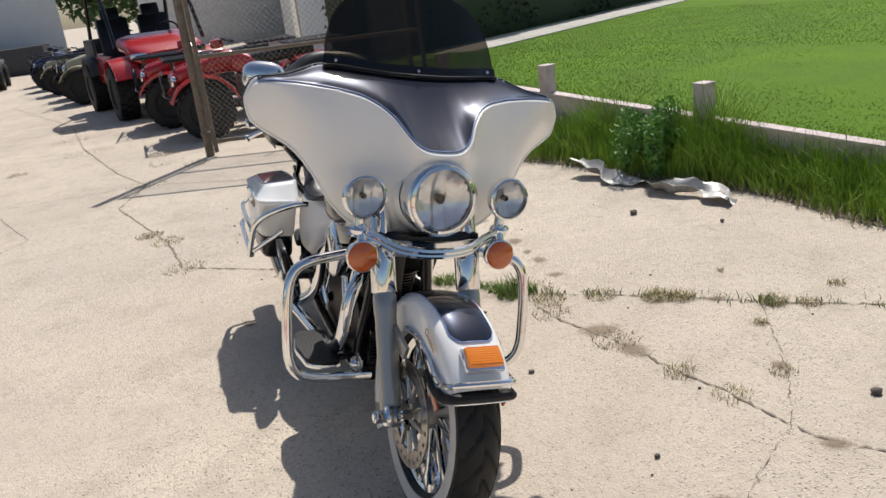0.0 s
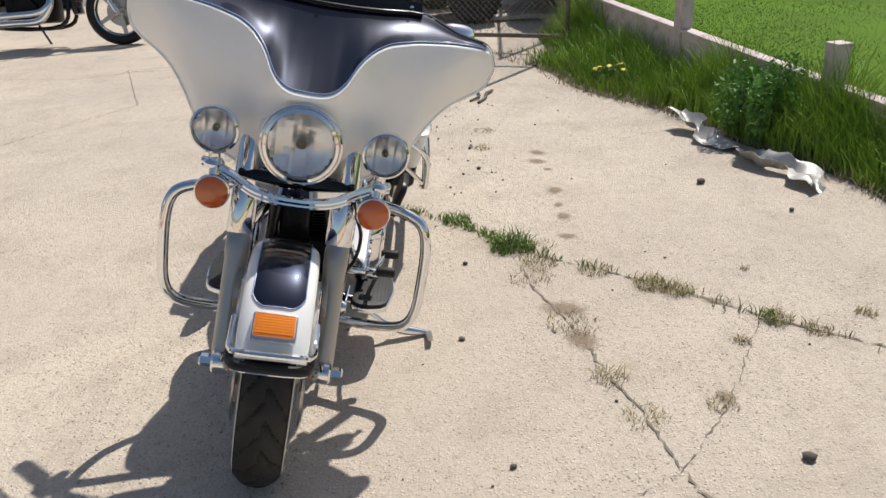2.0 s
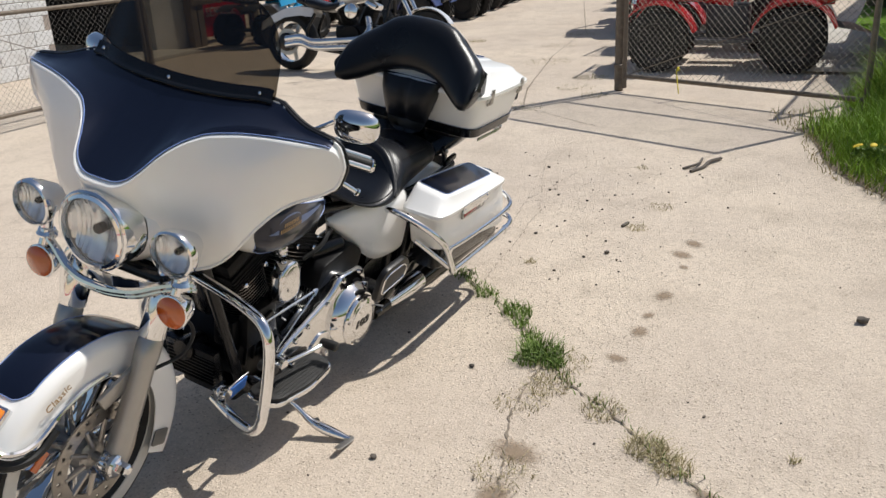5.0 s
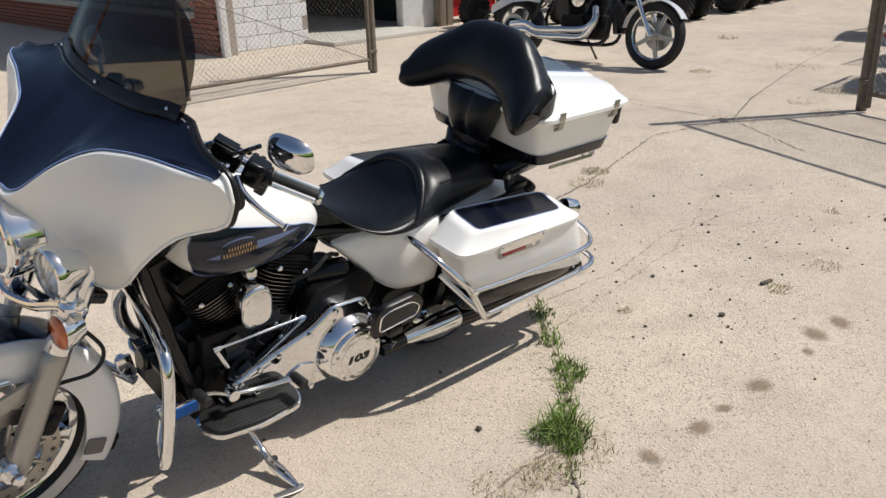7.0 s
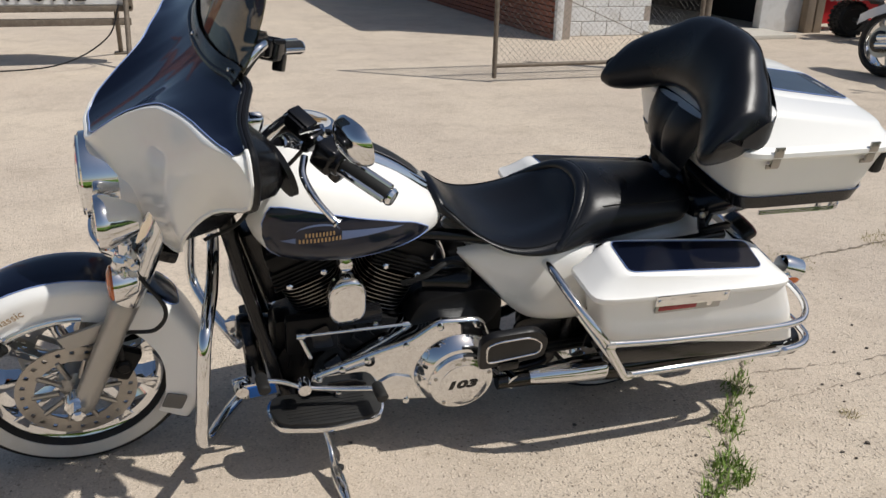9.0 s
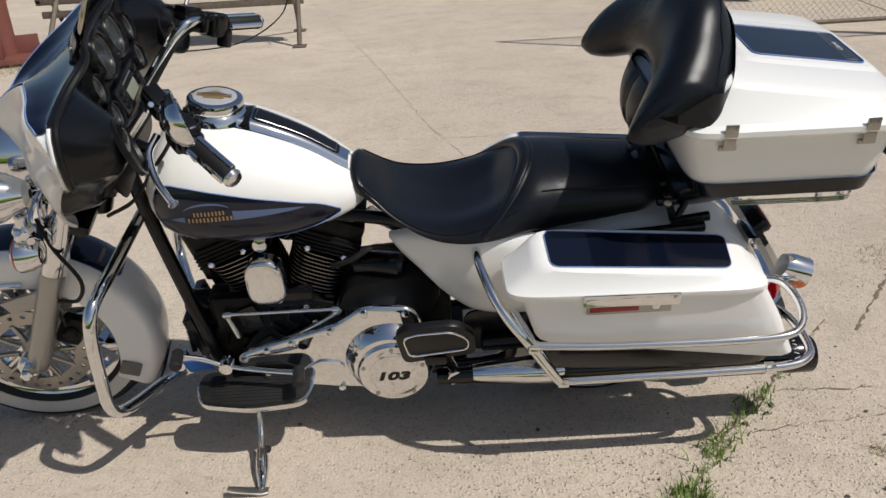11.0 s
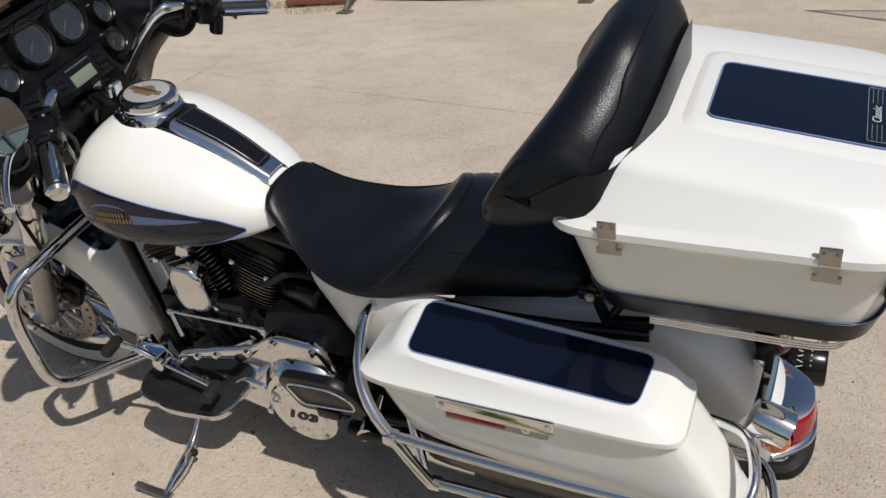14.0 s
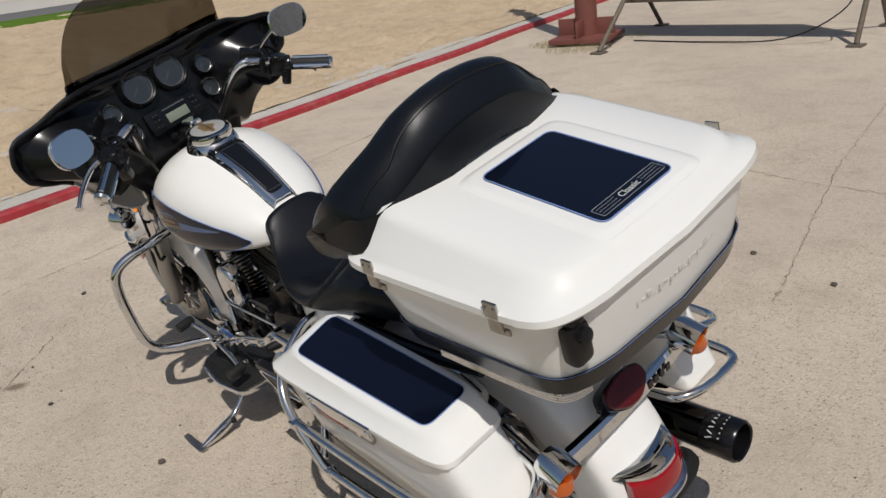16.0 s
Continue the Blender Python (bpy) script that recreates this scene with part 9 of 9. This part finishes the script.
for y in np.linspace(9, -24, 60):
    w = 0.36 + 0.10 * math.sin(y * 0.9)
    pair = (bm.verts.new((kerb_x(y) + 0.035 + 0.02 * math.sin(y * 2.3), y, 0.060)), bm.verts.new((kerb_x(y) + 0.035 + w, y, 0.066)))
    if prev:
        bm.faces.new((prev[0], pair[0], pair[1], prev[1]))
    prev = pair
solid("pavement", bm, SIDEWALK, "pale sandy concrete band behind the kerb", "pavement", "structure")
rnd = random.Random(21)


def sand_pt(u, v):
    y = 14 - 52 * v
    x = kerb_x(y) + 0.27 + 24 * u ** 1.6
    return (x, y, 0.06 + 0.10 * (noise.noise((x * 0.6, y * 0.6, 1.0)) + 0.6 * noise.noise((x * 1.9, y * 1.9, 4.0)) + 0.55 * noise.noise((x * 5.5, y * 2.2, 7.0)) + 0.45 * noise.noise((x * 8.0, y * 5.0, 3.0))) * min(1, 0.1 + u * 9) + 0.012)


solid("sand_lot", sheet(sand_pt, 190, 640), SAND, "rutted dry sandy lot", "sand", "structure")
rnd = random.Random(77)
verts, faces = [], []
for k in range(4200):
    y = 4.0 - 14.0 * rnd.random()
    u = rnd.random() ** 1.3 * 0.42
    p = Vector(sand_pt(u, (14 - y) / 52))
    r = 0.006 + 0.026 * rnd.random() ** 3
    o = len(verts)
    for q in ((1, 0, 0), (0, 1, 0), (-1, 0, 0), (0, -1, 0), (0, 0, 0.8)):
        verts.append((p.x + q[0] * r * rnd.uniform(0.6, 1.3), p.y + q[1] * r * rnd.uniform(0.6, 1.3), p.z - 0.002 + q[2] * r * rnd.uniform(0.6, 1.2)))
    faces += [(o, o + 1, o + 4), (o + 1, o + 2, o + 4), (o + 2, o + 3, o + 4), (o + 3, o, o + 4)]
me = bpy.data.meshes.new("sand_clods")
me.from_pydata(verts, [], faces)
me.materials.append(SAND)
tagged(new("sand_clods", me), "small dry clods scattered over the sandy lot", "clods", "", "stuff")
solid("far_verge", block((5, 70, 0.1), (31, -15, 0.06), 0.02), GRASS, "green grass strip beyond the sand", "grass", "structure")
solid("road", block((9, 140, 0.06), (38.2, -15, 0.04), 0.01), ROAD, "grey asphalt road beyond the grass", "road", "structure")
solid("far_pavement", block((30, 140, 0.06), (58, -15, 0.05), 0.01), SIDEWALK, "pale far pavement", "pavement", "structure")

# garden path, hedge and far walls
P0, P1 = EDGE_A.copy(), EDGE_A + EDGE_D * 12
d = (P1 - P0).normalized()
nn = Vector((-d.y, d.x, 0))
if nn.x > 0:
    nn = -nn
for k in range(7):
    a = P0 + d * (1.5 * k)
    c = a + d * 0.745 + nn * 0.55
    solid("path_slab", block((1.48, 1.15, 0.08), (c.x, c.y, 0.405), 0.01, Matrix.Rotation(math.atan2(d.y, d.x), 4, "Z")), SIDEWALK, "pale concrete garden path slab", "path", "structure")
solid("path_lower", block((4.2, 2.6, 0.05), (-9.6, 2.3, 0.05), 0.01), SIDEWALK, "pale concrete path beyond the fence", "path", "structure")


def hedge(name, a, b, wide, high, n, seed):
    r = np.random.default_rng(seed)
    a, b = np.array(a), np.array(b)
    t = r.random(n)[:, None]
    ln = b - a
    side = np.array([-ln[1], ln[0], 0]) / np.linalg.norm(ln)
    q = r.uniform(-1, 1, n)[:, None]
    z = r.random(n) ** 0.8
    c = a + ln * t + side * q * wide * (0.75 + 0.25 * np.sin(t * 31)) / 2
    c[:, 2] += z * high * (0.88 + 0.12 * np.sin(t[:, 0] * 23))
    u, v = r.normal(size=(n, 3)), r.normal(size=(n, 3))
    u /= np.linalg.norm(u, axis=1)[:, None]
    v -= u * np.sum(u * v, axis=1)[:, None]
    v /= np.linalg.norm(v, axis=1)[:, None]
    l = 0.055 * r.uniform(0.6, 1.3, (n, 1))
    vs = np.stack([c - u * l, c - v * l * 0.5, c + u * l, c + v * l * 0.5], 1).reshape(-1, 3)
    me = bpy.data.meshes.new(name)
    me.from_pydata(vs.tolist(), [], ((np.arange(n) * 4)[:, None] + np.array([[0, 1, 2, 3]])).tolist())
    me.materials.append(HEDGE)
    return tagged(new(name, me), "tall dark green clipped hedge behind the path", "hedge")


h0, h1 = P0 + nn * 1.75 + d * 0.9, P1 + nn * 1.75 + d * 4
hedge("hedge", (h0.x, h0.y, 0.4), (h1.x, h1.y, 0.4), 1.1, 2.6, 26000, 3)
solid("hedge_core", block(((h1 - h0).length, 0.7, 2.3), ((h0.x + h1.x) / 2, (h0.y + h1.y) / 2, 1.5), 0.15, Matrix.Rotation(math.atan2(d.y, d.x), 4, "Z")), HEDGE, "dark twiggy inside of the hedge", "hedge")
wall_box("wall_far_block", (-24, 3.2), (-37, 6.0), 4.5, 0.3, WHITEWASH, "pale grey block wall behind the fence")
wall_box("wall_far_block_end", (-33.0, -1.2), (-37, 6.0), 4.5, 0.3, WHITEWASH, "pale grey block wall behind the fence")
wall_box("wall_far_siding", (-36, -4.5), (-34, -22), 5.0, 0.3, SIDING, "pale blue-grey metal building far down the yard")
wall_box("wall_house", (-13.5, 2.6), (-22, 3.4), 3.0, 0.3, SIDING, "pale house siding behind the fence")
for x, y, h in ((-37, -2.6, 6.5), (-39.5, -0.6, 7.5)):
    tree = thing("tree", "leafy green tree standing behind the far yard", "tree", None, "far trees")
    part("trunk", tube([(x, y, 0), (x + 0.1, y, 1.5), (x, y + 0.2, 3.2)], lambda k: 0.22 - 0.12 * k, 10), RUST, tree)
    cr_ = leafy("crown", (x, y, 1.2), 2.4, h - 1.2, 3200, paint("tree_leaves", (0.06, 0.11, 0.03), 0.7, var=0.4, scale=1), "", "", int(h * 10), 0.30)
    cr_.parent = tree
solid("dark_trailer", block((2.2, 8, 1.0), (-33.5, -9, 0.5), 0.05), GUN, "long dark trailer before the far building", "trailer")
